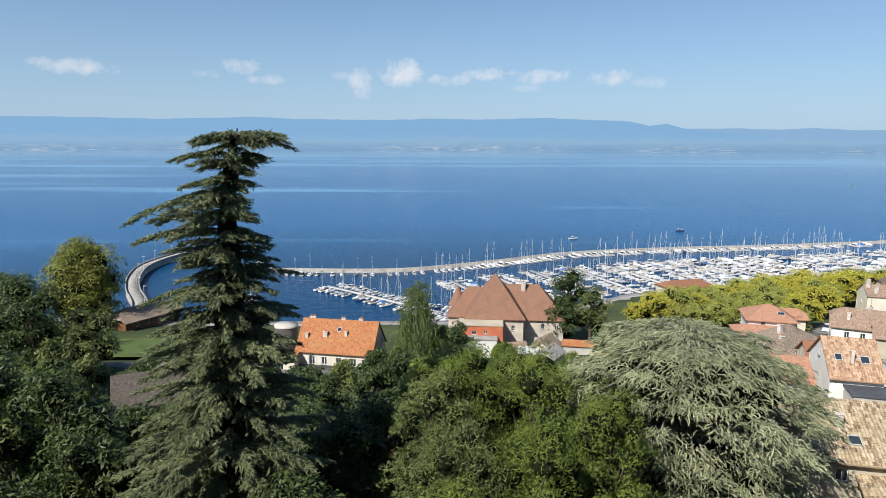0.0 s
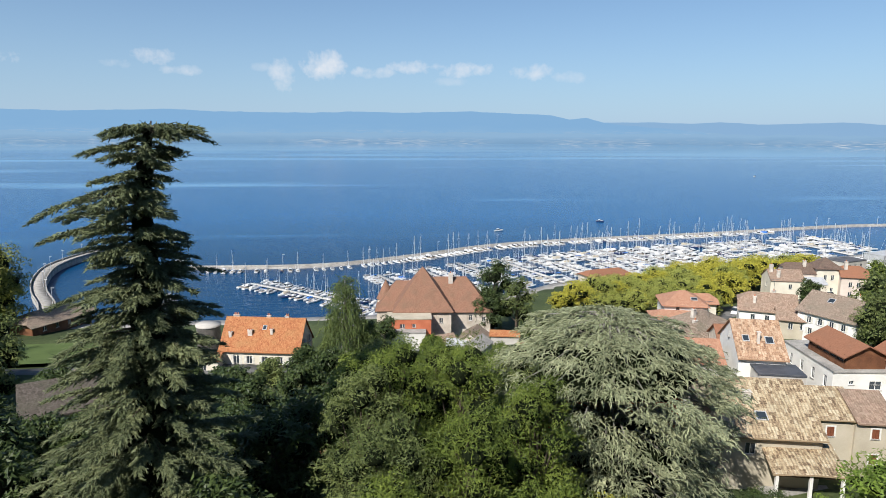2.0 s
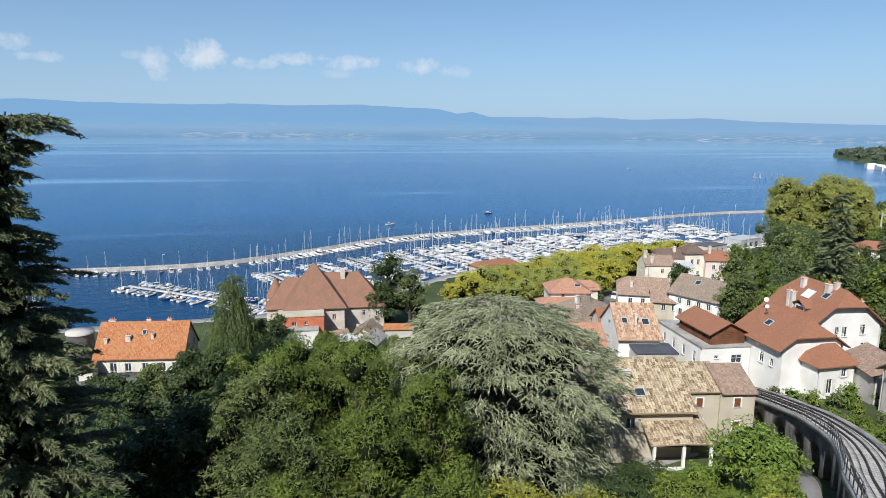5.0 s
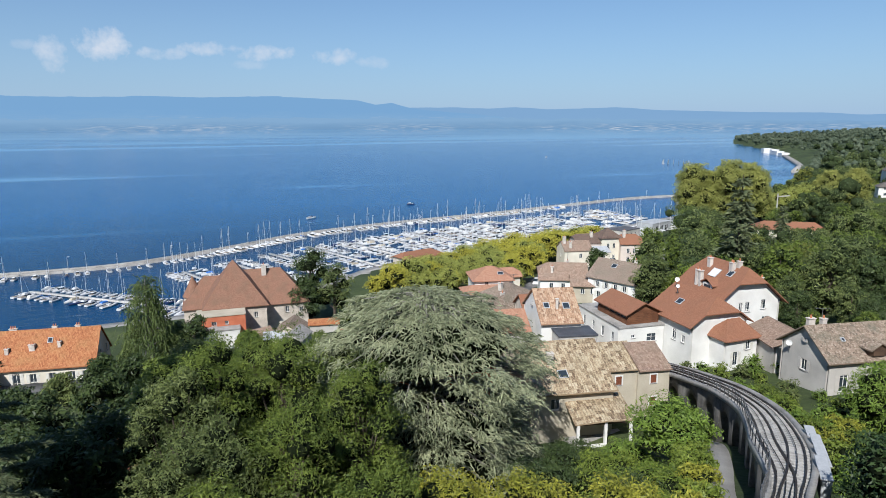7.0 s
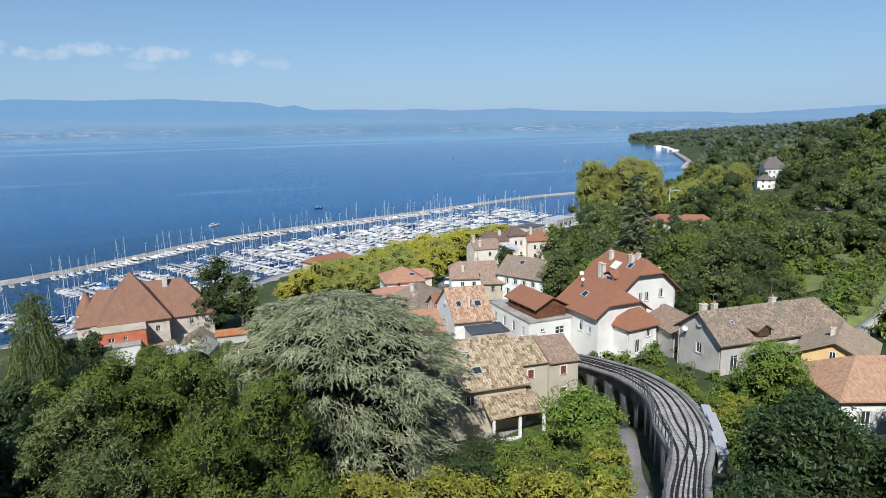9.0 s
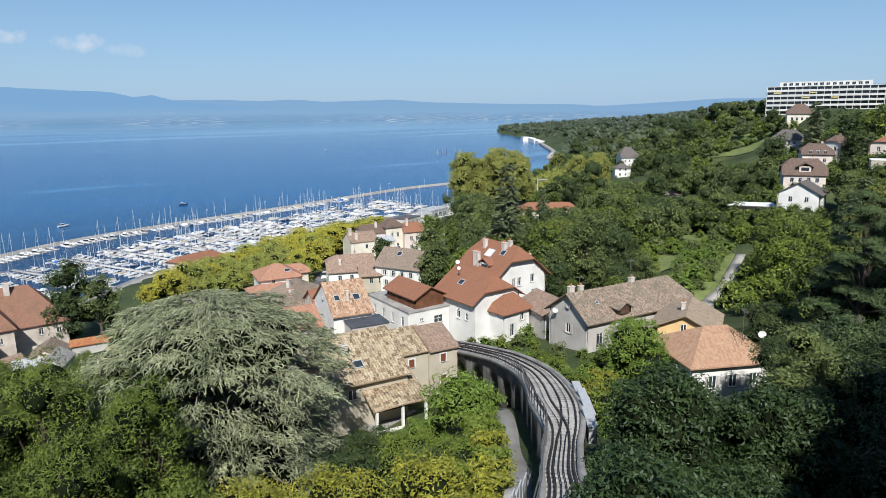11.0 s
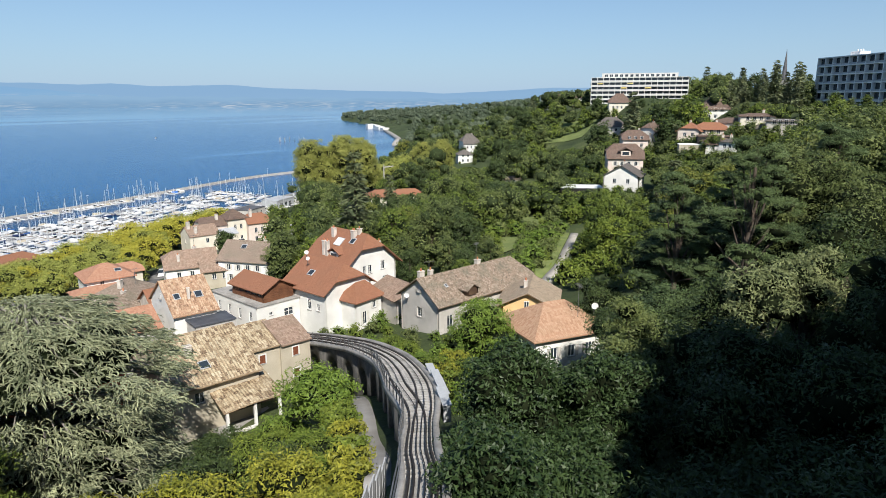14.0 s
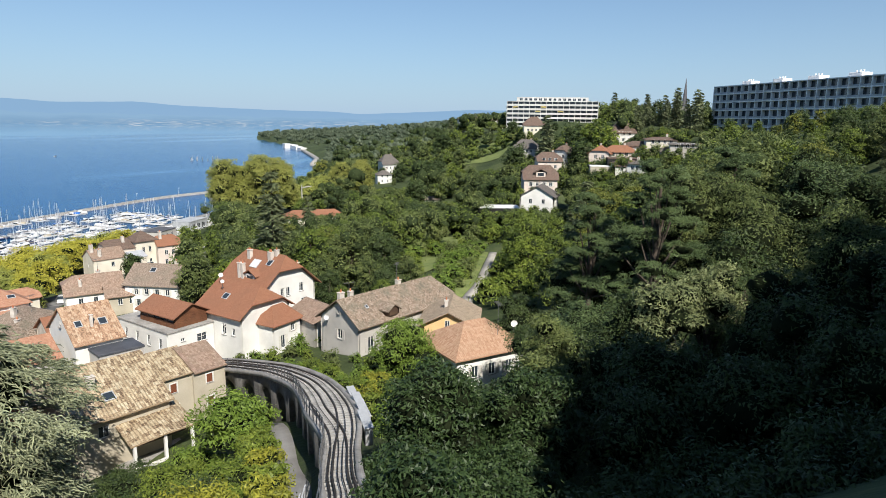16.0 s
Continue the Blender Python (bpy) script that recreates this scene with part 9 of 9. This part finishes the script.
# garden shrubs round the houses by the viaduct
shrub = [broadleaf("round green garden shrub beside a house", at(66, 61), 2.4, 1.5, F_BUSH, 480, 0.2, 400, 0.02, 6, 12, 0.5, name="shrub", group="garden shrubs"),
         broadleaf("dark green garden shrub beside a house", at(69, 60), 2.0, 1.4, F_WOODS, 480, 0.2, 401, 0.02, 6, 12, 0.5, name="shrub", group="garden shrubs"),
         broadleaf("fresh green garden shrub beside a house", at(72, 61), 2.8, 1.5, F_LIGHT, 480, 0.2, 402, 0.02, 6, 12, 0.5, name="shrub", group="garden shrubs")]
grng = np.random.default_rng(5)
for k, (x, y) in enumerate([(61, 62), (63.5, 59), (66, 58), (68.5, 57), (64.5, 64.5), (66.5, 64), (75.5, 59.5), (77.5, 58.5), (70, 58.5), (58.5, 60), (60.5, 57), (63, 55), (66, 54), (68, 51.5), (61, 51.5), (58, 54), (56.5, 50), (59, 47), (62, 47), (65, 49), (68, 48), (55, 44.5), (58, 42.5), (62, 43), (66, 45), (52.5, 40), (56, 38.5), (60, 37), (49, 35), (53, 34), (46.5, 30.5), (50, 30), (43, 26.5), (47, 26), (40, 23.5), (44, 21.5), (57, 32.5), (61.5, 32), (56, 66), (58, 69), (72.5, 44), (75, 42), (90, 52), (93, 56), (88, 58), (84, 61), (92, 63), (97, 60), (99, 66), (88, 68), (95, 72), (101, 76), (93, 80)]):
    copy_thing(shrub[k % 3], at(x + grng.normal() * 0.4, y + grng.normal() * 0.4, 50 * k, 0.5 + 0.55 * grng.random()))

# small trees and shrubs of the gardens
for k in range(46):
    x, y = 128 + 50 * grng.random(), 71 + 21 * grng.random()
    copy_thing(shrub[k % 3], at(x, y, 37 * k, 0.7 + 1.1 * grng.random()))

# rough growth on the meadow beside the lane
for k, (x, y, z) in enumerate(lane[8::2]):
    for j in range(3):
        side = (3.4 + 2.6 * j + grng.random() * 1.5) * (1 if (k + j) % 3 else -1)
        copy_thing(shrub[(k + j) % 3], at(x - 0.34 * side, y + 0.94 * side, 47 * k + 90 * j, 0.9 + 1.0 * grng.random()))


# ---- the promenade road and its parked cars ----
prom = [(x + 52 * math.sin(a), y - 52 * math.cos(a)) for x, y, z, a, s in walk_along([(40, 178, 0), (60, 196, 0), (140, 217, 0), (190, 233, 0)], 6.0)]
prom = smooth_line([(x, y, float(ground_z(x, y))) for x, y in prom[1::3]], 6)
prom_road = link("promenade_road", np_mesh("promenade_road", *ribbon([(x, y, float(ground_z(x, y))) for x, y, z in prom], (-4.5, 4.5), (-1.5, 0.3))), M_ASPHALT)
tagged(prom_road, "grey asphalt road behind the rows of planes", "road", kind="structure")


def car(x, y, z, turn, paint, label):
    """A parked car: lofted body with a glazed cabin and four wheels."""
    root = thing("car", pose(x, y, z, 0, 0, turn), label, "car", "cars parked on the promenade")
    part("body", cabin_bm(-2.1, 2.1, 0.88, 0.86, 0.3, 0.95, 0.25), paint, root)
    part("cabin", cabin_bm(-1.7, 1.0, 0.8, 0.78, 0.93, 1.45, 0.75), M_GLASS, root)
    part("roof", box(-1.3, 0.2, -0.6, 0.6, 1.43, 1.48, 0.02), paint, root)
    for sx in (-1.3, 1.3):
        for sy in (-0.85, 0.85):
            v, f = tube([(sx, sy - 0.1, 0.32), (sx, sy + 0.1, 0.32)], 0.32, 12)
            link("wheel", np_mesh("wheel", v, f), M_DARK, root)
    return root


CARS = [car(0, 0, 0, 0, M_HULL, "white car parked beside the promenade planes"), car(0, 0, 0, 0, M_ZINC, "silver car parked beside the promenade planes"), car(0, 0, 0, 0, M_NAVY, "dark blue car parked beside the promenade planes")]
spots_c = walk_along(prom, 6.2, 6)
for k, (x, y, z, a, s) in enumerate(spots_c):
    m = pose(x - 3.4 * math.sin(a), y + 3.4 * math.cos(a), float(ground_z(x, y)) + 0.32, 0, 0, math.degrees(a) + 2 * (k % 3))
    if k < 3:
        CARS[k].matrix_basis = m
    elif k % 4:
        copy_thing(CARS[(k * 7) % 3], m)

# ---- the boatyard ----
yard = link("boatyard", np_mesh("boatyard", *ribbon([(168, 227, 2.0), (200, 236, 2.0), (246, 251, 2.0)], (-22, 2), (-2.5, 0.45))), M_PATH)
tagged(yard, "grey concrete boatyard beside the marina", "yard", kind="structure")
yrng = np.random.default_rng(8)
for k, (x, y, z, a, s) in enumerate(walk_along([(170, 226, 2.5), (200, 235, 2.5), (244, 248, 2.5)], 4.6)):
    for row in range(3):
        if yrng.random() < 0.75:
            o = 2 + 7.2 * row
            kind = (3, 4, 5, 4, 1, 3)[(k * 2 + row) % 6]
            copy_thing(FLEET[kind], pose(x + o * math.sin(a), y - o * math.cos(a), 2.75, 0, 0, math.degrees(a) + 90 + yrng.normal() * 6) @ Matrix.Scale(1.0 + 0.25 * yrng.random(), 4))
block("boat_shed", "grey flat-roofed boat shed in the boatyard", "shed", 196, 224, 2.4, 18, 14, 8, 4.2, M_ZINC, M_ZINC, rows_of("S", 14, 1, 3, 2.4, 2.4, 0.6))
block("boat_shed", "low dark-roofed workshop beside the boatyard", "shed", 172, 214, 3.2, 18, 12, 7, 3.2, M_GREY, R_SLATE_PLAIN, rows_of("S", 12, 1, 3, 1.2, 1.2, 1.0))

for (nm, mt), chunks in far_crowns.items():
    if nm in ("crown", "inner_crown"):
        tagged(link("slope_woods", np_mesh("slope_woods", *merge(chunks)), mt), "trees among the villas and on the slope", "woods", kind="stuff")
